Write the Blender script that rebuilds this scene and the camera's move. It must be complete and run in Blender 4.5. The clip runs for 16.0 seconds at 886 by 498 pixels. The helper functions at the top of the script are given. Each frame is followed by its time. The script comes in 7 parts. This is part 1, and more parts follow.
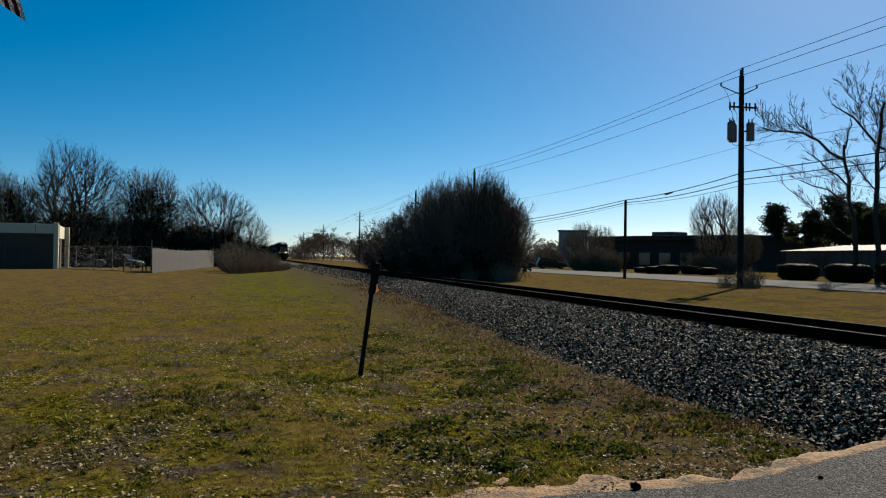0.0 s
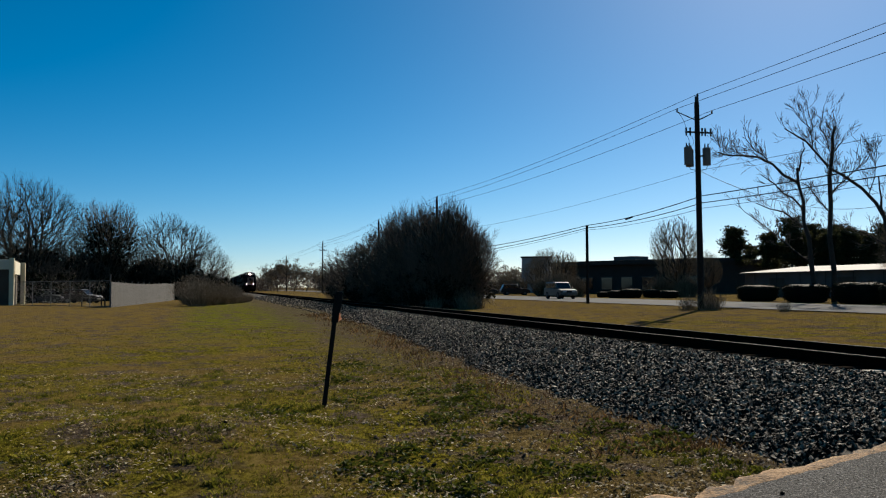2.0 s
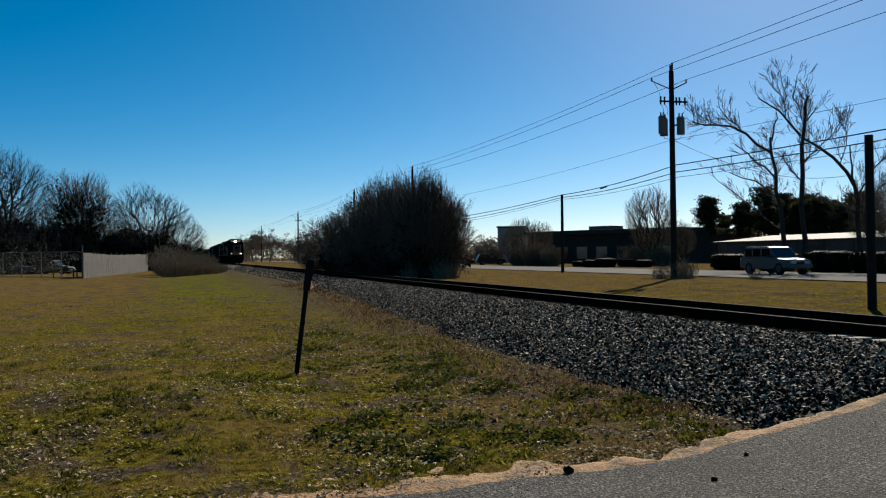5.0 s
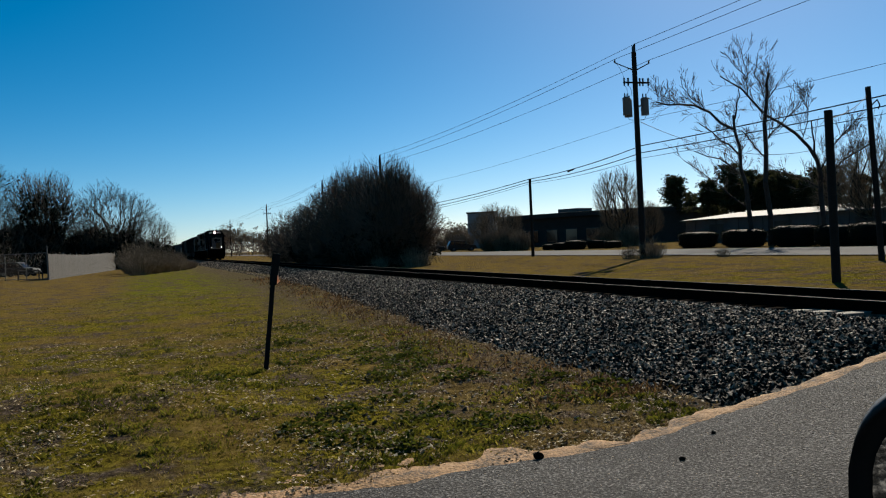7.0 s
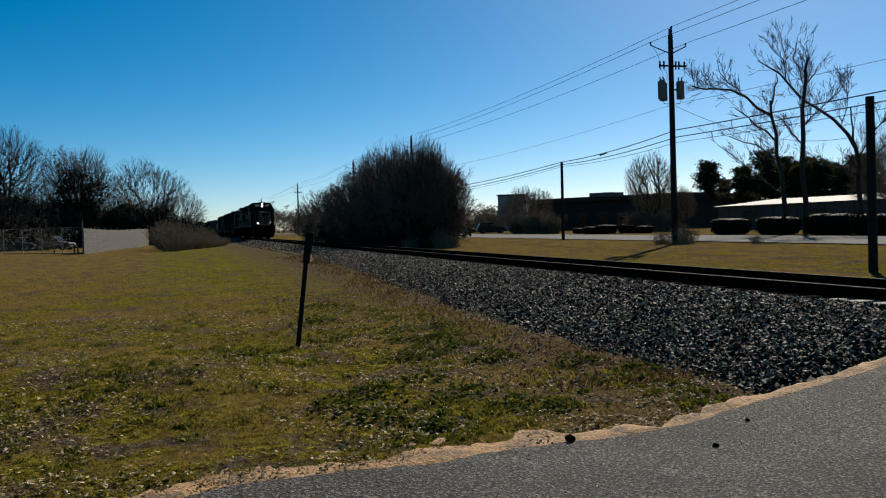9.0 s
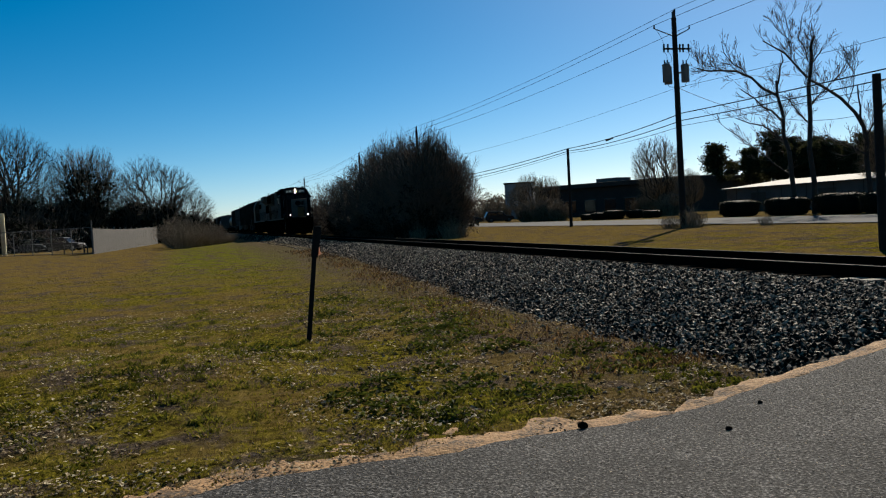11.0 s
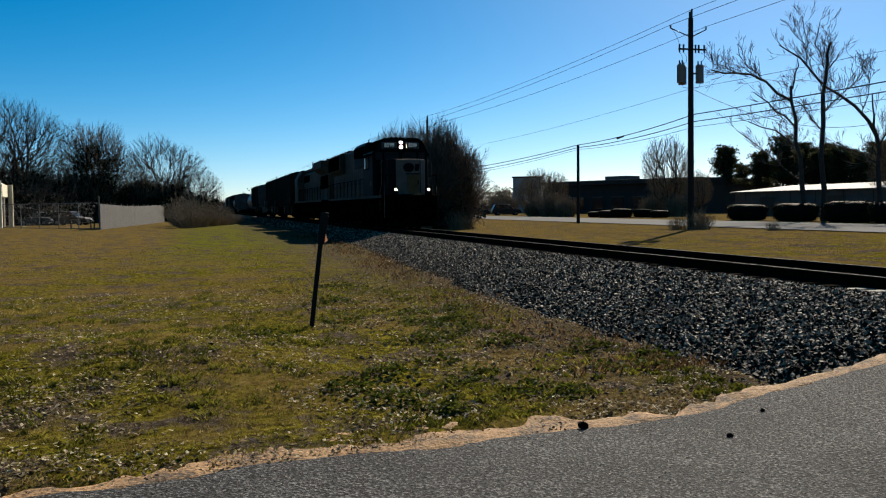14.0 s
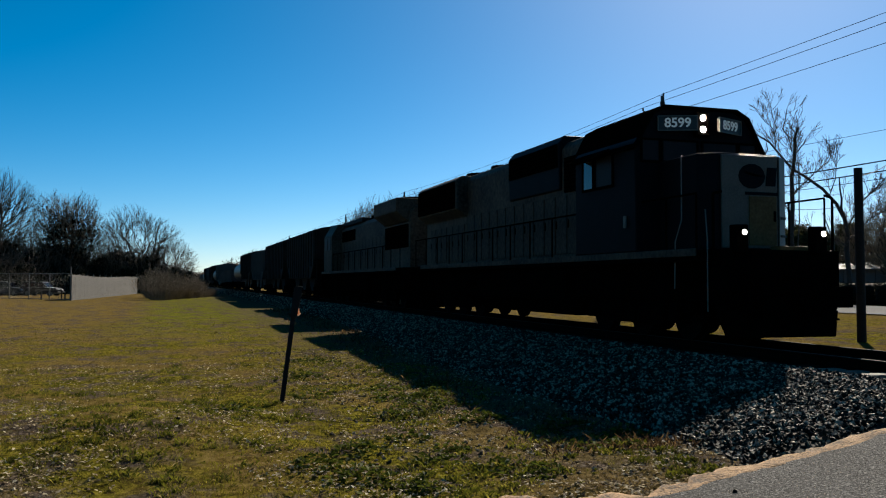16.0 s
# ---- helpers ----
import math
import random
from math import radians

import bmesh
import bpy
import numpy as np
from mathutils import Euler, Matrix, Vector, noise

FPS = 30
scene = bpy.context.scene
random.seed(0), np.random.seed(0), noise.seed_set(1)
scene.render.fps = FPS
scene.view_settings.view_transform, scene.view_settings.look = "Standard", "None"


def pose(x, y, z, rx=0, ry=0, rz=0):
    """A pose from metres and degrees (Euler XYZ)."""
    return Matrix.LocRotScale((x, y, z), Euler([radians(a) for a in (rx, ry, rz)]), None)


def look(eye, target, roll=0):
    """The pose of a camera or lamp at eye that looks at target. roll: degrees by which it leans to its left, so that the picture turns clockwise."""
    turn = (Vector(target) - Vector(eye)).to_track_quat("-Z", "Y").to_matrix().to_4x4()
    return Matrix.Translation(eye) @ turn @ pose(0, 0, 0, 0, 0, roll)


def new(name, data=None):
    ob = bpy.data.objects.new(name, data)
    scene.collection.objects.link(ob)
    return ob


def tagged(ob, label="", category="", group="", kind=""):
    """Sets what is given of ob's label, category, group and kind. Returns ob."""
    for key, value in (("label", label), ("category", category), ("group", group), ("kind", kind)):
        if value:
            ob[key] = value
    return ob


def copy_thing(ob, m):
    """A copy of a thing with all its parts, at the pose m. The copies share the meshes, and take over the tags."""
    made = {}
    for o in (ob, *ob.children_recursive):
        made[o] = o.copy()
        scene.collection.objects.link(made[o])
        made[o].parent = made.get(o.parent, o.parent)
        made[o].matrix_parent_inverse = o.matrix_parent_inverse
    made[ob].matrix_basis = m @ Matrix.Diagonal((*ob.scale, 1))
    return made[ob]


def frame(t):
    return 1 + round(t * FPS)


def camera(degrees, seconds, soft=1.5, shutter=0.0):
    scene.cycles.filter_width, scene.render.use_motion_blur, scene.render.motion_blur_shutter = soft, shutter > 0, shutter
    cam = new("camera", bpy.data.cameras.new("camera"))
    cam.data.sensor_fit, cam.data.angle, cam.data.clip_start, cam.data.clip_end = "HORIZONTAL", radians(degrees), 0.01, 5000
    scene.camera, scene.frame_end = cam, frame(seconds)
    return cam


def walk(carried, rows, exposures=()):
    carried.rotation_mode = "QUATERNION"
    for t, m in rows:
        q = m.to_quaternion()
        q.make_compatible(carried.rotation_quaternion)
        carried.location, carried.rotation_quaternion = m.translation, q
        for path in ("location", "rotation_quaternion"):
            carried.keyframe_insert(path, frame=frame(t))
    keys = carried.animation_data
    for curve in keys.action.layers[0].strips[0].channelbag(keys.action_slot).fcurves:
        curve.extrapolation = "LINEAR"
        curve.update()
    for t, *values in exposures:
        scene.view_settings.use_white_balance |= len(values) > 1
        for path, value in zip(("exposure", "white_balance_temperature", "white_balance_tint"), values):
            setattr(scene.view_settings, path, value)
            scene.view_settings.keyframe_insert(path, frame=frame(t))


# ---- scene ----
cam = camera(54.0, 16.0, soft=1.15)
# seconds, x, y, z, and the three turns in degrees of a hand-held camera
PATH = [
    (0.0, -0.027, -0.001, 1.738, 90.591, -0.836, -12.968),
    (0.5, -0.002, -0.024, 1.700, 92.344, -0.431, -14.514),
    (1.0, -0.004, -0.028, 1.708, 92.131, 0.297, -16.269),
    (1.5, -0.013, -0.031, 1.719, 92.322, 0.388, -15.249),
    (2.0, -0.011, -0.018, 1.712, 92.474, 0.287, -15.331),
    (2.5, -0.021, -0.016, 1.702, 91.820, 0.370, -14.660),
    (3.0, -0.008, -0.003, 1.700, 90.876, 1.123, -14.309),
    (3.5, -0.000, -0.000, 1.700, 90.365, 1.518, -14.088),
    (4.0, 0.032, -0.012, 1.688, 90.549, 2.193, -14.147),
    (4.5, 0.041, -0.026, 1.684, 91.220, 0.293, -16.615),
    (4.7, 0.043, -0.024, 1.675, 90.888, 0.397, -16.727),
    (6.8, 0.133, 0.004, 1.695, 89.634, 1.773, -18.487),
    (7.0, 0.127, -0.001, 1.695, 89.616, 2.511, -18.791),
    (7.5, 0.077, 0.007, 1.689, 89.911, 0.968, -17.346),
    (8.0, 0.083, 0.014, 1.682, 89.430, 0.868, -16.754),
    (8.5, 0.087, 0.019, 1.689, 88.628, 1.203, -16.842),
    (9.0, 0.081, 0.016, 1.689, 88.477, 1.467, -16.851),
    (9.5, 0.088, 0.021, 1.697, 88.362, 1.871, -16.778),
    (10.0, 0.088, 0.017, 1.692, 88.182, 2.215, -16.734),
    (10.2, 0.081, 0.015, 1.687, 88.026, 2.790, -16.639),
    (12.3, 0.098, 0.019, 1.704, 87.483, 3.100, -16.225),
    (12.5, 0.094, 0.024, 1.699, 87.338, 3.075, -16.190),
    (13.0, 0.098, 0.030, 1.694, 86.809, 3.128, -16.234),
    (13.5, 0.100, 0.032, 1.698, 86.499, 2.463, -16.245),
    (14.0, 0.080, 0.055, 1.712, 87.236, 0.552, -15.895),
    (14.5, 0.079, 0.049, 1.702, 88.685, 0.162, -16.108),
    (15.0, 0.078, 0.041, 1.711, 90.666, 0.013, -16.252),
    (15.5, 0.076, 0.033, 1.708, 91.859, -0.345, -17.139),
    (16.0, 0.103, 0.037, 1.710, 92.207, -0.227, -17.478),
]
walk(cam, [(r[0], pose(*r[1:])) for r in PATH], [(0.0, 0.73), (11.0, 0.73), (12.5, 0.78), (13.9, 0.99), (16.0, 0.99)])

# ---- sky and sun ----
SUN_ELEV, SUN_ROT = radians(30.5), radians(39)
world = bpy.data.worlds.new("sky")
scene.world = world
world.use_nodes = True
wn, wl = world.node_tree.nodes, world.node_tree.links
wn.clear()
sky = wn.new("ShaderNodeTexSky")
sky.sky_type, sky.sun_disc = "NISHITA", False
sky.sun_elevation, sky.sun_rotation = SUN_ELEV, SUN_ROT
sky.altitude, sky.air_density, sky.dust_density, sky.ozone_density = 0, 0.60, 0.24, 3.2
bg = wn.new("ShaderNodeBackground")
bg.inputs[1].default_value = 0.0515
wo = wn.new("ShaderNodeOutputWorld")
rich = wn.new("ShaderNodeHueSaturation")
rich.inputs["Saturation"].default_value = 1.46
rich.inputs["Hue"].default_value = 0.487
wl.new(sky.outputs[0], rich.inputs["Color"])
wl.new(rich.outputs[0], bg.inputs[0])
wl.new(bg.outputs[0], wo.inputs[0])
sun_data = bpy.data.lights.new("sun", "SUN")
sun_data.energy, sun_data.angle, sun_data.color = 5.0, radians(0.55), (1.0, 0.91, 0.76)
sun = new("sun", sun_data)
sun.matrix_world = look((60 * math.cos(SUN_ELEV) * math.sin(SUN_ROT), 60 * math.cos(SUN_ELEV) * math.cos(SUN_ROT), 60 * math.sin(SUN_ELEV)), (0, 0, 0))


# ---- materials ----
def material(name, a, b, scale=6.0, rough=0.8, metal=0.0, bump=0.2, fine=40.0, c=None, spec=0.3, per_object=0.0, per_island=0.0, detail=6.0, grain=0.5, thin=0.0, lo=0.36, hi=0.64):
    """Two base colours mixed by coarse and fine noise, with relief of the fine one. c: a third colour in worn spots or
    painted highlights.
    """
    m = bpy.data.materials.new(name)
    m.use_nodes = True
    n, l = m.node_tree.nodes, m.node_tree.links
    out = n["Principled BSDF"]
    co = n.new("ShaderNodeTexCoord")
    big, small = n.new("ShaderNodeTexNoise"), n.new("ShaderNodeTexNoise")
    big.inputs["Scale"].default_value, small.inputs["Scale"].default_value = scale, fine
    big.inputs["Detail"].default_value, small.inputs["Detail"].default_value = detail, 3.0
    for tex in (big, small):
        l.new(co.outputs["Object"], tex.inputs["Vector"])
    add = n.new("ShaderNodeMath")
    add.operation = "MULTIPLY_ADD"
    add.inputs[1].default_value = grain
    l.new(small.outputs["Fac"], add.inputs[0])
    half = n.new("ShaderNodeMath")
    half.operation = "MULTIPLY"
    half.inputs[1].default_value = 1.0 - grain
    l.new(big.outputs["Fac"], half.inputs[0])
    l.new(half.outputs[0], add.inputs[2])
    fac = add.outputs[0]
    if per_object or per_island:
        src = n.new("ShaderNodeObjectInfo") if per_object else n.new("ShaderNodeNewGeometry")
        rnd = src.outputs["Random"] if per_object else src.outputs["Random Per Island"]
        more = n.new("ShaderNodeMath")
        more.operation = "MULTIPLY_ADD"
        more.inputs[1].default_value = per_object or per_island
        l.new(rnd, more.inputs[0])
        less = n.new("ShaderNodeMath")
        less.operation = "SUBTRACT"
        less.inputs[1].default_value = (per_object or per_island) / 2
        l.new(fac, less.inputs[0])
        l.new(less.outputs[0], more.inputs[2])
        fac = more.outputs[0]
    ramp = n.new("ShaderNodeValToRGB")
    e = ramp.color_ramp.elements
    e[0].position, e[1].position = lo, hi
    e[0].color, e[1].color = (*a, 1), (*b, 1)
    if c:
        x = e.new(hi + 0.08)
        x.color = (*c, 1)
    l.new(fac, ramp.inputs[0])
    l.new(ramp.outputs[0], out.inputs["Base Color"])
    out.inputs["Roughness"].default_value, out.inputs["Metallic"].default_value = rough, metal
    out.inputs["Specular IOR Level"].default_value = spec
    if thin:
        through_light = n.new("ShaderNodeBsdfTranslucent")
        both = n.new("ShaderNodeMixShader")
        both.inputs[0].default_value = thin
        l.new(ramp.outputs[0], through_light.inputs["Color"])
        l.new(out.outputs[0], both.inputs[1])
        l.new(through_light.outputs[0], both.inputs[2])
        l.new(both.outputs[0], n["Material Output"].inputs["Surface"])
    if bump:
        bp = n.new("ShaderNodeBump")
        bp.inputs["Strength"].default_value = bump
        bp.inputs["Distance"].default_value = 0.02
        l.new(small.outputs["Fac"], bp.inputs["Height"])
        l.new(bp.outputs[0], out.inputs["Normal"])
    return m


def glow(name, colour, strength):
    m = bpy.data.materials.new(name)
    m.use_nodes = True
    out = m.node_tree.nodes["Principled BSDF"]
    out.inputs["Base Color"].default_value = (*colour, 1)
    out.inputs["Emission Color"].default_value = (*colour, 1)
    out.inputs["Emission Strength"].default_value = strength
    return m


def smooth(lo, hi, v):
    k = min(1.0, max(0.0, (v - lo) / (hi - lo)))
    return k * k * (3 - 2 * k)


# ---- building helpers ----
def part(name, bm, mat, parent, label="", kind="", soft=False):
    """Links a bmesh as one mesh object under a thing or part."""
    me = bpy.data.meshes.new(name)
    bm.to_mesh(me)
    bm.free()
    me.materials.append(mat)
    if soft:
        for f in me.polygons:
            f.use_smooth = True
    ob = new(name, me)
    ob.parent = parent
    return tagged(ob, label, kind=kind)


def thing(name, m, label, category, group="", kind=""):
    ob = new(name)
    ob.matrix_world = m
    ob.empty_display_size = 0.2
    return tagged(ob, label, category, group, kind)


def raw(name, verts, faces, mat, parent=None, kind="", soft=False):
    """A mesh object from arrays."""
    me = bpy.data.meshes.new(name)
    me.from_pydata(verts if isinstance(verts, list) else verts.tolist(), [], faces if isinstance(faces, list) else faces.tolist())
    me.materials.append(mat)
    if soft:
        for f in me.polygons:
            f.use_smooth = True
    ob = new(name, me)
    ob.parent = parent
    return tagged(ob, kind=kind)


def box(bm, x0, x1, y0, y1, z0, z1, bevel=0.0, m=None):
    r = bmesh.ops.create_cube(bm, size=1.0, matrix=Matrix.Translation(((x0 + x1) / 2, (y0 + y1) / 2, (z0 + z1) / 2)) @ Matrix.Diagonal((abs(x1 - x0), abs(y1 - y0), abs(z1 - z0), 1)))
    vs = r["verts"]
    if bevel:
        es = list({e for v in vs for e in v.link_edges})
        r2 = bmesh.ops.bevel(bm, geom=es, offset=bevel, segments=2, affect="EDGES", profile=0.5)
        vs = list({v for f in r2["faces"] for v in f.verts} | {v for v in vs if v.is_valid})
    if m is not None:
        bmesh.ops.transform(bm, matrix=m, verts=vs)
    return vs


def rod(bm, a, b, r0, r1=None, n=8, caps=True):
    """A tapered round bar from a to b."""
    a, b = Vector(a), Vector(b)
    d = b - a
    m = Matrix.Translation((a + b) / 2) @ d.to_track_quat("Z", "Y").to_matrix().to_4x4()
    bmesh.ops.create_cone(bm, cap_ends=caps, segments=n, radius1=r0, radius2=r0 if r1 is None else r1, depth=d.length, matrix=m)


def pipe(bm, points, r, n=6):
    for a, b in zip(points, points[1:]):
        rod(bm, a, b, r, r, n)


def prism(bm, outline, axis, lo, hi, bevel=0.0):
    """A flat outline swept along an axis: 'x' takes (y, z) pairs, 'y' takes (x, z), 'z' takes (x, y)."""
    def at(p, v):
        return {"x": (v, p[0], p[1]), "y": (p[0], v, p[1]), "z": (p[0], p[1], v)}[axis]
    lower = [bm.verts.new(at(p, lo)) for p in outline]
    upper = [bm.verts.new(at(p, hi)) for p in outline]
    faces = [bm.faces.new(lower), bm.faces.new(upper[::-1])]
    k = len(outline)
    for i in range(k):
        faces.append(bm.faces.new((lower[i], upper[i], upper[(i + 1) % k], lower[(i + 1) % k])))
    bmesh.ops.recalc_face_normals(bm, faces=faces)
    if bevel:
        es = list({e for f in faces for e in f.edges})
        bmesh.ops.bevel(bm, geom=es, offset=bevel, segments=2, affect="EDGES", profile=0.5)


def fbm(x, y, s):
    return noise.noise((x * s, y * s, 3.7)) * 0.6 + noise.noise((x * s * 2.3, y * s * 2.3, 9.1)) * 0.4


# ---- the lie of the land ----
TRACK_X, RAIL_Z = 10.66, 0.606


def land(x, y):
    """Height of the bare ground."""
    near = 0.25 * smooth(14, 62, math.hypot(x, y))
    beyond = 0.22 + 0.13 * smooth(15, 30, x)
    near += 0.27 * math.exp(-((x + 0.6) / 1.9) ** 2 - ((y - 10.0) / 1.9) ** 2)
    k = smooth(7.5, 13.5, x)
    return near * (1 - k) + beyond * k


ROAD_EDGE = [(-40, 3.4), (-4, 5.25), (0.5, 5.85), (2.0, 6.0), (3.2, 6.15), (5.0, 6.3), (6.5, 6.5), (8.0, 6.85), (9.2, 7.2), (13, 7.8), (27.5, 9.0)]


def road_edge(x):
    for (x0, y0), (x1, y1) in zip(ROAD_EDGE, ROAD_EDGE[1:]):
        if x <= x1:
            return y0 + (y1 - y0) * (x - x0) / (x1 - x0)
    return ROAD_EDGE[-1][1]


def road_height(x):
    return land(x, 6) * (1 - smooth(3.0, 9.0, x)) + 0.57 * smooth(3.0, 9.0, x) if x < 12.2 else 0.57 - (0.57 - 0.33) * smooth(12.2, 20, x)


# ---- ground, verge, roads ----
def ground_material():
    m = bpy.data.materials.new("winter_grass")
    m.use_nodes = True
    n, l = m.node_tree.nodes, m.node_tree.links
    out = n["Principled BSDF"]
    co = n.new("ShaderNodeTexCoord")
    sep = n.new("ShaderNodeSeparateXYZ")
    l.new(co.outputs["Object"], sep.inputs[0])

    def tex(scale, detail=6.0, rough=0.6):
        t = n.new("ShaderNodeTexNoise")
        t.inputs["Scale"].default_value, t.inputs["Detail"].default_value, t.inputs["Roughness"].default_value = scale, detail, rough
        l.new(co.outputs["Object"], t.inputs["Vector"])
        return t.outputs["Fac"]

    def ramp(fac, stops):
        r = n.new("ShaderNodeValToRGB")
        e = r.color_ramp.elements
        while len(e) < len(stops):
            e.new(0.5)
        for k, (pos, col) in enumerate(stops):
            e[k].position, e[k].color = pos, (*col, 1)
        l.new(fac, r.inputs[0])
        return r.outputs[0]

    def mix(fac, a, b):
        x = n.new("ShaderNodeMix")
        x.data_type = "RGBA"
        l.new(fac, x.inputs[0])
        l.new(a, x.inputs[6])
        l.new(b, x.inputs[7])
        return x.outputs[2]

    def band(src, lo, hi, wobble, scale):
        """0 below lo to 1 above hi, with an uneven edge."""
        t = tex(scale, 4.0)
        a = n.new("ShaderNodeMath")
        a.operation = "MULTIPLY_ADD"
        a.inputs[1].default_value = wobble
        l.new(t, a.inputs[0])
        l.new(src, a.inputs[2])
        r = n.new("ShaderNodeMapRange")
        r.inputs[1].default_value, r.inputs[2].default_value = lo + wobble / 2, hi + wobble / 2
        l.new(a.outputs[0], r.inputs[0])
        return r.outputs[0]

    green = ramp(tex(9.0, 8.0, 0.7), [(0.36, (0.01027, 0.0078, 0.003)), (0.46, (0.05457, 0.0468, 0.0072)), (0.58, (0.15, 0.125, 0.0156)), (0.74, (0.25, 0.19, 0.05))])
    dry = ramp(tex(7.0, 8.0, 0.7), [(0.3, (0.04173, 0.0276, 0.0084)), (0.5, (0.1091, 0.0768, 0.0216)), (0.7, (0.1798, 0.129, 0.048))])
    lush = ramp(tex(5.0, 8.0, 0.7), [(0.3, (0.02889, 0.0288, 0.006)), (0.5, (0.08025, 0.084, 0.0096)), (0.7, (0.1669, 0.132, 0.03))])
    soil = ramp(tex(14.0, 8.0, 0.75), [(0.3, (0.01284, 0.0096, 0.0072)), (0.48, (0.05457, 0.042, 0.0312)), (0.62, (0.1156, 0.09, 0.069)), (0.75, (0.244, 0.198, 0.162))])
    patch = n.new("ShaderNodeMapRange")
    patch.inputs[1].default_value, patch.inputs[2].default_value = 0.46, 0.56
    l.new(tex(0.35, 5.0), patch.inputs[0])
    colour = mix(patch.outputs[0], green, dry)
    near_side = n.new("ShaderNodeMath")
    near_side.operation = "LESS_THAN"
    near_side.inputs[1].default_value = 8.0
    l.new(sep.outputs["X"], near_side.inputs[0])
    lush_strip = n.new("ShaderNodeMath")
    lush_strip.operation = "MULTIPLY"
    l.new(near_side.outputs[0], lush_strip.inputs[0])
    l.new(band(sep.outputs["X"], -2.2, -0.2, 2.5, 0.2), lush_strip.inputs[1])
    far = mix(lush_strip.outputs[0], dry, lush)
    colour = mix(band(sep.outputs["Y"], 20.0, 40.0, 16.0, 0.12), colour, far)
    bare = n.new("ShaderNodeMapRange")
    bare.inputs[1].default_value, bare.inputs[2].default_value = 0.495, 0.60
    l.new(tex(1.3, 6.0), bare.inputs[0])
    colour = mix(bare.outputs[0], colour, soil)
    strip = n.new("ShaderNodeMath")
    strip.operation = "MULTIPLY"
    strip.inputs[1].default_value = 0.75
    l.new(band(sep.outputs["X"], 2.6, 5.0, 3.0, 0.5), strip.inputs[0])
    far_side = n.new("ShaderNodeMath")
    far_side.operation = "LESS_THAN"
    far_side.inputs[1].default_value = 14.5
    l.new(sep.outputs["X"], far_side.inputs[0])
    both = n.new("ShaderNodeMath")
    both.operation = "MULTIPLY"
    l.new(strip.outputs[0], both.inputs[0])
    l.new(far_side.outputs[0], both.inputs[1])
    colour = mix(both.outputs[0], colour, soil)
    l.new(colour, out.inputs["Base Color"])
    out.inputs["Roughness"].default_value = 0.95
    out.inputs["Specular IOR Level"].default_value = 0.0
    bp = n.new("ShaderNodeBump")
    bp.inputs["Strength"].default_value, bp.inputs["Distance"].default_value = 0.9, 0.05
    l.new(tex(22.0, 8.0, 0.75), bp.inputs["Height"])
    l.new(bp.outputs[0], out.inputs["Normal"])
    return m


GRASS = ground_material()
SAND = material("sandy_soil", (0.0486, 0.03132, 0.01728), (0.27, 0.1534, 0.0648), 3.4, 0.95, bump=0.9, fine=38, c=(0.324, 0.2052, 0.1026), lo=0.40, hi=0.56)
ASPHALT = material("worn_asphalt", (0.01022, 0.01022, 0.01022), (0.05307, 0.0519, 0.05111), 1.1, 0.9, bump=1.0, fine=50, c=(0.1494, 0.1435, 0.1376), detail=9, grain=0.86, lo=0.445, hi=0.565, spec=0.1)
FAR_ROAD = material("pale_asphalt", (0.078, 0.0768, 0.075), (0.114, 0.1122, 0.1092), 0.25, 1.0, bump=0.3, fine=20, spec=0.05)
# Stones range near-black to pale, putting shaded faces and sunlit tops into colour.
BALLAST = material("ballast_stone", (0.002693, 0.002112, 0.001421), (0.04129, 0.03256, 0.02257), 3.0, 0.7, bump=0.5, fine=30, c=(0.3052, 0.2508, 0.1839), per_island=0.6, spec=0.06)
# Near-black lows put the shade of gaps between stones into colour.
BALLAST_BED = material("ballast_bed", (0.004, 0.0033, 0.0025), (0.048, 0.039, 0.03), 9.0, 0.9, bump=1.0, fine=26, c=(0.22, 0.185, 0.145), grain=0.7, spec=0.1)
# Rust is darkened well below its own tone to blacken the rails' shaded sides.
RUST = material("shade_dark_rusty_steel", (0.0036, 0.0024, 0.0018), (0.0102, 0.0066, 0.0048), 4.0, 0.95, 0.0, 0.3, spec=0.0)
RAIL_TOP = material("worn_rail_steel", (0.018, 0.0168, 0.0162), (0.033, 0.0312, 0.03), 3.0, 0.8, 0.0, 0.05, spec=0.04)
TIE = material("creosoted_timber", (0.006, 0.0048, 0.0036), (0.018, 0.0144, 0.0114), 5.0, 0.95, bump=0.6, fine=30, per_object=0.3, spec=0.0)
TIMBER = material("weathered_timber", (0.072, 0.066, 0.051), (0.144, 0.132, 0.108), 5.0, 0.9, bump=0.6, fine=30, per_object=0.2)


def spread(*runs):
    """Grid lines: runs of (from, to, step)."""
    return sorted({round(a + k * s, 3) for a, b, s in runs for k in range(int(round((b - a) / s)) + 1)})


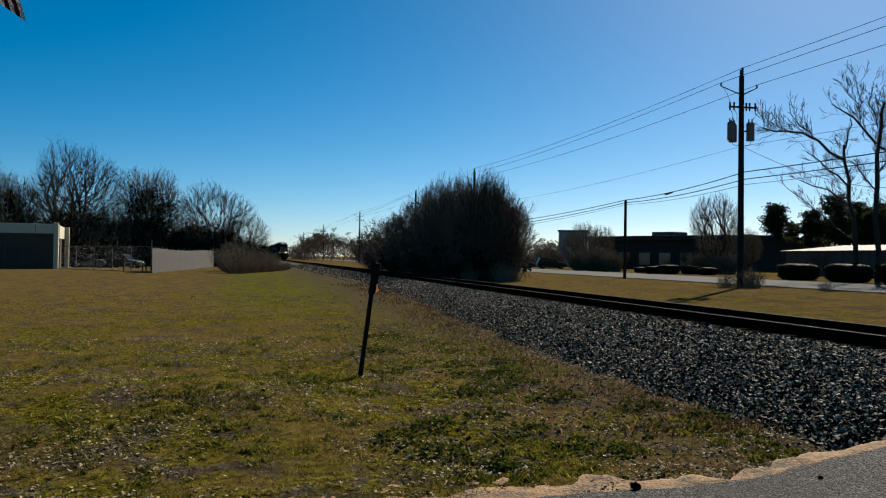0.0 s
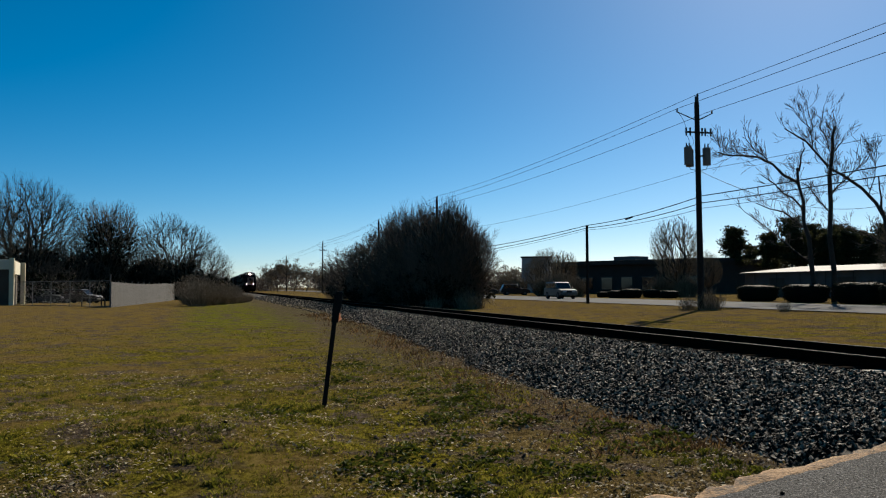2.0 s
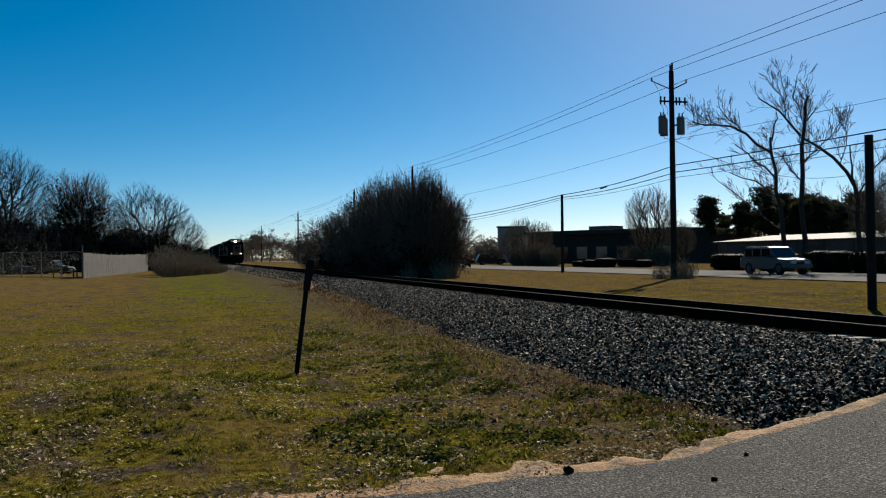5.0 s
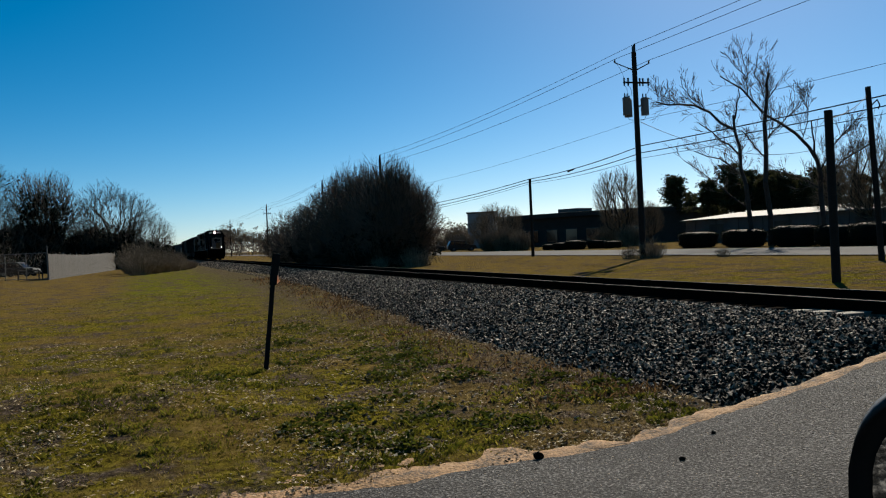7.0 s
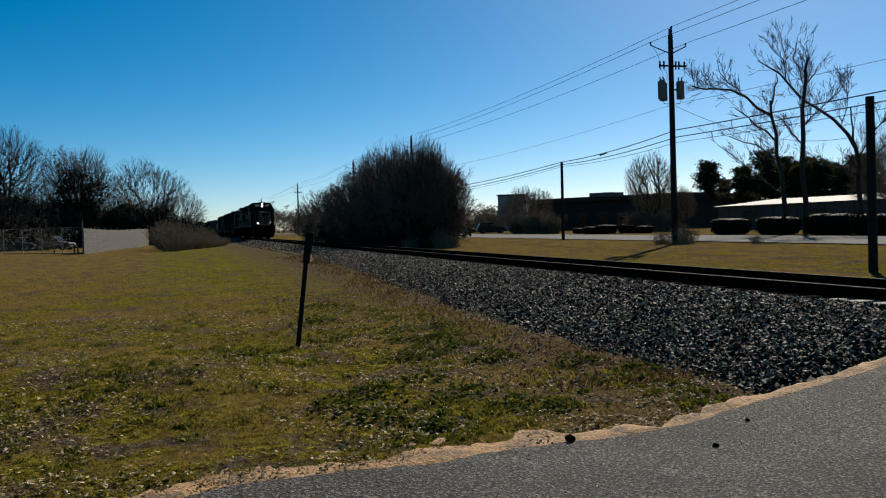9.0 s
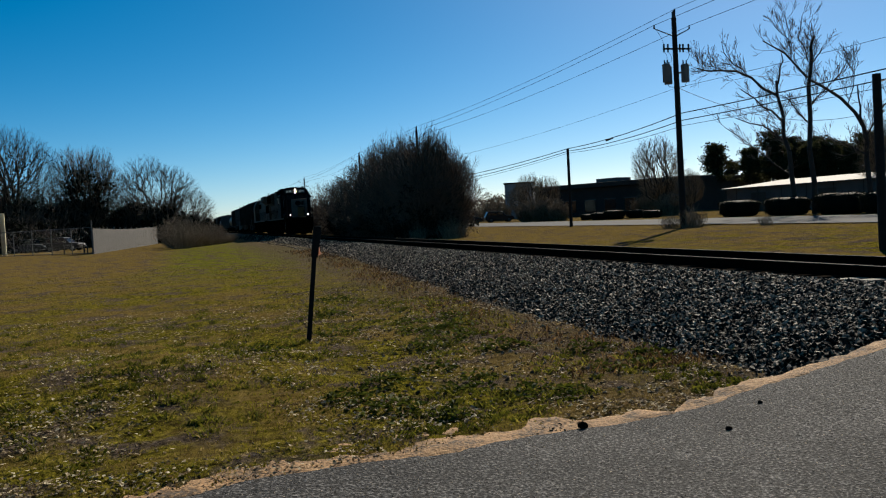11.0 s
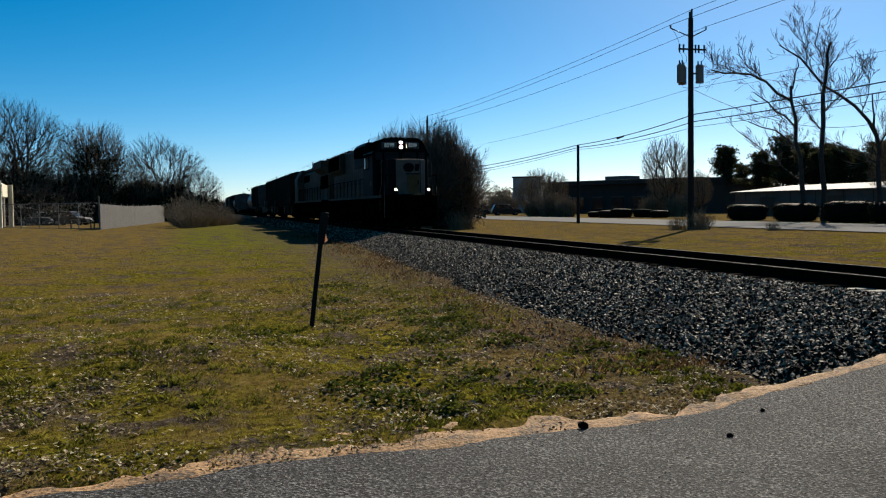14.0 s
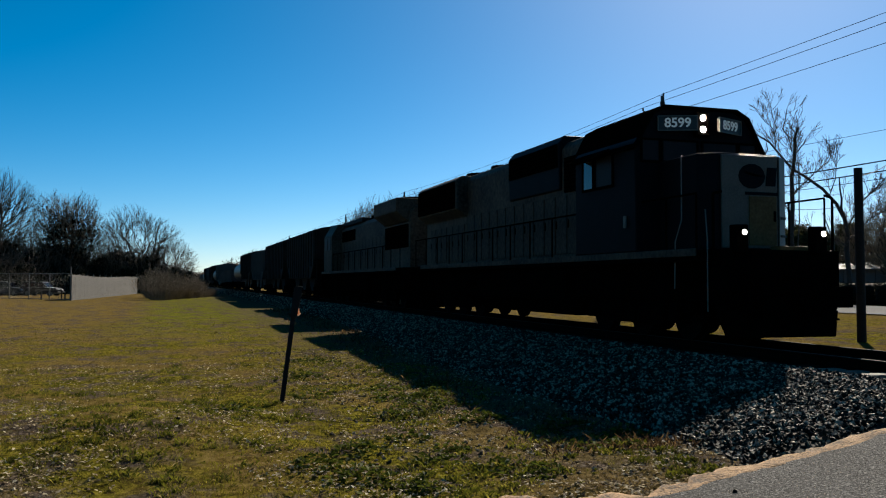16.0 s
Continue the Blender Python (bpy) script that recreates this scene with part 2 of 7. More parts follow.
def build_ground():
    xs = spread((-2400, -300, 300), (-300, -60, 20), (-60, -12, 2), (-12, 9, 0.15), (9, 60, 1.5), (60, 300, 20), (300, 2400, 300))
    ys = spread((-900, -60, 120), (-60, 4, 4), (4, 18, 0.15), (18, 24, 0.3), (24, 60, 1.2), (60, 300, 12), (300, 3900, 300))
    verts = []
    for y in ys:
        for x in xs:
            z = land(x, y)
            if -12 <= x <= 9 and 4 <= y <= 40:
                z += 0.045 * fbm(x, y, 0.55) + 0.034 * fbm(x + 50, y, 1.5) + 0.04 * fbm(x, y + 30, 3.3) * smooth(-1.5, 1.5, x) - (0.02 if y < road_edge(x) + 0.2 else 0)
            if y < road_edge(x) + 0.3 and -60 < x < 30:
                z -= 0.05
            verts.append((x, y, z))
    w = len(xs)
    faces = [(j * w + i, j * w + i + 1, (j + 1) * w + i + 1, (j + 1) * w + i) for j in range(len(ys) - 1) for i in range(w - 1)]
    ob = raw("ground", verts, faces, GRASS, kind="structure", soft=True)
    tagged(ob, "mown winter grass, olive green and dry tan, with bare soil patches", "ground")


build_ground()


def ribbon(name, xs, inner, outer, height, steps, mat, label, category):
    """A sheet between two edges y = inner(x) and y = outer(x)."""
    verts, faces = [], []
    for x in xs:
        a, b = inner(x), outer(x)
        for k in range(steps + 1):
            y = a + (b - a) * k / steps
            verts.append((x, y, height(x, y)))
    w = steps + 1
    for i in range(len(xs) - 1):
        for k in range(steps):
            faces.append((i * w + k, (i + 1) * w + k, (i + 1) * w + k + 1, i * w + k + 1))
    ob = raw(name, verts, faces, mat, kind="structure", soft=True)
    return tagged(ob, label, category)


def ragged(x):
    return road_edge(x) + 0.16 * fbm(x, 1.0, 0.9) + 0.06 * fbm(x, 7.0, 4.0)


def sandy(x):
    return ragged(x) + (0.30 + 0.34 * fbm(x, 21.0, 0.9) + 0.3 * fbm(x, 33.0, 3.5) + 0.16 * fbm(x, 3.0, 9.0)) * (1 - 0.35 * smooth(3.6, 5.6, x)) * (0.4 + 0.6 * smooth(-1.5, 0.6, x)) + 0.38 * math.exp(-((x - 0.9) / 0.55) ** 2) + (0.16 + 0.12 * fbm(x, 60.0, 2.2)) * smooth(-0.8, 0.4, x) * (1 - smooth(1.8, 3.2, x)) + 0.1 * smooth(3.4, 5.5, x) * (1 - smooth(7.0, 8.8, x))


fine_x = spread((-40, -8, 2), (-8, 9.2, 0.1), (9.2, 27.5, 1.0))
ribbon("road", fine_x, lambda x: -7.0, ragged, lambda x, y: road_height(x) + 0.006, 40, ASPHALT, "worn grey asphalt lane with coarse gravelly surface", "road")
ribbon("sand_verge", spread((-8, 8.8, 0.08)), lambda x: ragged(x) - 0.10, sandy, lambda x, y: road_height(x) * (1 - smooth(0.1, 0.8, y - road_edge(x))) + land(x, y) * smooth(0.1, 0.8, y - road_edge(x)) + (0.006 + 0.035 * fbm(x + 5, y, 1.6) + 0.03 * fbm(x, y + 8, 6.0) if y < sandy(x) - 0.04 else -0.05) - 0.03 * smooth(0, 0.1, ragged(x) - y), 14, SAND, "pale sandy soil along the edge of the lane", "verge")


def build_far_road():
    verts, faces = [], []
    ys = spread((-300, 0, 50), (0, 200, 5), (200, 1000, 100))
    for y in ys:
        for x in (29.6, 33.2, 36.8, 40.6):
            verts.append((x, y, 0.40))
    for j in range(len(ys) - 1):
        for i in range(3):
            faces.append((j * 4 + i, j * 4 + i + 1, j * 4 + i + 5, j * 4 + i + 4))
    tagged(raw("highway", verts, faces, FAR_ROAD, kind="structure"), "pale grey two-lane highway running beside the railway", "road")


build_far_road()


# ---- railway ----
def toe(y):
    return 5.25 + 1.2 * smooth(9, 40, y) + 0.25 * fbm(1.0, y, 0.5)


def bed_height(x, y):
    """Surface of the ballast across the track."""
    t = toe(y)
    if x < 9.15:
        k = (x - t) / (9.15 - t)
        return land(x, y) * (1 - smooth(-0.2, 0.4, k)) - 0.04 + 0.47 * (1 - (1 - min(1, max(0, k))) ** 1.9) if k > 0 else land(x, y) - 0.05
    if x < 12.15:
        return 0.37 if abs(x - TRACK_X) < 1.3 else 0.41
    return max(0.425 - (x - 12.15) * 0.32, land(x, y) - 0.05)


def bed_surface(x, y):
    z = bed_height(x, y)
    end = smooth(7.2, 8.6, y + 0.3 * (9.2 - x))
    return z * end + (land(x, y) - 0.08) * (1 - end)


def build_bed():
    xs = spread((4.6, 13.4, 0.2))
    ys = spread((6.4, 40, 0.25), (40, 120, 2), (120, 1200, 20))
    verts = [(x, y, bed_surface(x, y) + (0.022 * fbm(x, y, 4.0) if x < 9.2 else 0)) for y in ys for x in xs]
    w = len(xs)
    faces = [(j * w + i, j * w + i + 1, (j + 1) * w + i + 1, (j + 1) * w + i) for j in range(len(ys) - 1) for i in range(w - 1)]
    tagged(raw("ballast_bed", verts, faces, BALLAST_BED, kind="structure", soft=True), "bank of grey crushed-stone ballast under the railway", "ballast")


build_bed()


def scatter_stones(name, places, mat, label, category, flat=0.8, seed=1):
    """Many angular stones in one mesh; places: (x, y, z, size)."""
    rng = np.random.default_rng(seed)
    base = np.array([(1, 0, 0), (-1, 0, 0), (0, 1, 0), (0, -1, 0), (0, 0, 1), (0, 0, -1)], float)
    tris = np.array([(0, 2, 4), (2, 1, 4), (1, 3, 4), (3, 0, 4), (2, 0, 5), (1, 2, 5), (3, 1, 5), (0, 3, 5)])
    p = np.array(places)
    k = len(p)
    v = base[None] * (0.65 + 0.7 * rng.random((k, 6, 1))) * (p[:, 3] / 2)[:, None, None] + rng.normal(0, 0.12, (k, 6, 3)) * p[:, 3][:, None, None]
    ang = rng.random(k) * math.tau
    tilt = rng.normal(0, 0.5, k)
    ct, st = np.cos(tilt), np.sin(tilt)
    v = np.stack([v[..., 0] * ct[:, None] - v[..., 2] * st[:, None], v[..., 1], (v[..., 0] * st[:, None] + v[..., 2] * ct[:, None]) * flat], -1)
    c, s = np.cos(ang), np.sin(ang)
    v = np.stack([v[..., 0] * c[:, None] - v[..., 1] * s[:, None], v[..., 0] * s[:, None] + v[..., 1] * c[:, None], v[..., 2]], -1)
    v += p[:, None, :3]
    f = (tris[None] + (np.arange(k) * 6)[:, None, None]).reshape(-1, 3)
    ob = raw(name, v.reshape(-1, 3), f, mat, kind="stuff")
    return tagged(ob, label, category)


def ballast_places():
    rng = random.Random(4)
    got = []
    while len(got) < 96000:
        y = 7.0 + 43 * rng.random() ** 1.6
        x = rng.uniform(4.7, 9.3)
        if x < toe(y) - 0.35 * rng.random() ** 2:
            continue
        if y < road_edge(x) + 0.45 + 0.55 * smooth(3.2, 6.0, x) * (1 - smooth(7.5, 9.2, x)) + rng.uniform(-0.25, 0.3):
            continue
        got.append((x, y, bed_surface(x, y) + rng.uniform(0.0, 0.035), rng.uniform(0.028, 0.074) * (1 + 0.012 * max(0, y - 20))))
    for _ in range(26000):
        y = 40 + 90 * rng.random() ** 1.3
        x = rng.uniform(toe(y) - 0.3, 9.3)
        got.append((x, y, bed_surface(x, y) + rng.uniform(0.0, 0.04), rng.uniform(0.05, 0.11) * (1 + 0.012 * (y - 30))))
    for _ in range(5000):
        x, y = rng.uniform(9.3, 12.2), rng.uniform(9, 40)
        got.append((x, y, 0.365, rng.uniform(0.04, 0.07)))
    return got


scatter_stones("ballast_stones", ballast_places(), BALLAST, "loose grey crushed stones heaped along the track", "ballast")


def build_track():
    track = thing("railway_track", pose(TRACK_X, 0, 0), "single track of rusty steel rails on dark timber ties", "railway", kind="structure")
    y0, y1 = -60.0, 1200.0
    for side in (-1, 1):
        c = side * 0.755
        bm = bmesh.new()
        foot, web, head = 0.07, 0.009, 0.036
        z = RAIL_Z
        prism(bm, [(c - foot, z - 0.18), (c + foot, z - 0.18), (c + foot, z - 0.165), (c + web, z - 0.145), (c + web, z - 0.045), (c + head, z - 0.035), (c + head, z - 0.008), (c - head, z - 0.008), (c - head, z - 0.035), (c - web, z - 0.045), (c - web, z - 0.145), (c - foot, z - 0.165)], "y", y0, y1)
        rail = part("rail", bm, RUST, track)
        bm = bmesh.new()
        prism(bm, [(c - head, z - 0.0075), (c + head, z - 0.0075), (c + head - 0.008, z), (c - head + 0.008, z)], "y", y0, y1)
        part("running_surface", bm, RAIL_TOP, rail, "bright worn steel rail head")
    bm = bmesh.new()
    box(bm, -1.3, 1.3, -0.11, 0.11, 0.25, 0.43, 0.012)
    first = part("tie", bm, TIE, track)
    rng = random.Random(2)
    y = 11.4
    while y < 110:
        t = first if y == 11.4 else new("tie", first.data)
        t.parent = track
        t.matrix_basis = pose(rng.uniform(-0.06, 0.06), y, rng.uniform(-0.012, 0.008), 0, 0, rng.uniform(-1, 1))
        y += 0.5
    bm = bmesh.new()
    box(bm, -1.36, 1.36, -0.12, 0.12, 0.25, 0.455, 0.015)
    worn = part("tie", bm, TIMBER, track, "weathered grey tie end at the crossing")
    for k in range(3):
        t = worn if k == 0 else new("tie", worn.data)
        t.parent = track
        t.matrix_basis = pose(rng.uniform(-0.08, 0.02), 9.9 + 0.47 * k, -0.012 * k, 0, 0, rng.uniform(-2, 2))


build_track()


# ---- plants ----
BARK = material("grey_brown_bark", (0.021, 0.0174, 0.0138), (0.051, 0.042, 0.033), 2.5, 0.9, bump=0.6, fine=18)
PALE_BARK = material("pale_mottled_bark", (0.0168, 0.0132, 0.0108), (0.048, 0.0384, 0.03), 1.2, 0.9, bump=0.5, fine=14)
TWIG = material("bare_twigs", (0.042, 0.0318, 0.0228), (0.102, 0.0768, 0.054), 0.8, 0.9, bump=0.0, per_island=0.3)
DARK_TWIG = material("dark_bare_twigs", (0.06075, 0.0432, 0.03375), (0.162, 0.1121, 0.081), 0.8, 0.9, bump=0.0, per_island=0.3)
GREY_TWIG = material("grey_dry_twigs", (0.1041, 0.07604, 0.04628), (0.2256, 0.1694, 0.1058), 0.8, 0.9, bump=0.0, per_island=0.3)
# Leaf colour is lowered towards black to stand in for deep shade.
LEAF_DARK = material("dark_shaded_evergreen_leaves", (0.0036, 0.0045, 0.0024), (0.0132, 0.0144, 0.0072), 1.5, 0.8, bump=0.0, per_island=0.4, spec=0.08, thin=0.15)
PINE_NEEDLES = material("dark_pine_needles", (0.0156, 0.018, 0.0072), (0.051, 0.051, 0.0216), 1.0, 0.8, bump=0.0, per_island=0.4, spec=0.05, thin=0.3)
LEAF_BROWN = material("withered_brown_leaves", (0.018, 0.0132, 0.0084), (0.06, 0.0432, 0.027), 1.5, 0.9, bump=0.0, per_island=0.4, spec=0.06, thin=0.2)


# Lighter and greyer than near leaves, so distance haze is in the colour.
FAR_LEAF = material("hazed_grey_brown_woods", (0.05, 0.041, 0.034), (0.13, 0.108, 0.09), 0.05, 0.9, bump=0.0, per_island=0.4, spec=0.03, thin=0.3)


def tubes(segs, sides):
    """Vertices and faces of many tapered bars; segs: rows of ax ay az bx by bz ra rb."""
    s = np.array(segs, float)
    a, b = s[:, :3], s[:, 3:6]
    d = b - a
    d /= np.linalg.norm(d, axis=1, keepdims=True) + 1e-9
    ref = np.where(np.abs(d[:, 2:3]) > 0.9, np.array([[1.0, 0, 0]]), np.array([[0, 0, 1.0]]))
    u = np.cross(d, ref)
    u /= np.linalg.norm(u, axis=1, keepdims=True) + 1e-9
    v = np.cross(d, u)
    ang = np.arange(sides) * math.tau / sides
    ring = u[:, None] * np.cos(ang)[None, :, None] + v[:, None] * np.sin(ang)[None, :, None]
    verts = np.concatenate([a[:, None] + ring * s[:, 6][:, None, None], b[:, None] + ring * s[:, 7][:, None, None]], 1)
    k = np.arange(sides)
    quad = np.stack([k, (k + 1) % sides, (k + 1) % sides + sides, k + sides], 1)
    faces = quad[None] + (np.arange(len(s)) * 2 * sides)[:, None, None]
    return verts.reshape(-1, 3), faces.reshape(-1, 4)


def leaf_cards(centres, per, radius, size, rng):
    """Small folded leaf blades round the centres."""
    c = np.repeat(np.array(centres, float), per, 0)
    n = len(c)
    p = c + rng.normal(0, 1, (n, 3)) * np.array(radius) * 0.5
    a = rng.normal(0, 1, (n, 3))
    a /= np.linalg.norm(a, axis=1, keepdims=True)
    b = np.cross(a, rng.normal(0, 1, (n, 3)))
    b /= np.linalg.norm(b, axis=1, keepdims=True) + 1e-9
    w = size * (0.6 + 0.8 * rng.random((n, 1)))
    nrm = np.cross(a, b)
    v = np.stack([p - a * w, p + b * w * 0.55 + nrm * w * 0.2, p + a * w, p - b * w * 0.55 + nrm * w * 0.2], 1)
    f = np.arange(n * 4).reshape(-1, 4)
    return v.reshape(-1, 3), f


def grow(rng, at, way, length, radius, level, top, segs, tips, spread_deg=38, lift=0.18, kids=(3, 5), shrink=0.68):
    """A limb of three bent lengths, and limbs from it."""
    at, way = Vector(at), Vector(way).normalized()
    joints = [at.copy()]
    r = radius
    for k in range(3):
        way = (way + Vector((rng.gauss(0, 0.13), rng.gauss(0, 0.13), rng.gauss(0, 0.08) + lift * 0.4))).normalized()
        nxt = at + way * length / 3
        r2 = radius * (1 - 0.2 * (k + 1)) if level < top else radius * (1 - 0.3 * (k + 1))
        segs[level].append((*at, *nxt, r, max(r2, 0.004)))
        at, r = nxt, max(r2, 0.004)
        joints.append(at.copy())
    if level == top:
        tips.append(tuple(at))
        return
    for k in range(rng.randint(*kids)):
        j = 3 if k == 0 else rng.choice((1, 2, 2, 3, 3))
        side = Vector((rng.gauss(0, 1), rng.gauss(0, 1), rng.gauss(0, 0.5)))
        side -= way * side.dot(way)
        a = radians(rng.uniform(0.4, 1.15) * spread_deg) * (0.5 if k == 0 else 1.0)
        w = way * math.cos(a) + side.normalized() * math.sin(a) + Vector((0, 0, lift))
        grow(rng, joints[j], w, length * shrink * rng.uniform(0.8, 1.15), max(r * (0.85 if k == 0 else 0.62), 0.006), level + 1, top, segs, tips, spread_deg, lift, kids, shrink)


def bare_tree(height, width, seed, label, twig_mat=TWIG, bark=BARK, ivy=0, levels=5, twig_r=0.018, stem=0.27):
    rng = random.Random(seed)
    tree = thing("tree", pose(0, 0, 0), label, "tree", "bare winter trees")
    segs, tips = [[] for _ in range(levels + 1)], []
    grow(rng, (0, 0, -0.2), (rng.gauss(0, 0.05), rng.gauss(0, 0.05), 1), height * stem, height * 0.02, 0, levels, segs, tips, 44 if width < height * 0.75 else 54, 0.08, (4, 5), 0.66)
    big = [s for lv in segs[:3] for s in lv]
    small = [s for lv in segs[3:] for s in lv]
    ends = np.array(small)[:, 3:6]
    k = height / max(np.percentile(ends[:, 2], 99.0), 0.1)
    kx = width / 2 / np.percentile(np.hypot(ends[:, 0], ends[:, 1]), 96.0)
    mid = np.array([kx, kx, k, kx, kx, k, 1, 1])
    v, f = tubes(np.array(big) * mid, 7)
    raw("trunk", v, f, bark, tree, soft=True)
    small = np.array(small) * mid
    small[:, 6:] = np.maximum(small[:, 6:], twig_r * np.array([1.0, 0.7]))
    v, f = tubes(small, 3)
    raw("crown", v, f, twig_mat, tree, kind="stuff")
    if ivy:
        g = np.random.default_rng(seed)
        pts = [((s[0] + s[3]) / 2 * kx, (s[1] + s[4]) / 2 * kx, (s[2] + s[5]) / 2 * k) for s in big[2:]]
        v, f = leaf_cards(pts, ivy, (0.7, 0.7, 0.8), 0.13, g)
        raw("ivy", v, f, LEAF_DARK, tree, kind="stuff")
    return tree


def domed_tree(height, width, low, seed, label, twig_mat, ivy=0, twig_r=0.009, twigs=5200, lump=0.32, name="tree", category="tree", group="bare winter trees"):
    """A broad old tree: limbs reach out to fill a lumpy rounded crown, each order of branch starting from the last."""
    rng, g = random.Random(seed), np.random.default_rng(seed)
    tree = thing(name, pose(0, 0, 0), label, category, group)
    mid, ax = np.array([0, 0, (height + low) / 2]), np.array([width / 2, width / 2, (height - low) / 2])

    def cloud(count, lo, hi):
        d = g.normal(0, 1, (count, 3))
        d /= np.linalg.norm(d, axis=1, keepdims=True)
        swell = np.array([1 + lump * noise.noise((q[0] * 1.5, q[1] * 1.5, q[2] * 1.5 + seed)) + lump * 0.55 * noise.noise((q[0] * 4, q[1] * 4, q[2] * 4 + seed)) for q in d])
        return mid + d * ax * (swell * (lo + (hi - lo) * g.random(count) ** 0.6))[:, None]

    fork = np.array([0.02 * height * g.normal(), 0.02 * height * g.normal(), low * 0.8])
    big, small = [(0, 0, -0.2, *fork, height * 0.027, height * 0.021)], []

    def reach(nodes, targets, r0, r1, store, bend, back, cuts=3):
        """Branches to the targets, each from the node found some way back towards the fork."""
        made = []
        for t in targets:
            out = t - fork * 0.9
            want = t - out / (np.linalg.norm(out) + 1e-6) * back
            a = nodes[np.argmin(np.linalg.norm(nodes - want, axis=1))]
            far = np.linalg.norm(t - a)
            sag = g.normal(0, 1, 3) * bend * far + np.array([0, 0, -0.06 * far])
            last = a
            for k in range(1, cuts + 1):
                u = k / cuts
                p = a + (t - a) * u + sag * math.sin(math.pi * u)
                store.append((*last, *p, r0 + (r1 - r0) * (k - 1) / cuts, r0 + (r1 - r0) * u))
                made.append(p)
                last = p
        return np.array(made)

    n0 = np.stack([fork * s for s in (0.85, 1.0)])
    n1 = reach(n0, cloud(11, 0.40, 0.62), height * 0.014, height * 0.006, big, 0.12, height)
    n2 = reach(np.concatenate([n0, n1]), cloud(80, 0.6, 0.88), height * 0.0042, height * 0.002, big, 0.12, height * 0.26)
    n3 = reach(np.concatenate([n1, n2]), cloud(600, 0.55, 1.0), height * 0.0017, twig_r, small, 0.10, height * 0.13)
    reach(np.concatenate([n2, n3]), cloud(twigs, 0.62, 1.09), twig_r, twig_r * 0.6, small, 0.10, height * 0.06, 1)
    v, f = tubes(big, 6)
    raw("trunk", v, f, BARK, tree, soft=True)
    v, f = tubes(small, 3)
    raw("crown", v, f, twig_mat, tree, kind="stuff")
    if ivy:
        pts = [tuple(p * (0.9, 0.9, 1) - (0, 0, 0.4)) for p in n1] + [tuple(p) for p in n2[:: max(1, int(260 / ivy))] if p[2] < low + (height - low) * 0.72]
        v, f = leaf_cards(pts, ivy, (0.9, 0.9, 1.0), 0.12, g)
        raw("ivy", v, f, LEAF_DARK, tree, kind="stuff")
    return tree


def shrub(height, width, seed, label, twigs=900, leaves=1600, twig_mat=TWIG, leaf_mat=LEAF_DARK, thin=0.014, name="bush", lean=0.55, leaf=0.10, group="bushes beside the railway"):
    """Many stems fanning up from the ground, dense inside, with ragged twigs at the outline."""
    rng, g = random.Random(seed), np.random.default_rng(seed)
    ob = thing(name, pose(0, 0, 0), label, "bush", group)
    segs, cores = [], []
    for k in range(twigs):
        a, q = rng.uniform(0, math.tau), rng.random() ** 0.6
        x0, y0 = 0.25 * width * q * math.cos(a), 0.25 * width * q * math.sin(a)
        h = height * (0.5 + 0.5 * rng.random() ** 1.4) * (1 - 0.35 * q * q) * (1 + 0.14 * noise.noise((3 * math.cos(a) * q, 3 * math.sin(a) * q, seed * 1.7)))
        x1, y1 = 0.5 * width * q * math.cos(a) * lean * 1.7, 0.5 * width * q * math.sin(a) * lean * 1.7
        mx, my, mz = (x0 + x1) / 2 + rng.gauss(0, 0.15), (y0 + y1) / 2 + rng.gauss(0, 0.15), h * 0.55
        segs.append((x0, y0, 0, mx, my, mz, thin * 1.7, thin * 1.2))
        segs.append((mx, my, mz, x1, y1, h, thin * 1.2, thin * 0.5))
        for _ in range(3):
            t = rng.uniform(0.15, 0.95)
            bx, by, bz = mx + (x1 - mx) * t, my + (y1 - my) * t, mz + (h - mz) * t
            l = height * rng.uniform(0.07, 0.2)
            segs.append((bx, by, bz, bx + rng.gauss(0, 0.55) * l, by + rng.gauss(0, 0.55) * l, bz + l * rng.uniform(0.3, 1.0), thin * 0.8, thin * 0.4))
        if rng.random() < 0.55:
            t = rng.uniform(0.05, 0.86)
            cores.append((x0 + (x1 - x0) * t, y0 + (y1 - y0) * t, h * t))
    v, f = tubes(segs, 3)
    raw("branchwork", v, f, twig_mat, ob, kind="stuff")
    if leaves:
        v, f = leaf_cards(cores, max(1, int(leaves / len(cores))), (0.5, 0.5, 0.45), leaf, g)
        raw("foliage", v, f, leaf_mat, ob, kind="stuff")
    return ob


def place(ob, x, y, z=None, turn=0.0, size=1.0):
    ob.matrix_world = pose(x, y, land(x, y) - 0.05 if z is None else z, 0, 0, turn) @ Matrix.Scale(size, 4)
    return ob


def again(ob, x, y, turn=0.0, size=1.0, z=None, label=""):
    c = copy_thing(ob, pose(x, y, land(x, y) - 0.05 if z is None else z, 0, 0, turn))
    c.scale = (size, size, size)
    return tagged(c, label)


def bearing(deg, d):
    return d * math.sin(radians(deg)), d * math.cos(radians(deg))


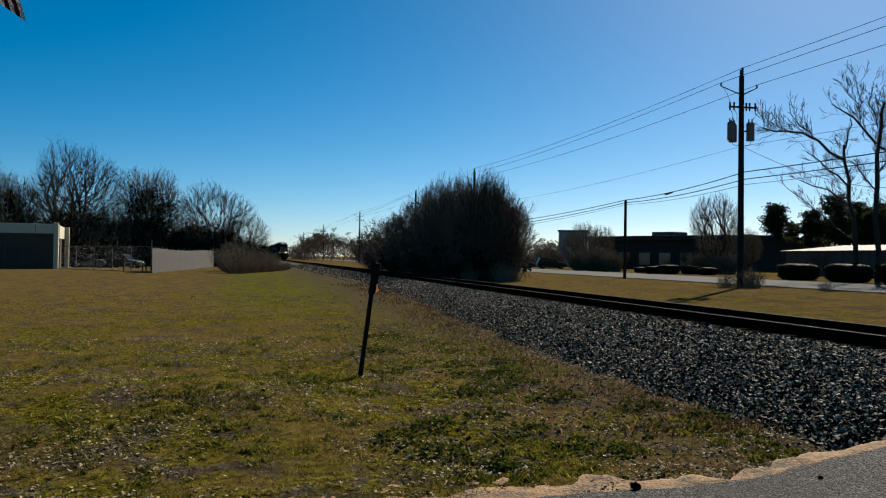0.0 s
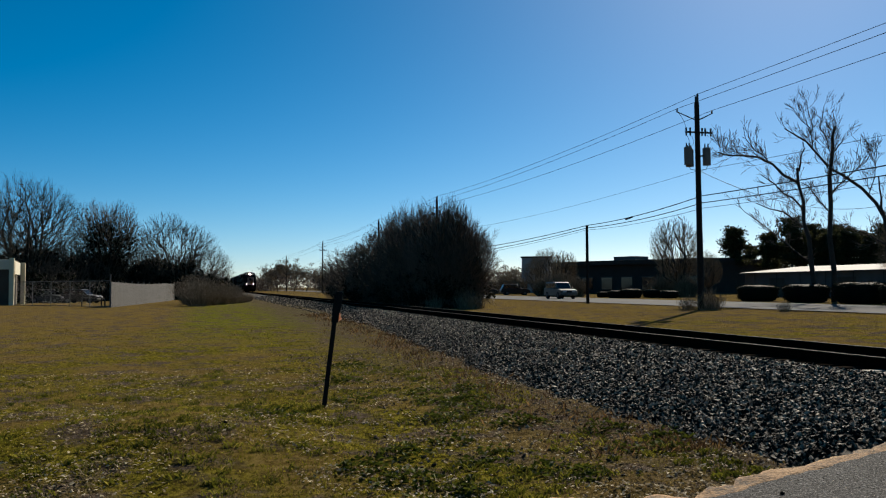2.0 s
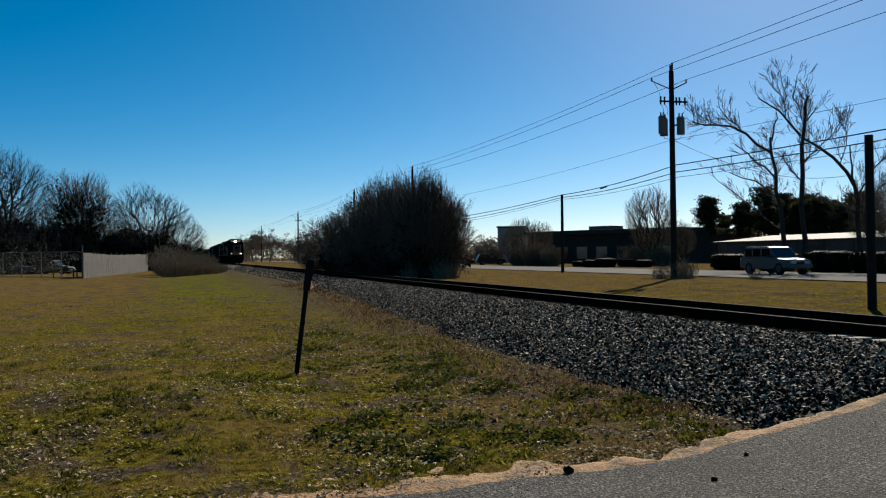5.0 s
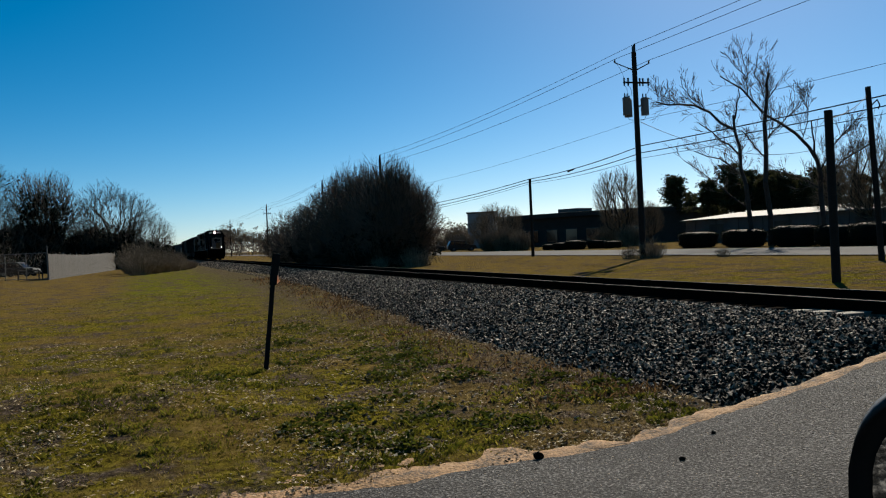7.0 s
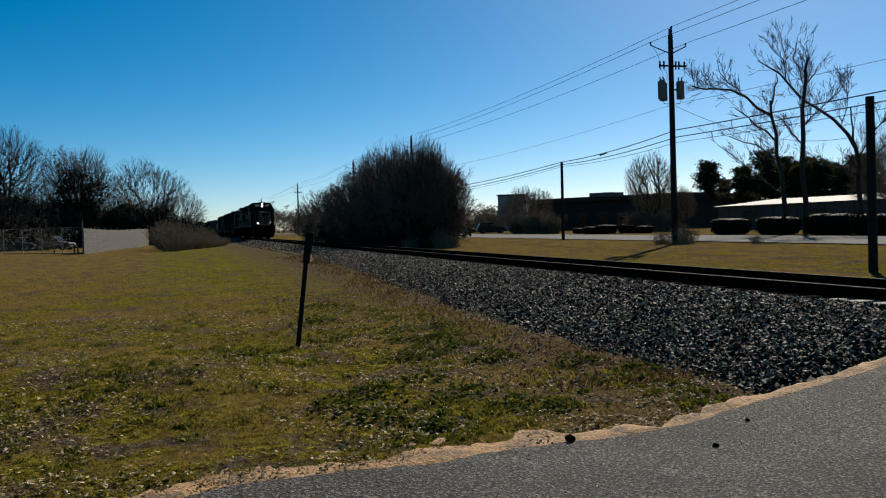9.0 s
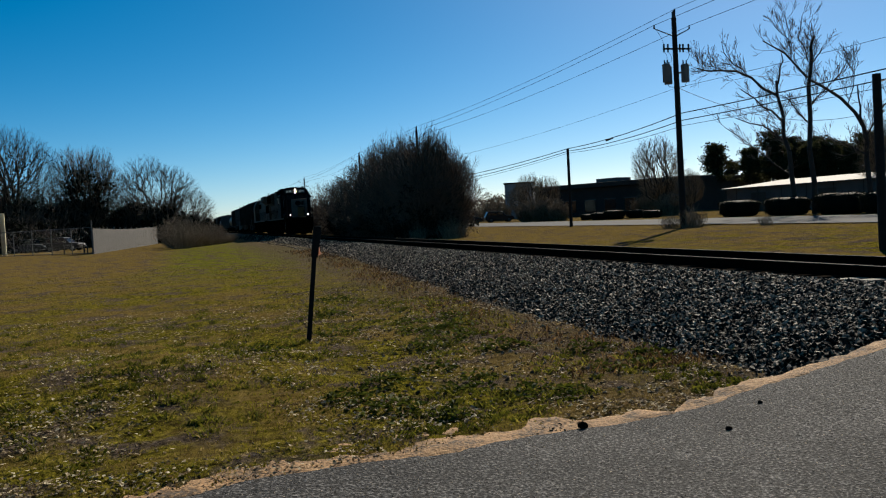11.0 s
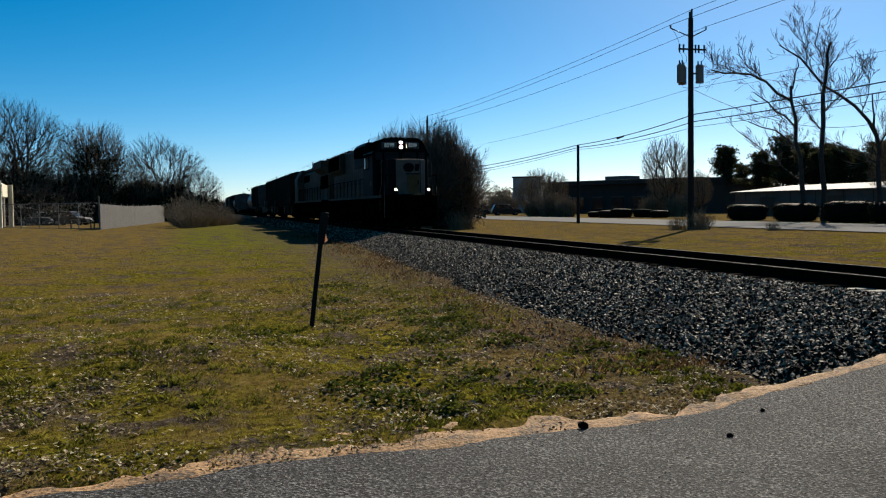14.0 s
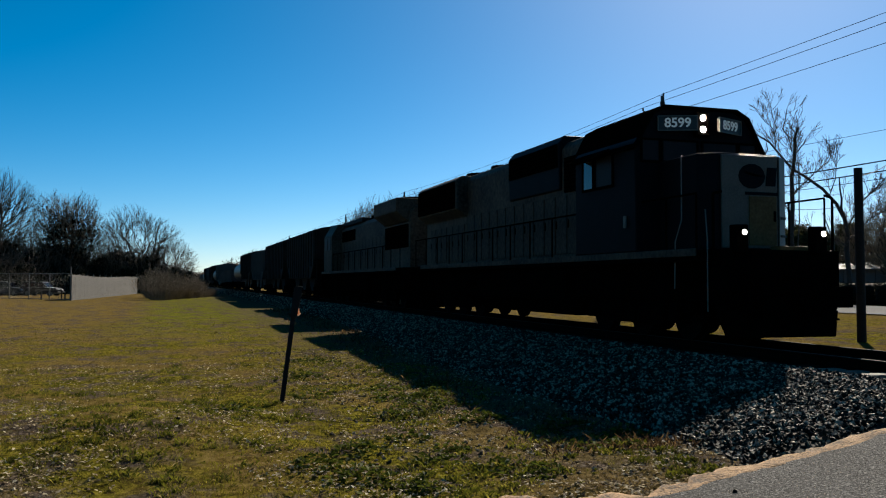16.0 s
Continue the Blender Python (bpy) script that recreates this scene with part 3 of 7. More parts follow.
def build_left_trees():
    a = domed_tree(13.1, 9.8, 3.6, 11, "tall bare spreading tree with ivy on its limbs", TWIG, ivy=26)
    b = domed_tree(12.0, 8.4, 3.0, 23, "bare tree with dark ivy climbing through its crown", TWIG, ivy=80)
    c = domed_tree(10.5, 9.8, 2.0, 37, "broad bare tree with fine twigs at the end of a row", TWIG, ivy=14)
    place(a, *bearing(-10.0, 104), turn=20)
    place(b, *bearing(-5.8, 110), turn=70)
    place(c, *bearing(-1.9, 115), turn=10)
    again(c, *bearing(0.2, 122), turn=150, size=0.66)
    again(b, *bearing(-13.6, 101), turn=200, size=0.82)
    again(a, *bearing(-15.8, 106), turn=140, size=0.9)
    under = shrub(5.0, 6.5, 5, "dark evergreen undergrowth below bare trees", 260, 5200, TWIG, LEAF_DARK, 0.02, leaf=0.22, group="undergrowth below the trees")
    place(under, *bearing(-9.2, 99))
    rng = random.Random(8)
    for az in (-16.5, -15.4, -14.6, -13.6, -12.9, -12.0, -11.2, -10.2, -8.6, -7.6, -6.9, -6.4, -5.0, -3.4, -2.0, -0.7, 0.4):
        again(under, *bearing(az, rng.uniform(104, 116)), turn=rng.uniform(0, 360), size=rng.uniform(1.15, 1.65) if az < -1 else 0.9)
    brush = shrub(2.5, 3.0, 15, "grey leafless brush at the foot of the embankment", 360, 0, GREY_TWIG, thin=0.0055, lean=0.75, group="grey brush by the embankment")
    place(brush, -0.5, 72)
    for x, y, s in ((0.4, 75, 0.85), (1.4, 78, 0.7), (2.3, 81, 0.6), (3.1, 84, 0.5), (3.8, 88, 0.42), (4.4, 93, 0.38), (4.9, 100, 0.36), (5.2, 109, 0.36), (-0.9, 80, 1.2), (0.3, 86, 1.15), (1.8, 93, 1.0), (2.8, 101, 0.9), (3.6, 112, 0.8)):
        again(brush, x, y, turn=rng.uniform(0, 360), size=s)


build_left_trees()


def build_thicket():
    """The overgrown clump between the railway and the highway."""
    kind = dict(twig_r=0.0065, lump=0.6, name="bush", category="bush", group="bushes beside the railway")
    a = domed_tree(6.5, 5.4, 0.5, 41, "dense dark thicket bush with ragged bare twigs", DARK_TWIG, twigs=6500, **kind)
    b = domed_tree(7.0, 3.9, 0.9, 43, "tall dark thicket bush with upright bare shoots", DARK_TWIG, twigs=5000, **kind)
    c = domed_tree(5.2, 5.6, 0.3, 48, "low spreading thicket bush, brown and leafless on top", TWIG, twigs=6000, **kind)
    place(a, 15.9, 57.6)
    place(b, 17.0, 60.5, turn=40)
    place(c, 15.2, 62.0, turn=90)
    rng = random.Random(3)
    spots = [(a, 17.3, 57.4, 0.95), (b, 15.3, 59.5, 0.94), (b, 17.4, 57.2, 0.84), (a, 16.4, 65.5, 1.0), (b, 15.3, 68.5, 0.98), (a, 18.4, 70, 1.1), (c, 15.4, 72.5, 1.05), (b, 16.6, 76, 1.12), (a, 17.6, 82, 0.95),
             (c, 16.0, 80, 1.1), (b, 16.0, 88, 0.95), (a, 17.4, 92, 1.0), (c, 15.8, 98, 1.05), (a, 16.8, 106, 0.82), (c, 16.4, 116, 0.9)]
    for ob, x, y, s in spots:
        again(ob, x, y, turn=rng.uniform(0, 360), size=s)
    sapling = domed_tree(7.4, 1.9, 2.6, 49, "slender bare sapling rising out of a thicket", TWIG, twigs=900, **kind)
    place(sapling, 16.4, 57.0)
    for x, y, s in ((16.9, 57.9, 0.98), (15.9, 58.6, 0.97), (15.0, 60.6, 0.98), (16.0, 62.2, 1.0), (14.9, 63.5, 0.95), (16.2, 69.0, 1.05), (15.4, 71.0, 1.0), (16.6, 78.0, 1.1), (17.8, 57.6, 0.8)):
        again(sapling, x, y, turn=rng.uniform(0, 360), size=s)
    # Near-black leaves put the shade of the lower thicket into colour.
    dark = shrub(4.4, 4.6, 47, "black-green evergreen growth darkened for the shade deep in a thicket", 300, 6000, DARK_TWIG, LEAF_DARK, 0.012, leaf=0.13, lean=0.55)
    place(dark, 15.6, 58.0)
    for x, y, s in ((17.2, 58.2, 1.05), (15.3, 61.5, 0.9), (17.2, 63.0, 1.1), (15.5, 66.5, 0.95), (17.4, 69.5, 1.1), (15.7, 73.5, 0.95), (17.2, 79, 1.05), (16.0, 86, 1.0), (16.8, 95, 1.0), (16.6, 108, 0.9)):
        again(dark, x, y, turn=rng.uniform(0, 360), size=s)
    grey = shrub(1.5, 2.2, 51, "pale grey dry weeds at the foot of a thicket", 110, 0, GREY_TWIG, thin=0.008, name="weeds", group="dry weeds")
    place(grey, 16.6, 54.4)
    again(grey, 17.3, 55.0, turn=80, size=0.8)
    again(grey, 14.4, 55.0, turn=150, size=0.7)
    again(grey, 26.9, 42.4, turn=30, size=0.95)
    again(grey, 27.5, 43.4, turn=130, size=0.8)
    again(grey, 26.0, 43.2, turn=230, size=0.7)
    again(grey, 28.6, 38.4, turn=110, size=0.45)


build_thicket()


def pine(height, seed, label):
    rng, g = random.Random(seed), np.random.default_rng(seed)
    ob = thing("tree", pose(0, 0, 0), label, "tree", "pine trees")
    segs = [[(0, 0, -0.2, 0.1, 0, height * 0.5, 0.22, 0.16), (0.1, 0, height * 0.5, 0, 0.1, height * 0.96, 0.16, 0.04)], []]
    pts = []
    for k in range(60):
        t = rng.uniform(0.42, 0.98)
        a = rng.uniform(0, math.tau)
        l = height * 0.27 * (1.15 - t) ** 0.5 * rng.uniform(0.6, 1.15)
        z = height * t
        e = (l * math.cos(a), l * math.sin(a), z + l * 0.25)
        segs[1].append((0, 0, z, *e, 0.05, 0.015))
        pts += [e, (e[0] * 0.7, e[1] * 0.7, z + l * 0.22), (e[0] * 0.4, e[1] * 0.4, z + l * 0.1)]
    v, f = tubes(segs[0] + segs[1], 6)
    raw("trunk", v, f, BARK, ob)
    v, f = leaf_cards(pts, 46, (0.8, 0.8, 0.5), 0.17, g)
    raw("crown", v, f, PINE_NEEDLES, ob, kind="stuff")
    return ob


def build_right_trees():
    p = pine(10.5, 61, "dark green pine with a rounded clumpy crown")
    q = pine(11.8, 67, "tall dark pine with an uneven crown")
    place(p, *bearing(33.9, 148))
    rng = random.Random(12)
    for az, d, s, ob in ((35.9, 150, 0.92, p), (37.2, 148, 1.0, q), (38.2, 156, 0.95, q), (39.3, 150, 0.9, p), (40.3, 152, 0.86, q), (41.6, 150, 0.85, p), (43.0, 150, 0.9, q), (44.6, 152, 0.86, p), (46.4, 150, 0.9, q), (48, 150, 0.9, p), (36.6, 160, 0.8, p), (34.9, 165, 0.7, q), (37.7, 152, 0.95, p), (38.8, 158, 1.0, p), (39.8, 160, 0.95, q), (41.0, 158, 0.95, p), (42.3, 160, 0.95, q)):
        if ob is q and az == 37.2:
            place(q, *bearing(az, d))
        else:
            again(ob, *bearing(az, d), turn=rng.uniform(0, 360), size=s)
    vase = domed_tree(9.6, 6.2, 2.2, 71, "slender bare tree with upswept pale twigs", GREY_TWIG, twigs=3600, twig_r=0.011)
    place(vase, *bearing(30.4, 112))
    again(vase, *bearing(32.3, 108), turn=90, size=0.55)
    again(vase, *bearing(45.2, 88), turn=190, size=1.0)
    again(vase, *bearing(47.5, 92), turn=60, size=1.0)
    again(vase, *bearing(43.6, 96), turn=20, size=0.85)
    again(vase, *bearing(22.2, 128), turn=20, size=0.7)
    again(vase, *bearing(23.2, 120), turn=200, size=0.62)
    again(vase, *bearing(21.4, 140), turn=120, size=0.6)
    scrub = shrub(3.6, 4.5, 73, "grey leafless roadside shrub", 520, 900, GREY_TWIG, LEAF_BROWN, 0.016, group="roadside shrubs")
    place(scrub, *bearing(23.0, 112))
    for az, d, s in ((22.0, 118, 0.9), (24.0, 110, 0.8), (29.5, 112, 0.9), (31.0, 104, 0.8), (20.2, 150, 1.0), (19.3, 160, 1.0), (18.6, 150, 0.8)):
        again(scrub, *bearing(az, d), turn=rng.uniform(0, 360), size=s)


build_right_trees()


def old_tree(name_label, limbs, at, seed, base_r):
    """A lopped old tree: thick bent limbs given as joints across and up, with fine twigs from their outer ends."""
    rng = random.Random(seed)
    ob = thing("tree", pose(*at, 0, 0, -39.5), name_label, "tree", "lopped old trees behind the hedges")
    thick, fine = [], []
    for joints, r, twiggy in limbs:
        pts = [Vector((x, rng.gauss(0, 0.35) if i else 0, z)) for i, (x, z) in enumerate(joints)]
        n = len(pts) - 1
        for i in range(n):
            r0, r1 = r * (1 - 0.55 * i / n), r * (1 - 0.55 * (i + 1) / n)
            m = (pts[i] + pts[i + 1]) / 2 + Vector((rng.gauss(0, 0.12), rng.gauss(0, 0.2), rng.gauss(0, 0.1)))
            r0, r1 = r0 * 0.6, r1 * 0.6
            thick.append((*pts[i], *m, r0, (r0 + r1) / 2))
            thick.append((*m, *pts[i + 1], (r0 + r1) / 2, r1))
        for k in range(int(twiggy * 1.35)):
            i = rng.randrange(1 if r > 0.3 else max(0, n - 2), n)
            t = rng.random()
            p = pts[i].lerp(pts[i + 1], t)
            way = (pts[i + 1] - pts[i]).normalized() * 0.7 + Vector((rng.gauss(0, 0.55), rng.gauss(0, 0.55), rng.gauss(0.35, 0.45)))
            sg = [[], [], []]
            grow(rng, p, way, rng.uniform(0.5, 1.2), 0.024, 0, 2, sg, [], 40, 0.12, (3, 4), 0.7)
            fine += [s for lv in sg for s in lv]
    v, f = tubes(thick, 8)
    raw("trunk", v, f, PALE_BARK, ob, soft=True)
    fine = np.array(fine)
    fine[:, 6:] = np.maximum(fine[:, 6:] * 0.9, 0.011)
    v, f = tubes(fine, 3)
    raw("crown", v, f, DARK_TWIG, ob, kind="stuff")


def build_old_trees():
    k = 0.0485
    def j(*pts):
        return [((x - 1350) * k, (434 - y) * k) for x, y in pts]
    def rel(lims, x0):
        return [([(x - (x0 - 1350) * k, z) for x, z in js], r, t) for js, r, t in lims]
    one = [(j((1352, 436), (1343, 330), (1336, 270), (1328, 215)), 0.34, 14), (j((1331, 240), (1290, 205), (1240, 187), (1205, 182)), 0.2, 26), (j((1330, 220), (1334, 195), (1337, 172)), 0.12, 4),
           (j((1338, 285), (1305, 255), (1272, 222)), 0.14, 10), (j((1343, 320), (1305, 285), (1262, 268)), 0.13, 14), (j((1345, 370), (1300, 330), (1244, 282)), 0.1, 12), (j((1285, 205), (1262, 180), (1245, 140)), 0.07, 10)]
    two = [(j((1380, 436), (1376, 330), (1378, 230), (1384, 178), (1388, 150)), 0.36, 26), (j((1377, 215), (1345, 172), (1312, 148)), 0.17, 8), (j((1381, 195), (1392, 182), (1400, 168)), 0.1, 2),
           (j((1354, 182), (1350, 150), (1328, 122)), 0.07, 9), (j((1352, 160), (1352, 135), (1347, 112)), 0.06, 6), (j((1378, 290), (1350, 250), (1335, 236)), 0.1, 10), (j((1380, 260), (1405, 235), (1425, 215)), 0.09, 12), (j((1379, 190), (1365, 150), (1372, 120)), 0.07, 10)]
    three = [(j((1468, 436), (1464, 350), (1461, 300), (1430, 252), (1385, 218)), 0.34, 4), (j((1461, 300), (1457, 270), (1454, 236)), 0.17, 2), (j((1464, 345), (1430, 322), (1385, 308)), 0.12, 10), (j((1440, 262), (1450, 215), (1440, 190)), 0.06, 12), (j((1462, 320), (1490, 270), (1520, 240)), 0.1, 24), (j((1463, 340), (1500, 300), (1550, 270)), 0.09, 20)]
    d = 74.0
    for lims, px, az, seed, label in ((one, 1352, 38.55, 81, "old grey tree with lopped limbs and drooping bare branches"), (two, 1380, 39.5, 83, "tall old tree with broken top and thin bare shoots"), (three, 1468, 42.6, 89, "leaning old bare tree with one long crooked limb")):
        x, y = bearing(az, d)
        old_tree(label, rel(lims, px), (x, y, 0.3), seed, 0.35)


build_old_trees()


def clipped_hedge(width, height, seed, label):
    g = np.random.default_rng(seed)
    ob = thing("hedge", pose(0, 0, 0), label, "hedge", "clipped hedges along the highway")
    bm = bmesh.new()
    bmesh.ops.create_icosphere(bm, subdivisions=4, radius=1.0)
    for v in bm.verts:
        p = v.co.copy()
        q = Vector([math.copysign(abs(c) ** 0.55, c) for c in p])
        nz = 1 + 0.05 * noise.noise(p * 2.6) + 0.03 * noise.noise(p * 7.0)
        v.co = Vector((q.x * width / 2 * nz * (0.9 + 0.08 * q.z), q.y * width * 0.42 * nz, (q.z + 1) / 2 * height * nz))
    pts = [tuple(v.co) for v in bm.verts if v.co.z > 0.05]
    part("core", bm, LEAF_DARK, ob, soft=True)
    v, f = leaf_cards(pts, 5, (0.12, 0.12, 0.1), 0.05, g)
    raw("foliage", v, f, LEAF_DARK, ob, kind="stuff")
    return ob


def build_hedges():
    h = clipped_hedge(3.5, 1.35, 91, "dark clipped evergreen hedge with a flat rounded top")
    place(h, 44.5, 63.1, 0.33, -35)
    for y, s in ((57.0, 1.03), (51.2, 1.12), (46.9, 1.05), (43.6, 1.1), (39.5, 1.1)):
        again(h, 44.5, y, -39 - (57 - y), s, 0.33)
    for az, d, s in ((26.6, 98, 0.62), (27.5, 98, 0.75), (28.9, 100, 0.7), (25.8, 104, 0.5), (29.9, 96, 0.6)):
        again(h, *bearing(az, d), turn=-az, size=s, z=0.33, label="small round clipped shrub on the far lawn")


build_hedges()


def far_woods():
    g = np.random.default_rng(5)
    rng = random.Random(5)
    pts = []
    for k in range(950):
        az = rng.uniform(-26, 60)
        d = rng.uniform(330, 420)
        x, y = bearing(az, d)
        top = 7.5 + 3.2 * noise.noise((az * 0.35, 2, 0)) + rng.uniform(-1, 1.2)
        if 0.6 < az < 4.0:
            top *= 0.6
        for _ in range(5):
            pts.append((x + rng.gauss(0, 1.5), y, top * rng.random() ** 0.6))
    v, f = leaf_cards(pts, 34, (3.0, 3.0, 1.9), 0.36, g)
    ob = raw("far_woods", v, f, FAR_LEAF, kind="stuff")
    tagged(ob, "hazy line of leafless woods on the horizon", "woods")
    far = bare_tree(10.5, 9.0, 97, "far bare tree beside the railway", GREY_TWIG, levels=5, twig_r=0.03)
    place(far, *bearing(4.6, 300))
    for az, d, s in ((5.6, 290, 1.0), (6.4, 300, 0.9), (3.9, 330, 0.8), (7.2, 270, 0.75), (8.0, 240, 0.6), (5.1, 310, 1.0), (27.8, 190, 0.6), (19.8, 210, 0.6)):
        again(far, *bearing(az, d), turn=az * 40, size=s)


far_woods()


# ---- the train ----
TRAIN = []
# Loco paints and steel sit below their real colours to imitate deep shade.
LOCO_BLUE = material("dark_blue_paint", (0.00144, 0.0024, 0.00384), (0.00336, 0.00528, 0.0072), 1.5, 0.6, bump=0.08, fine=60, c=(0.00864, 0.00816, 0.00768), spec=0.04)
LOCO_GREY = material("weathered_shaded_grey_paint", (0.0105, 0.008, 0.00616), (0.0651, 0.05, 0.03432), 0.55, 0.7, bump=0.08, fine=9, c=(0.08925, 0.066, 0.04488), spec=0.1)
LOCO_YELLOW = material("dull_yellow_paint", (0.060, 0.031, 0.009), (0.115, 0.066, 0.026), 1.0, 0.6, bump=0.06, fine=20, c=(0.07, 0.055, 0.038), spec=0.12)
# Near-zero black puts the shade of underframe and roof into the grimy steel.
LOCO_BLACK = material("grimy_shaded_black_steel", (0.001, 0.0009, 0.0008), (0.003, 0.0026, 0.0021), 2.0, 0.95, bump=0.15, fine=30, c=(0.006, 0.005, 0.004), spec=0.0)
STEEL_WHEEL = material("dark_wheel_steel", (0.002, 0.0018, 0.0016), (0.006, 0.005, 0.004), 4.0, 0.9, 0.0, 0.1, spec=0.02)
CAB_GLASS = material("tinted_cab_glass", (0.006, 0.0072, 0.0084), (0.012, 0.0132, 0.015), 1.0, 0.5, bump=0.0, spec=0.06)
# Grey nose paint; on the right corner its paleness imitates reflected sky.
NOSE_PALE = material("nose_grey_and_sheen_paint", (0.042, 0.034, 0.026), (0.085, 0.069, 0.053), 1.5, 0.5, bump=0.06, c=(0.05, 0.035, 0.025), spec=0.3)
BRIGHT_GLASS = material("clear_cab_glass", (0.05, 0.055, 0.06), (0.07, 0.075, 0.08), 1.0, 0.06, metal=0.35, bump=0.0, spec=0.6)
PALE_TRIM = material("pale_handrail_paint", (0.066, 0.0627, 0.0528), (0.099, 0.0924, 0.0792), 3.0, 0.6, bump=0.05)
BOARD = material("number_board_backing", (0.006, 0.006, 0.0054), (0.012, 0.012, 0.0108), 3.0, 0.4, bump=0.0)
NUMERAL = glow("lit_numerals", (0.62, 0.64, 0.58), 0.05)
LAMP_HOT = glow("burning_headlight", (1.0, 0.80, 0.66), 160.0)
LAMP_WARM = glow("burning_ditch_light", (1.0, 0.78, 0.64), 25.0)
HOPPER_BROWN = material("rusty_brown_car_paint", (0.0072, 0.0048, 0.0036), (0.018, 0.0114, 0.0084), 1.0, 0.75, bump=0.15, fine=30, c=(0.03, 0.0258, 0.0222), spec=0.1)
CAR_GREY = material("dirty_grey_car_paint", (0.018, 0.0174, 0.0162), (0.042, 0.0408, 0.0384), 0.8, 0.7, bump=0.12, fine=30, c=(0.042, 0.03, 0.021))
CAR_BLACK = material("tank_black_paint", (0.0036, 0.0036, 0.0036), (0.0096, 0.0093, 0.009), 1.0, 0.5, bump=0.08, fine=30)


def text_mesh(name, words, size, mat, parent, m, depth=0.004):
    """Raised letters in the built-in font, as a mesh."""
    cu = bpy.data.curves.new(name, "FONT")
    cu.body, cu.size, cu.extrude, cu.align_x, cu.align_y = words, size, depth, "CENTER", "CENTER"
    cu.offset = size * 0.018
    tmp = bpy.data.objects.new(name, cu)
    scene.collection.objects.link(tmp)
    bpy.context.view_layer.update()
    me = bpy.data.meshes.new_from_object(tmp.evaluated_get(bpy.context.evaluated_depsgraph_get()))
    bpy.data.objects.remove(tmp)
    bpy.data.curves.remove(cu)
    me.materials.clear()
    me.materials.append(mat)
    ob = new(name, me)
    ob.parent = parent
    ob.matrix_basis = m
    return ob


def wheelset_mesh(radius=0.51):
    bm = bmesh.new()
    for s in (-1, 1):
        rod(bm, (s * 0.70, 0, 0), (s * 0.82, 0, 0), radius, radius, 24)
        rod(bm, (s * 0.66, 0, 0), (s * 0.70, 0, 0), radius + 0.03, radius + 0.03, 24)
        rod(bm, (s * 0.82, 0, 0), (s * 0.90, 0, 0), 0.2, 0.16, 12)
    rod(bm, (-0.7, 0, 0), (0.7, 0, 0), 0.09, 0.09, 10)
    me = bpy.data.meshes.new("wheelset")
    bm.to_mesh(me)
    bm.free()
    me.materials.append(STEEL_WHEEL)
    return me


WHEELS_BIG, WHEELS_SMALL = wheelset_mesh(0.51), wheelset_mesh(0.44)


def truck(parent, y, axles, pitch, wheels, radius):
    """A bogie with side frames, boxes, springs and its wheelsets."""
    bm = bmesh.new()
    half = pitch * (axles - 1) / 2
    for s in (-1, 1):
        prism(bm, [(-half - 0.45, radius + 0.02), (-half - 0.45, radius + 0.3), (-half + 0.5, radius + 0.42), (half - 0.5, radius + 0.42), (half + 0.45, radius + 0.3), (half + 0.45, radius + 0.02), (half - 0.35, radius - 0.02), (half - 0.6, radius - 0.24), (-half + 0.6, radius - 0.24), (-half + 0.35, radius - 0.02)], "x", s * 1.0 - 0.06, s * 1.0 + 0.06)
        for k in range(axles):
            ya = -half + k * pitch
            box(bm, s * 1.06, s * 1.2, ya - 0.16, ya + 0.16, radius - 0.17, radius + 0.17, 0.03)
            rod(bm, (s * 1.1, ya + 0.45, radius - 0.1), (s * 1.1, ya + 0.45, radius + 0.32), 0.1, 0.1, 10)
    box(bm, -1.0, 1.0, -0.25, 0.25, radius - 0.05, radius + 0.35)
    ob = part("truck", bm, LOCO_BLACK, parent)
    ob.matrix_basis = pose(0, y, 0)
    for k in range(axles):
        w = new("wheelset", wheels)
        w.parent = ob
        w.matrix_basis = pose(0, -half + k * pitch, radius)
    return ob


def coupler(parent, y, turn):
    bm = bmesh.new()
    box(bm, -0.09, 0.09, 0.0, 1.1, 0.80, 0.98, 0.02)
    prism(bm, [(-0.17, 0.08), (-0.14, -0.16), (0.02, -0.24), (0.05, -0.06), (0.2, -0.12), (0.22, 0.06), (0.1, 0.2), (-0.1, 0.2)], "z", 0.72, 1.06, 0.02)
    ob = part("coupler", bm, LOCO_BLACK, parent)
    ob.matrix_basis = pose(0, y, 0, 0, 0, turn)


def panel_doors(parent, x, y0, y1, z0, z1, count, mat):
    """Hood doors, each proud of the side by a hand's breadth of shadow gap."""
    w = (y1 - y0) / count
    bm = bmesh.new()
    box(bm, -0.012, 0.012, -w / 2 + 0.03, w / 2 - 0.03, z0, z1, 0.008)
    first = part("hood_door", bm, mat, parent)
    bm = bmesh.new()
    box(bm, -0.03, 0.03, -0.02, 0.02, (z0 + z1) / 2 - 0.1, (z0 + z1) / 2 + 0.1, 0.008)
    handle = part("latch", bm, LOCO_BLACK, first)
    handle.matrix_basis = pose(0, w / 2 - 0.09, 0)
    for k in range(count):
        d = first if k == 0 else new("hood_door", first.data)
        d.parent = parent
        d.matrix_basis = pose(x, y0 + (k + 0.5) * w, 0)
        if k:
            h = new("latch", handle.data)
            h.parent = d
            h.matrix_basis = pose(0, w / 2 - 0.09, 0)


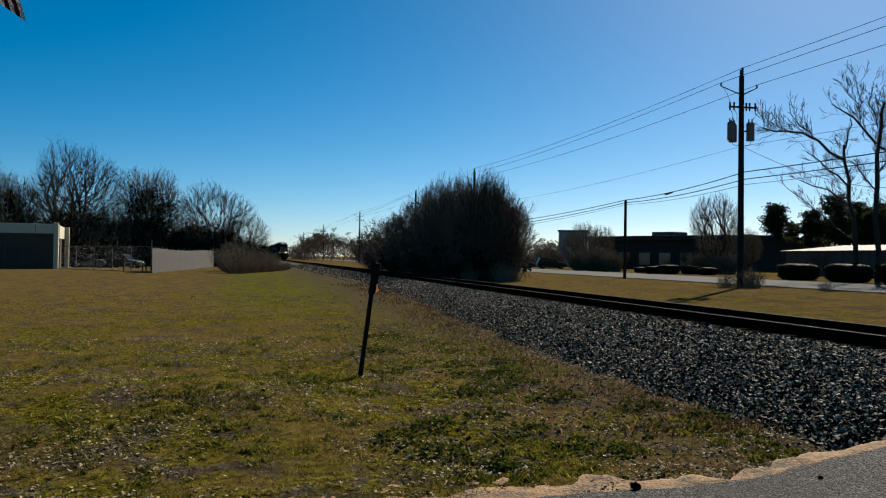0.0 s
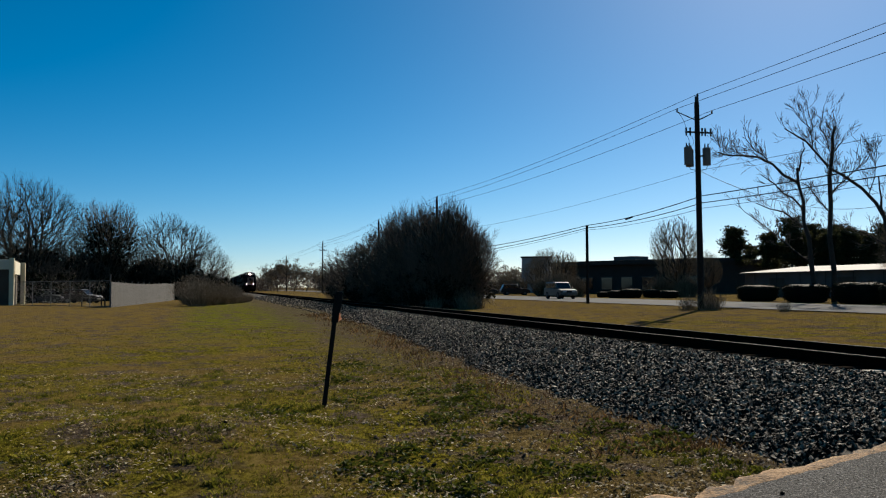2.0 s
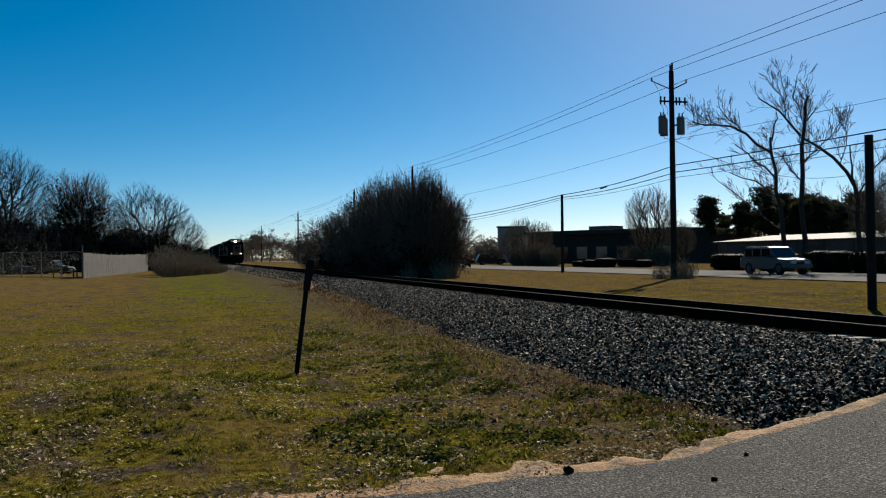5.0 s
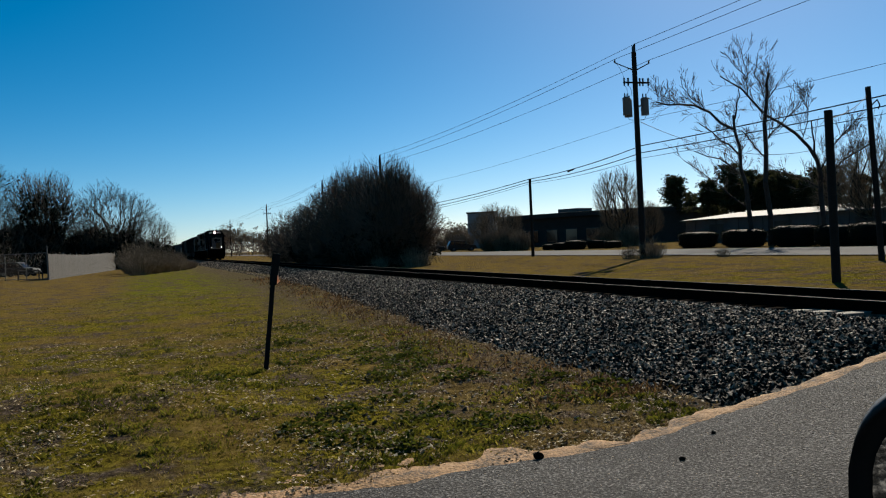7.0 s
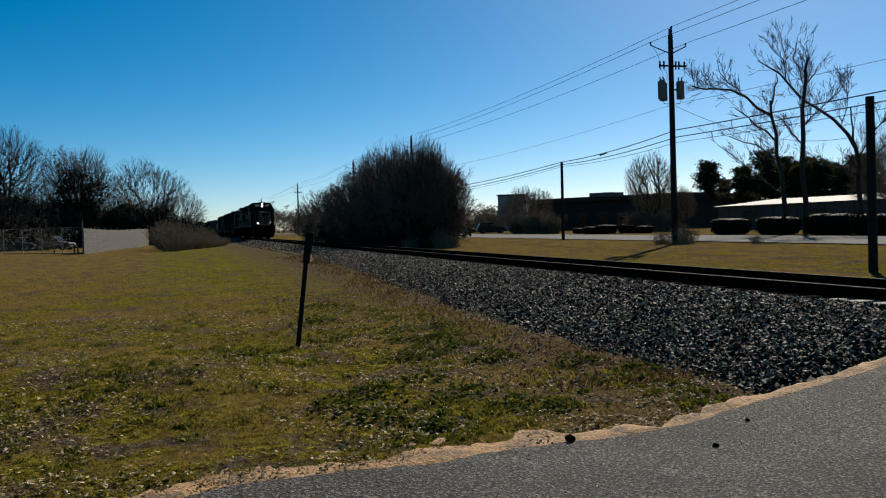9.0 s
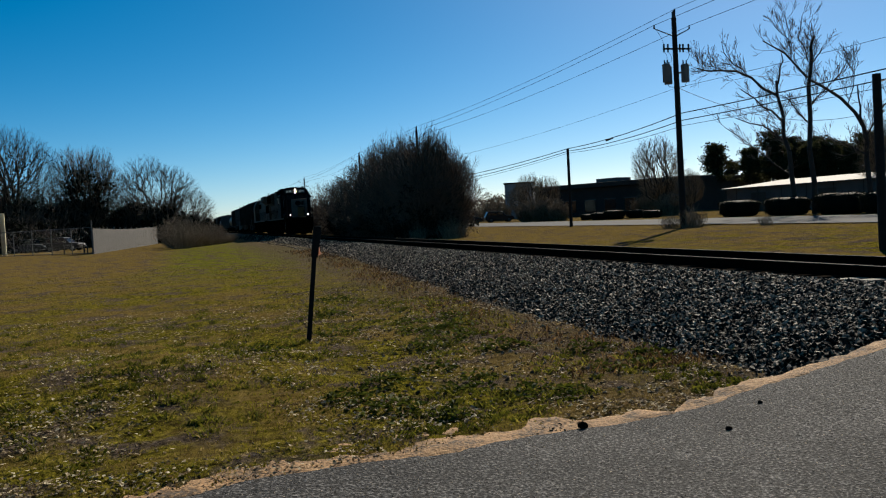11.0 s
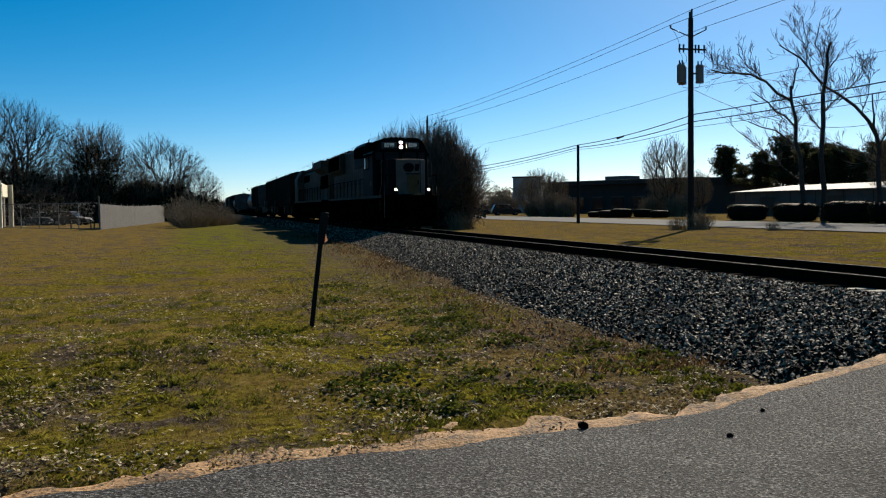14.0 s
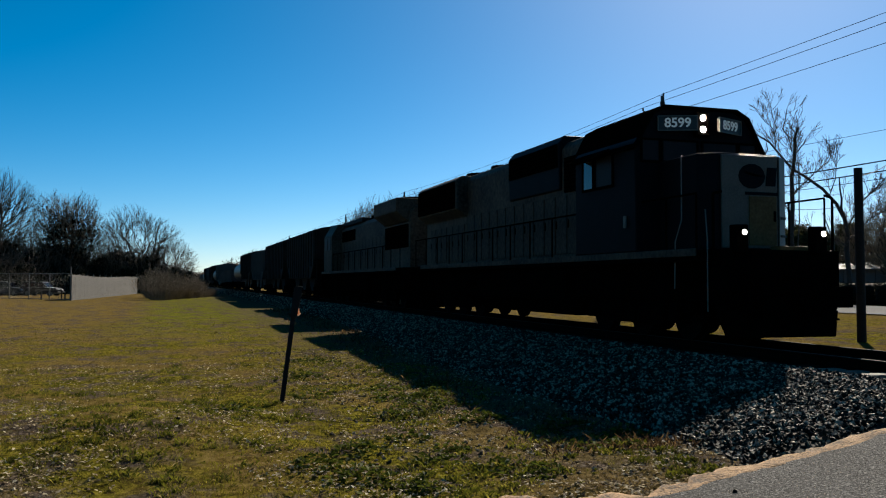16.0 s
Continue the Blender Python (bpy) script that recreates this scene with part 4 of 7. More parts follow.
def vent_grille(parent, x, y0, y1, z0, z1):
    bm = bmesh.new()
    box(bm, x - 0.02, x + 0.02, y0, y1, z0, z1, 0.01)
    g = part("radiator_grille", bm, LOCO_BLACK, parent, "black radiator grille")
    k = int((z1 - z0) / 0.09)
    bm = bmesh.new()
    box(bm, -0.03, 0.03, y0 + 0.05, y1 - 0.05, -0.012, 0.012)
    slat = part("slat", bm, LOCO_BLACK, g)
    for i in range(k):
        s = slat if i == 0 else new("slat", slat.data)
        s.parent = g
        s.matrix_basis = pose(x + math.copysign(0.025, x), 0, z0 + (i + 0.5) * (z1 - z0) / k, 0, 25, 0)


def roof_fan(parent, y, z, r=0.62):
    bm = bmesh.new()
    rod(bm, (0, y, z), (0, y, z + 0.2), r, r * 0.96, 24)
    fan = part("roof_fan", bm, LOCO_BLACK, parent)
    bm = bmesh.new()
    for k in range(8):
        a = k * math.pi / 8
        rod(bm, (r * 0.9 * math.cos(a), y + r * 0.9 * math.sin(a), z + 0.215), (-r * 0.9 * math.cos(a), y - r * 0.9 * math.sin(a), z + 0.215), 0.012, n=4)
    part("fan_guard", bm, STEEL_WHEEL, fan)


def stanchions(parent, x, ys, z0, z1, r=0.02):
    bm = bmesh.new()
    rod(bm, (0, 0, z0), (0, 0, z1), r, r, 6)
    first = part("stanchion", bm, LOCO_BLACK, parent)
    for k, y in enumerate(ys):
        s = first if k == 0 else new("stanchion", first.data)
        s.parent = parent
        s.matrix_basis = pose(x, y, 0)


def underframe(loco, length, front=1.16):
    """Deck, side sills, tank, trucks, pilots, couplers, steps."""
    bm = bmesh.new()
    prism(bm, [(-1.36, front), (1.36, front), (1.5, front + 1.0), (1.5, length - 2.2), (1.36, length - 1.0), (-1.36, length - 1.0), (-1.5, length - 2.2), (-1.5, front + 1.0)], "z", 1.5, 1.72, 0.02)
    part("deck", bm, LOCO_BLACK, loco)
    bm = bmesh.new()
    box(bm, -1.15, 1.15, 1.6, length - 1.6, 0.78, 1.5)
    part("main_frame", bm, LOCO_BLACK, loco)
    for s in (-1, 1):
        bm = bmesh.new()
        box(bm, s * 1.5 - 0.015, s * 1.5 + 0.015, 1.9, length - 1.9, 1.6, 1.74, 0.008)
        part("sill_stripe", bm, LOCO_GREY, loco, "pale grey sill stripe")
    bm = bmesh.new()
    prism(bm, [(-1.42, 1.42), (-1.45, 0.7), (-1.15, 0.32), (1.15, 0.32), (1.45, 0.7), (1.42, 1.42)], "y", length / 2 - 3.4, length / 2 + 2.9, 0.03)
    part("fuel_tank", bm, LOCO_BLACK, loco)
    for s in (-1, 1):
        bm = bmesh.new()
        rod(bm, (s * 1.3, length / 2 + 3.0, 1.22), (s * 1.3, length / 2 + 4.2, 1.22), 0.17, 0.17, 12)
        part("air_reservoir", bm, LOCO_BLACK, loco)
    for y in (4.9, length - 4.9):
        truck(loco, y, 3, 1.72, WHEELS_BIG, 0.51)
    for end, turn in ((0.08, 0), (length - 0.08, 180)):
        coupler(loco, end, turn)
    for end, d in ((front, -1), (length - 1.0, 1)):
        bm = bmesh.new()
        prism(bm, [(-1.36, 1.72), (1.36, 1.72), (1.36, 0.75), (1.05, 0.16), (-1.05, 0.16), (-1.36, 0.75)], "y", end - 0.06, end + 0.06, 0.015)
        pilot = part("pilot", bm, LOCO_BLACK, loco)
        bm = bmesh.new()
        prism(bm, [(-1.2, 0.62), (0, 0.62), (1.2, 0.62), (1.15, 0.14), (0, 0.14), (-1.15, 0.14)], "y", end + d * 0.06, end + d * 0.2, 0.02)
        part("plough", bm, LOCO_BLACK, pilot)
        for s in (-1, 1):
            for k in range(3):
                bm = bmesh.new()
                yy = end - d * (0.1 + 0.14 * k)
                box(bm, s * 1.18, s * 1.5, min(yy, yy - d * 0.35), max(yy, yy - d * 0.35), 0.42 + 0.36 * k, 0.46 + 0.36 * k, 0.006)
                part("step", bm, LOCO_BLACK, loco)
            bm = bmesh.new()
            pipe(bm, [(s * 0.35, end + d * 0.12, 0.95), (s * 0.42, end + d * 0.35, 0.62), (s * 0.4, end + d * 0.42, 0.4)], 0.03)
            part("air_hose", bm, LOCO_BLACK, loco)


def lamp(parent, name, at, r, mat):
    """A round lamp facing forwards: housing ring and glowing lens."""
    x, y, z = at
    bm = bmesh.new()
    rod(bm, (x, y, z), (x, y + 0.16, z), r * 1.35, r * 1.1, 18)
    h = part(name, bm, LOCO_BLACK, parent)
    bm = bmesh.new()
    rod(bm, (x, y - 0.02, z), (x, y - 0.002, z), r * 0.92, r, 18)
    part("lens", bm, mat, h, "lit lamp lens")


def lead_locomotive(length=21.8):
    loco = thing("locomotive", pose(TRACK_X, 40, RAIL_Z), "grimy diesel freight locomotive with yellow nose, blue cab, grey hood", "locomotive")
    underframe(loco, length, 1.62)
    # nose with canted corners
    bm = bmesh.new()
    prism(bm, [(-0.97, 4.0), (-0.97, 2.62), (-0.66, 2.4), (0.66, 2.4), (0.97, 2.62), (0.97, 4.0)], "z", 1.72, 3.6, 0.04)
    part("nose", bm, LOCO_BLUE, loco)
    bm = bmesh.new()
    box(bm, -0.62, 0.64, 2.36, 2.40, 1.78, 3.56, 0.015)
    front = part("nose_panel", bm, NOSE_PALE, loco, "weathered grey nose front with dark emblem")
    for s in (-1, 1):
        bm = bmesh.new()
        prism(bm, [(s * 0.68, 2.385), (s * 0.69, 2.37), (s * 0.985, 2.58), (s * 0.97, 2.60)], "z", 1.8, 3.55)
        # Only the right corner is pale: a sky reflection put into its colour.
        part("corner_panel", bm, NOSE_PALE if s > 0 else LOCO_BLUE, front)
    for x in (0.78, 0.9):
        for z in (2.0, 2.35):
            bm = bmesh.new()
            box(bm, x - 0.03, x + 0.03, 2.42 + (x - 0.68) * 0.7 - 0.1, 2.42 + (x - 0.68) * 0.7, z, z + 0.05, 0.006)
            part("latch", bm, PALE_TRIM, front)
    bm = bmesh.new()
    box(bm, -0.02, 0.6, 2.335, 2.362, 1.84, 2.78, 0.012)
    door = part("nose_door", bm, LOCO_YELLOW, front)
    bm = bmesh.new()
    box(bm, 0.52, 0.57, 2.31, 2.34, 2.3, 2.5, 0.01)
    part("door_handle", bm, LOCO_BLACK, loco)
    # emblem of plain bent shapes
    def arc(cx, cz, r0, r1, a0, a1):
        b = bmesh.new()
        n = 14
        pts = [(cx + r1 * math.cos(radians(a0 + (a1 - a0) * k / n)), cz + 0.8 * r1 * math.sin(radians(a0 + (a1 - a0) * k / n))) for k in range(n + 1)]
        pts += [(cx + r0 * math.cos(radians(a1 + (a0 - a1) * k / n)), cz + 0.8 * r0 * math.sin(radians(a1 + (a0 - a1) * k / n))) for k in range(n + 1)]
        prism(b, pts, "y", 2.345, 2.358)
        return b
    part("emblem", arc(0.05, 3.16, 0.0, 0.30, 0, 360), LOCO_BLUE, front, "dark blue emblem shape")
    bm = bmesh.new()
    prism(bm, [(-0.1, 2.80), (0.62, 2.80), (0.62, 2.86), (-0.1, 2.86)], "y", 2.345, 2.357)
    part("emblem", bm, LOCO_BLUE, front, "dark blue emblem shape")
    bm = bmesh.new()
    prism(bm, [(0.36, 2.98), (0.58, 2.98), (0.62, 3.34), (0.40, 3.34)], "y", 2.345, 2.357)
    part("emblem", bm, LOCO_BLUE, front, "dark blue emblem shape")
    # cab
    cab_shape = [(-1.5, 1.74), (1.5, 1.74), (1.52, 4.0), (1.12, 4.58), (0.85, 4.74), (-0.85, 4.74), (-1.12, 4.58), (-1.52, 4.0)]
    bm = bmesh.new()
    prism(bm, cab_shape, "y", 4.0, 6.75, 0.03)
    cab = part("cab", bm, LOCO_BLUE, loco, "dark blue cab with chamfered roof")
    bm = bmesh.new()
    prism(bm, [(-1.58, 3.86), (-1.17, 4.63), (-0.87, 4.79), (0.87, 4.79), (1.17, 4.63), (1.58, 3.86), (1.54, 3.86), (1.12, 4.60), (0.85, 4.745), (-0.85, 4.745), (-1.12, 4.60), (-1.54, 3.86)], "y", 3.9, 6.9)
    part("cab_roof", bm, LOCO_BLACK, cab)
    for x0, x1 in ((-1.36, -0.98), (-0.88, -0.08), (0.08, 0.88), (0.98, 1.36)):
        bm = bmesh.new()
        box(bm, x0, x1, 3.975, 3.995, 3.63, 4.05, 0.01)
        w = part("windscreen", bm, CAB_GLASS, cab, "dark cab windscreen")
        bm = bmesh.new()
        for a, b2, c, d in ((x0 - 0.04, x0, 3.59, 4.09), (x1, x1 + 0.04, 3.59, 4.09), (x0, x1, 3.59, 3.63), (x0, x1, 4.05, 4.09)):
            box(bm, a, b2, 3.96, 3.999, c, d)
        part("window_frame", bm, LOCO_BLACK, w)
    for s in (-1, 1):
        for y0, y1 in ((4.95, 5.7), (5.85, 6.3)):
            bm = bmesh.new()
            box(bm, s * 1.505, s * 1.53, y0, y1, 3.22, 3.86, 0.008)
            w = part("side_window", bm, CAB_GLASS if y0 < 5.5 else BRIGHT_GLASS, cab, "dark cab side window" if y0 < 5.5 else "cab side window reflecting the sky")
            bm = bmesh.new()
            for a, b2, c, d in ((y0 - 0.05, y0, 3.17, 3.91), (y1, y1 + 0.05, 3.17, 3.91), (y0, y1, 3.17, 3.22), (y0, y1, 3.86, 3.91)):
                box(bm, s * 1.50, s * 1.545, a, b2, c, d)
            part("window_frame", bm, LOCO_BLACK, w)
        bm = bmesh.new()
        prism(bm, [(s * 1.54, 3.96), (s * 1.85, 3.80), (s * 1.86, 3.83), (s * 1.55, 4.0)], "y", 5.0, 6.5)
        part("sun_visor", bm, LOCO_BLACK, cab)
        bm = bmesh.new()
        box(bm, s * 1.52, s * 1.545, 4.35, 4.45, 2.25, 2.5)
        part("cab_marking", bm, PALE_TRIM, cab, "small pale marking plate")
    # headlights and number boards over the windscreen
    bm = bmesh.new()
    box(bm, -0.17, 0.17, 3.86, 3.99, 4.16, 4.70, 0.04)
    housing = part("headlight_housing", bm, LOCO_BLACK, cab)
    for z in (4.31, 4.55):
        lamp(loco, "headlight", (0, 3.86, z), 0.06, LAMP_HOT)
    for s in (-1, 1):
        bm = bmesh.new()
        turn = pose(s * 0.62, 3.84, 4.40, 0, 0, s * 22)
        box(bm, -0.40, 0.40, -0.03, 0.03, -0.15, 0.15, 0.02, m=turn)
        board = part("number_board", bm, BOARD, cab, "dark number board with pale lit numerals")
        bm = bmesh.new()
        for x0, x1, z0, z1 in ((-0.40, 0.40, 0.138, 0.158), (-0.40, 0.40, -0.158, -0.138), (-0.41, -0.39, -0.15, 0.15), (0.39, 0.41, -0.15, 0.15)):
            box(bm, x0, x1, -0.045, -0.03, z0, z1, m=turn)
        part("board_frame", bm, PALE_TRIM, board, "pale number board surround")
        text_mesh("number", "8599", 0.27, NUMERAL, board, turn @ pose(0, -0.036, 0, 90, 0, 0))
    # hoods
    bm = bmesh.new()
    prism(bm, [(-0.93, 1.72), (0.93, 1.72), (0.93, 4.55), (0.78, 4.74), (-0.78, 4.74), (-0.93, 4.55)], "y", 6.75, 16.2, 0.04)
    part("engine_hood", bm, LOCO_GREY, loco, "weathered grey engine hood")
    bm = bmesh.new()
    prism(bm, [(-1.0, 3.5), (-1.02, 4.72), (-0.85, 4.92), (0.85, 4.92), (1.02, 4.72), (1.0, 3.5)], "y", 8.7, 12.2, 0.04)
    part("blower_housing", bm, LOCO_BLUE, loco)
    bm = bmesh.new()
    prism(bm, [(-0.93, 1.72), (0.93, 1.72), (0.93, 3.35), (1.3, 3.6), (1.3, 4.6), (1.1, 4.74), (-1.1, 4.74), (-1.3, 4.6), (-1.3, 3.6), (-0.93, 3.35)], "y", 16.2, 21.0, 0.04)
    part("radiator_hood", bm, LOCO_GREY, loco, "flared grey radiator hood")
    for s in (-1, 1):
        panel_doors(loco, s * 0.945, 6.95, 16.1, 1.85, 3.35, 13, LOCO_GREY)
        panel_doors(loco, s * 0.945, 16.4, 20.4, 1.85, 3.1, 6, LOCO_GREY)
        vent_grille(loco, s * 1.31, 16.4, 20.9, 3.64, 4.56)
        vent_grille(loco, s * 1.03, 8.8, 12.1, 4.1, 4.7)
        vent_grille(loco, s * 0.95, 7.0, 8.5, 3.4, 4.3)
        bm = bmesh.new()
        pipe(bm, [(s * 1.42, 2.0, 2.75), (s * 1.42, 3.9, 2.75)], 0.02)
        pipe(bm, [(s * 1.42, 6.8, 2.72), (s * 1.42, 20.9, 2.72)], 0.02)
        part("handrail", bm, LOCO_BLACK, loco)
        stanchions(loco, s * 1.42, [2.0, 3.0] + [6.85 + 1.4 * k for k in range(11)], 1.72, 2.74)
        bm = bmesh.new()
        pipe(bm, [(s * 1.40, 2.75, 1.0), (s * 1.40, 2.72, 1.9), (s * 1.34, 2.6, 2.3), (s * 1.34, 2.6, 3.5), (s * 1.2, 2.8, 3.56)], 0.012)
        part("grab_rail", bm, PALE_TRIM, loco, "pale grab rail")
        bm = bmesh.new()
        pipe(bm, [(s * 1.38, 1.72, 0.6), (s * 1.38, 1.72, 1.9), (s * 1.3, 1.9, 2.45)], 0.012)
        part("grab_rail", bm, PALE_TRIM, loco, "pale grab rail")
        bm = bmesh.new()
        box(bm, s * 0.85 - 0.12, s * 0.85 + 0.12, 1.42, 1.66, 1.66, 2.16, 0.02)
        part("ditch_light_bracket", bm, LOCO_BLACK, loco)
        lamp(loco, "ditch_light", (s * 0.85, 1.38, 2.02), 0.045, LAMP_WARM)
        bm = bmesh.new()
        pipe(bm, [(s * 1.3, 1.66, 1.72), (s * 1.3, 1.66, 2.72), (s * 1.12, 1.66, 2.76)], 0.025)
        part("end_rail", bm, LOCO_BLACK, loco)
        for k in range(3):
            bm = bmesh.new()
            x = s * (0.45 + 0.14 * k)
            pipe(bm, [(x, 1.55, 1.15), (x + s * 0.02, 1.36, 0.98), (x + s * 0.05, 1.30, 0.66), (x + s * 0.03, 1.38, 0.5)], 0.026)
            part("air_hose", bm, LOCO_BLACK, loco)
    bm = bmesh.new()
    pipe(bm, [(-0.75, 1.6, 1.3), (-0.72, 1.4, 1.22), (0.72, 1.4, 1.22), (0.75, 1.6, 1.3)], 0.018)
    part("cut_lever", bm, LOCO_BLACK, loco)
    bm = bmesh.new()
    box(bm, 0.1, 0.75, 1.64, 1.9, 1.722, 1.80, 0.01)
    part("step_plate", bm, LOCO_YELLOW, loco, "dull yellow step edge")
    for y in (12.2, 13.8):
        roof_fan(loco, y + 1.2, 4.74, 0.5)
    for y in (17.2, 18.6, 19.9):
        roof_fan(loco, y, 4.74, 0.6)
    bm = bmesh.new()
    box(bm, -0.35, 0.35, 7.3, 8.2, 4.7, 4.9, 0.05)
    part("exhaust_stack", bm, LOCO_BLACK, loco)
    bm = bmesh.new()
    for k in range(3):
        rod(bm, (-0.3 + 0.25 * k, 5.2, 4.82), (-0.3 + 0.25 * k, 4.75, 4.86), 0.04, 0.075, 10)
    box(bm, -0.42, 0.35, 5.0, 5.3, 4.78, 4.82)
    part("air_horn", bm, LOCO_BLACK, loco)
    bm = bmesh.new()
    box(bm, 0.3, 0.46, 4.3, 4.5, 4.79, 4.85, 0.01)
    rod(bm, (0.6, 5.9, 4.78), (0.6, 5.9, 5.05), 0.012)
    part("roof_aerial", bm, LOCO_BLACK, loco)
    return loco


def second_locomotive(length=22.3):
    """Runs with its radiator end leading, so its cab is at the far end."""
    loco = thing("locomotive", pose(TRACK_X, 70, RAIL_Z), "dark diesel locomotive with overhanging radiator wings, coupled behind another", "locomotive")
    underframe(loco, length)
    bm = bmesh.new()
    prism(bm, [(-0.92, 1.72), (0.92, 1.72), (0.92, 4.1), (0.65, 4.35), (-0.65, 4.35), (-0.92, 4.1)], "y", 1.7, 17.0, 0.04)
    part("engine_hood", bm, LOCO_GREY, loco, "weathered grey engine hood")
    bm = bmesh.new()
    prism(bm, [(-1.0, 3.7), (-1.5, 4.1), (-1.5, 4.68), (1.5, 4.68), (1.5, 4.1), (1.0, 3.7)], "y", 1.9, 6.1, 0.04)
    part("radiator_wing", bm, LOCO_GREY, loco, "pale overhanging radiator wing")
    for s in (-1, 1):
        panel_doors(loco, s * 0.935, 6.3, 16.8, 1.85, 3.3, 13, LOCO_GREY)
        vent_grille(loco, s * 0.94, 2.0, 6.0, 2.6, 3.6)
        vent_grille(loco, s * 0.94, 13.0, 16.6, 3.4, 4.0)
        bm = bmesh.new()
        pipe(bm, [(s * 1.42, 1.5, 2.72), (s * 1.42, 17.0, 2.72)], 0.02)
        part("handrail", bm, LOCO_BLACK, loco)
        stanchions(loco, s * 1.42, [1.5 + 1.55 * k for k in range(11)], 1.72, 2.74)
    bm = bmesh.new()
    prism(bm, [(-1.5, 1.74), (1.5, 1.74), (1.5, 3.8), (1.1, 4.5), (-1.1, 4.5), (-1.5, 3.8)], "y", 17.0, 19.6, 0.04)
    cab = part("cab", bm, LOCO_GREY, loco, "grey cab")
    bm = bmesh.new()
    prism(bm, [(-1.2, 1.74), (1.2, 1.74), (1.2, 3.2), (-1.2, 3.2)], "y", 19.6, 21.0, 0.06)
    part("nose", bm, LOCO_YELLOW, loco)
    for s in (-1, 1):
        for y0 in (17.3, 18.4):
            bm = bmesh.new()
            box(bm, s * 1.5, s * 1.525, y0, y0 + 0.85, 3.0, 3.7, 0.008)
            part("side_window", bm, CAB_GLASS, cab)
    roof_fan(loco, 4.0, 4.68, 0.8)
    bm = bmesh.new()
    box(bm, -0.5, 0.5, 9.5, 11.0, 4.33, 4.6, 0.05)
    part("exhaust_stack", bm, LOCO_BLACK, loco)
    bm = bmesh.new()
    box(bm, -0.85, 0.85, 11.6, 16.8, 4.3, 4.55, 0.05)
    part("dynamic_brake_box", bm, LOCO_BLUE, loco)
    bm = bmesh.new()
    rod(bm, (-0.5, 7.2, 4.35), (-0.5, 7.2, 4.95), 0.025)
    rod(bm, (-0.5, 7.0, 4.93), (-0.5, 7.4, 4.93), 0.03)
    part("roof_aerial", bm, LOCO_BLACK, loco)
    return loco


def freight_underframe(car, length):
    bm = bmesh.new()
    box(bm, -0.3, 0.3, 0.6, length - 0.6, 0.85, 1.1, 0.02)
    part("centre_sill", bm, LOCO_BLACK, car)
    for y in (2.0, length - 2.0):
        truck(car, y, 2, 1.78, WHEELS_SMALL, 0.44)
    coupler(car, 0.08, 0)
    coupler(car, length - 0.08, 180)


def hopper_car(mat, label, length=16.0, top=4.55):
    car = thing("hopper_car", pose(TRACK_X, 100, RAIL_Z), label, "freight car", "freight cars of the train")
    freight_underframe(car, length)
    bm = bmesh.new()
    prism(bm, [(0.9, 2.6), (2.6, 1.35), (length - 2.6, 1.35), (length - 0.9, 2.6), (length - 0.9, top), (0.9, top)], "x", -1.5, 1.5, 0.03)
    body = part("body", bm, mat, car)
    bm = bmesh.new()
    prism(bm, [(-1.5, top), (-0.8, top + 0.18), (0.8, top + 0.18), (1.5, top)], "y", 0.9, length - 0.9)
    part("roof", bm, mat, car)
    bm = bmesh.new()
    box(bm, -0.05, 0.05, -0.06, 0.06, 1.4, top - 0.05)
    rib = part("rib", bm, mat, body)
    k = 0
    for s in (-1, 1):
        for i in range(13):
            y = 1.1 + i * (length - 2.2) / 12
            r = rib if k == 0 else new("rib", rib.data)
            r.parent = body
            r.matrix_basis = pose(s * 1.53, y, 0) if 2.5 < y < length - 2.5 else pose(s * 1.53, y, 1.1) @ Matrix.Diagonal((1, 1, 0.75, 1))
            k += 1
    for i in range(3):
        bm = bmesh.new()
        yc = length / 2 + (i - 1) * 3.6
        prism(bm, [(yc - 1.5, 1.36), (yc + 1.5, 1.36), (yc + 0.4, 0.5), (yc - 0.4, 0.5)], "x", -1.1, 1.1)
        part("discharge_chute", bm, mat, car)
    for s in (-1, 1):
        for yy in (0.75, length - 0.75):
            bm = bmesh.new()
            pipe(bm, [(s * 1.4, yy, 1.0), (s * 1.4, yy, top)], 0.03)
            for z in range(6):
                pipe(bm, [(s * 1.4, yy, 1.3 + 0.5 * z), (s * 0.95, yy, 1.3 + 0.5 * z)], 0.02, 4)
            part("ladder", bm, mat, car)
    bm = bmesh.new()
    box(bm, -0.3, 0.3, 0.9, length - 0.9, top + 0.22, top + 0.28)
    part("roof_walk", bm, LOCO_BLACK, car)
    return car


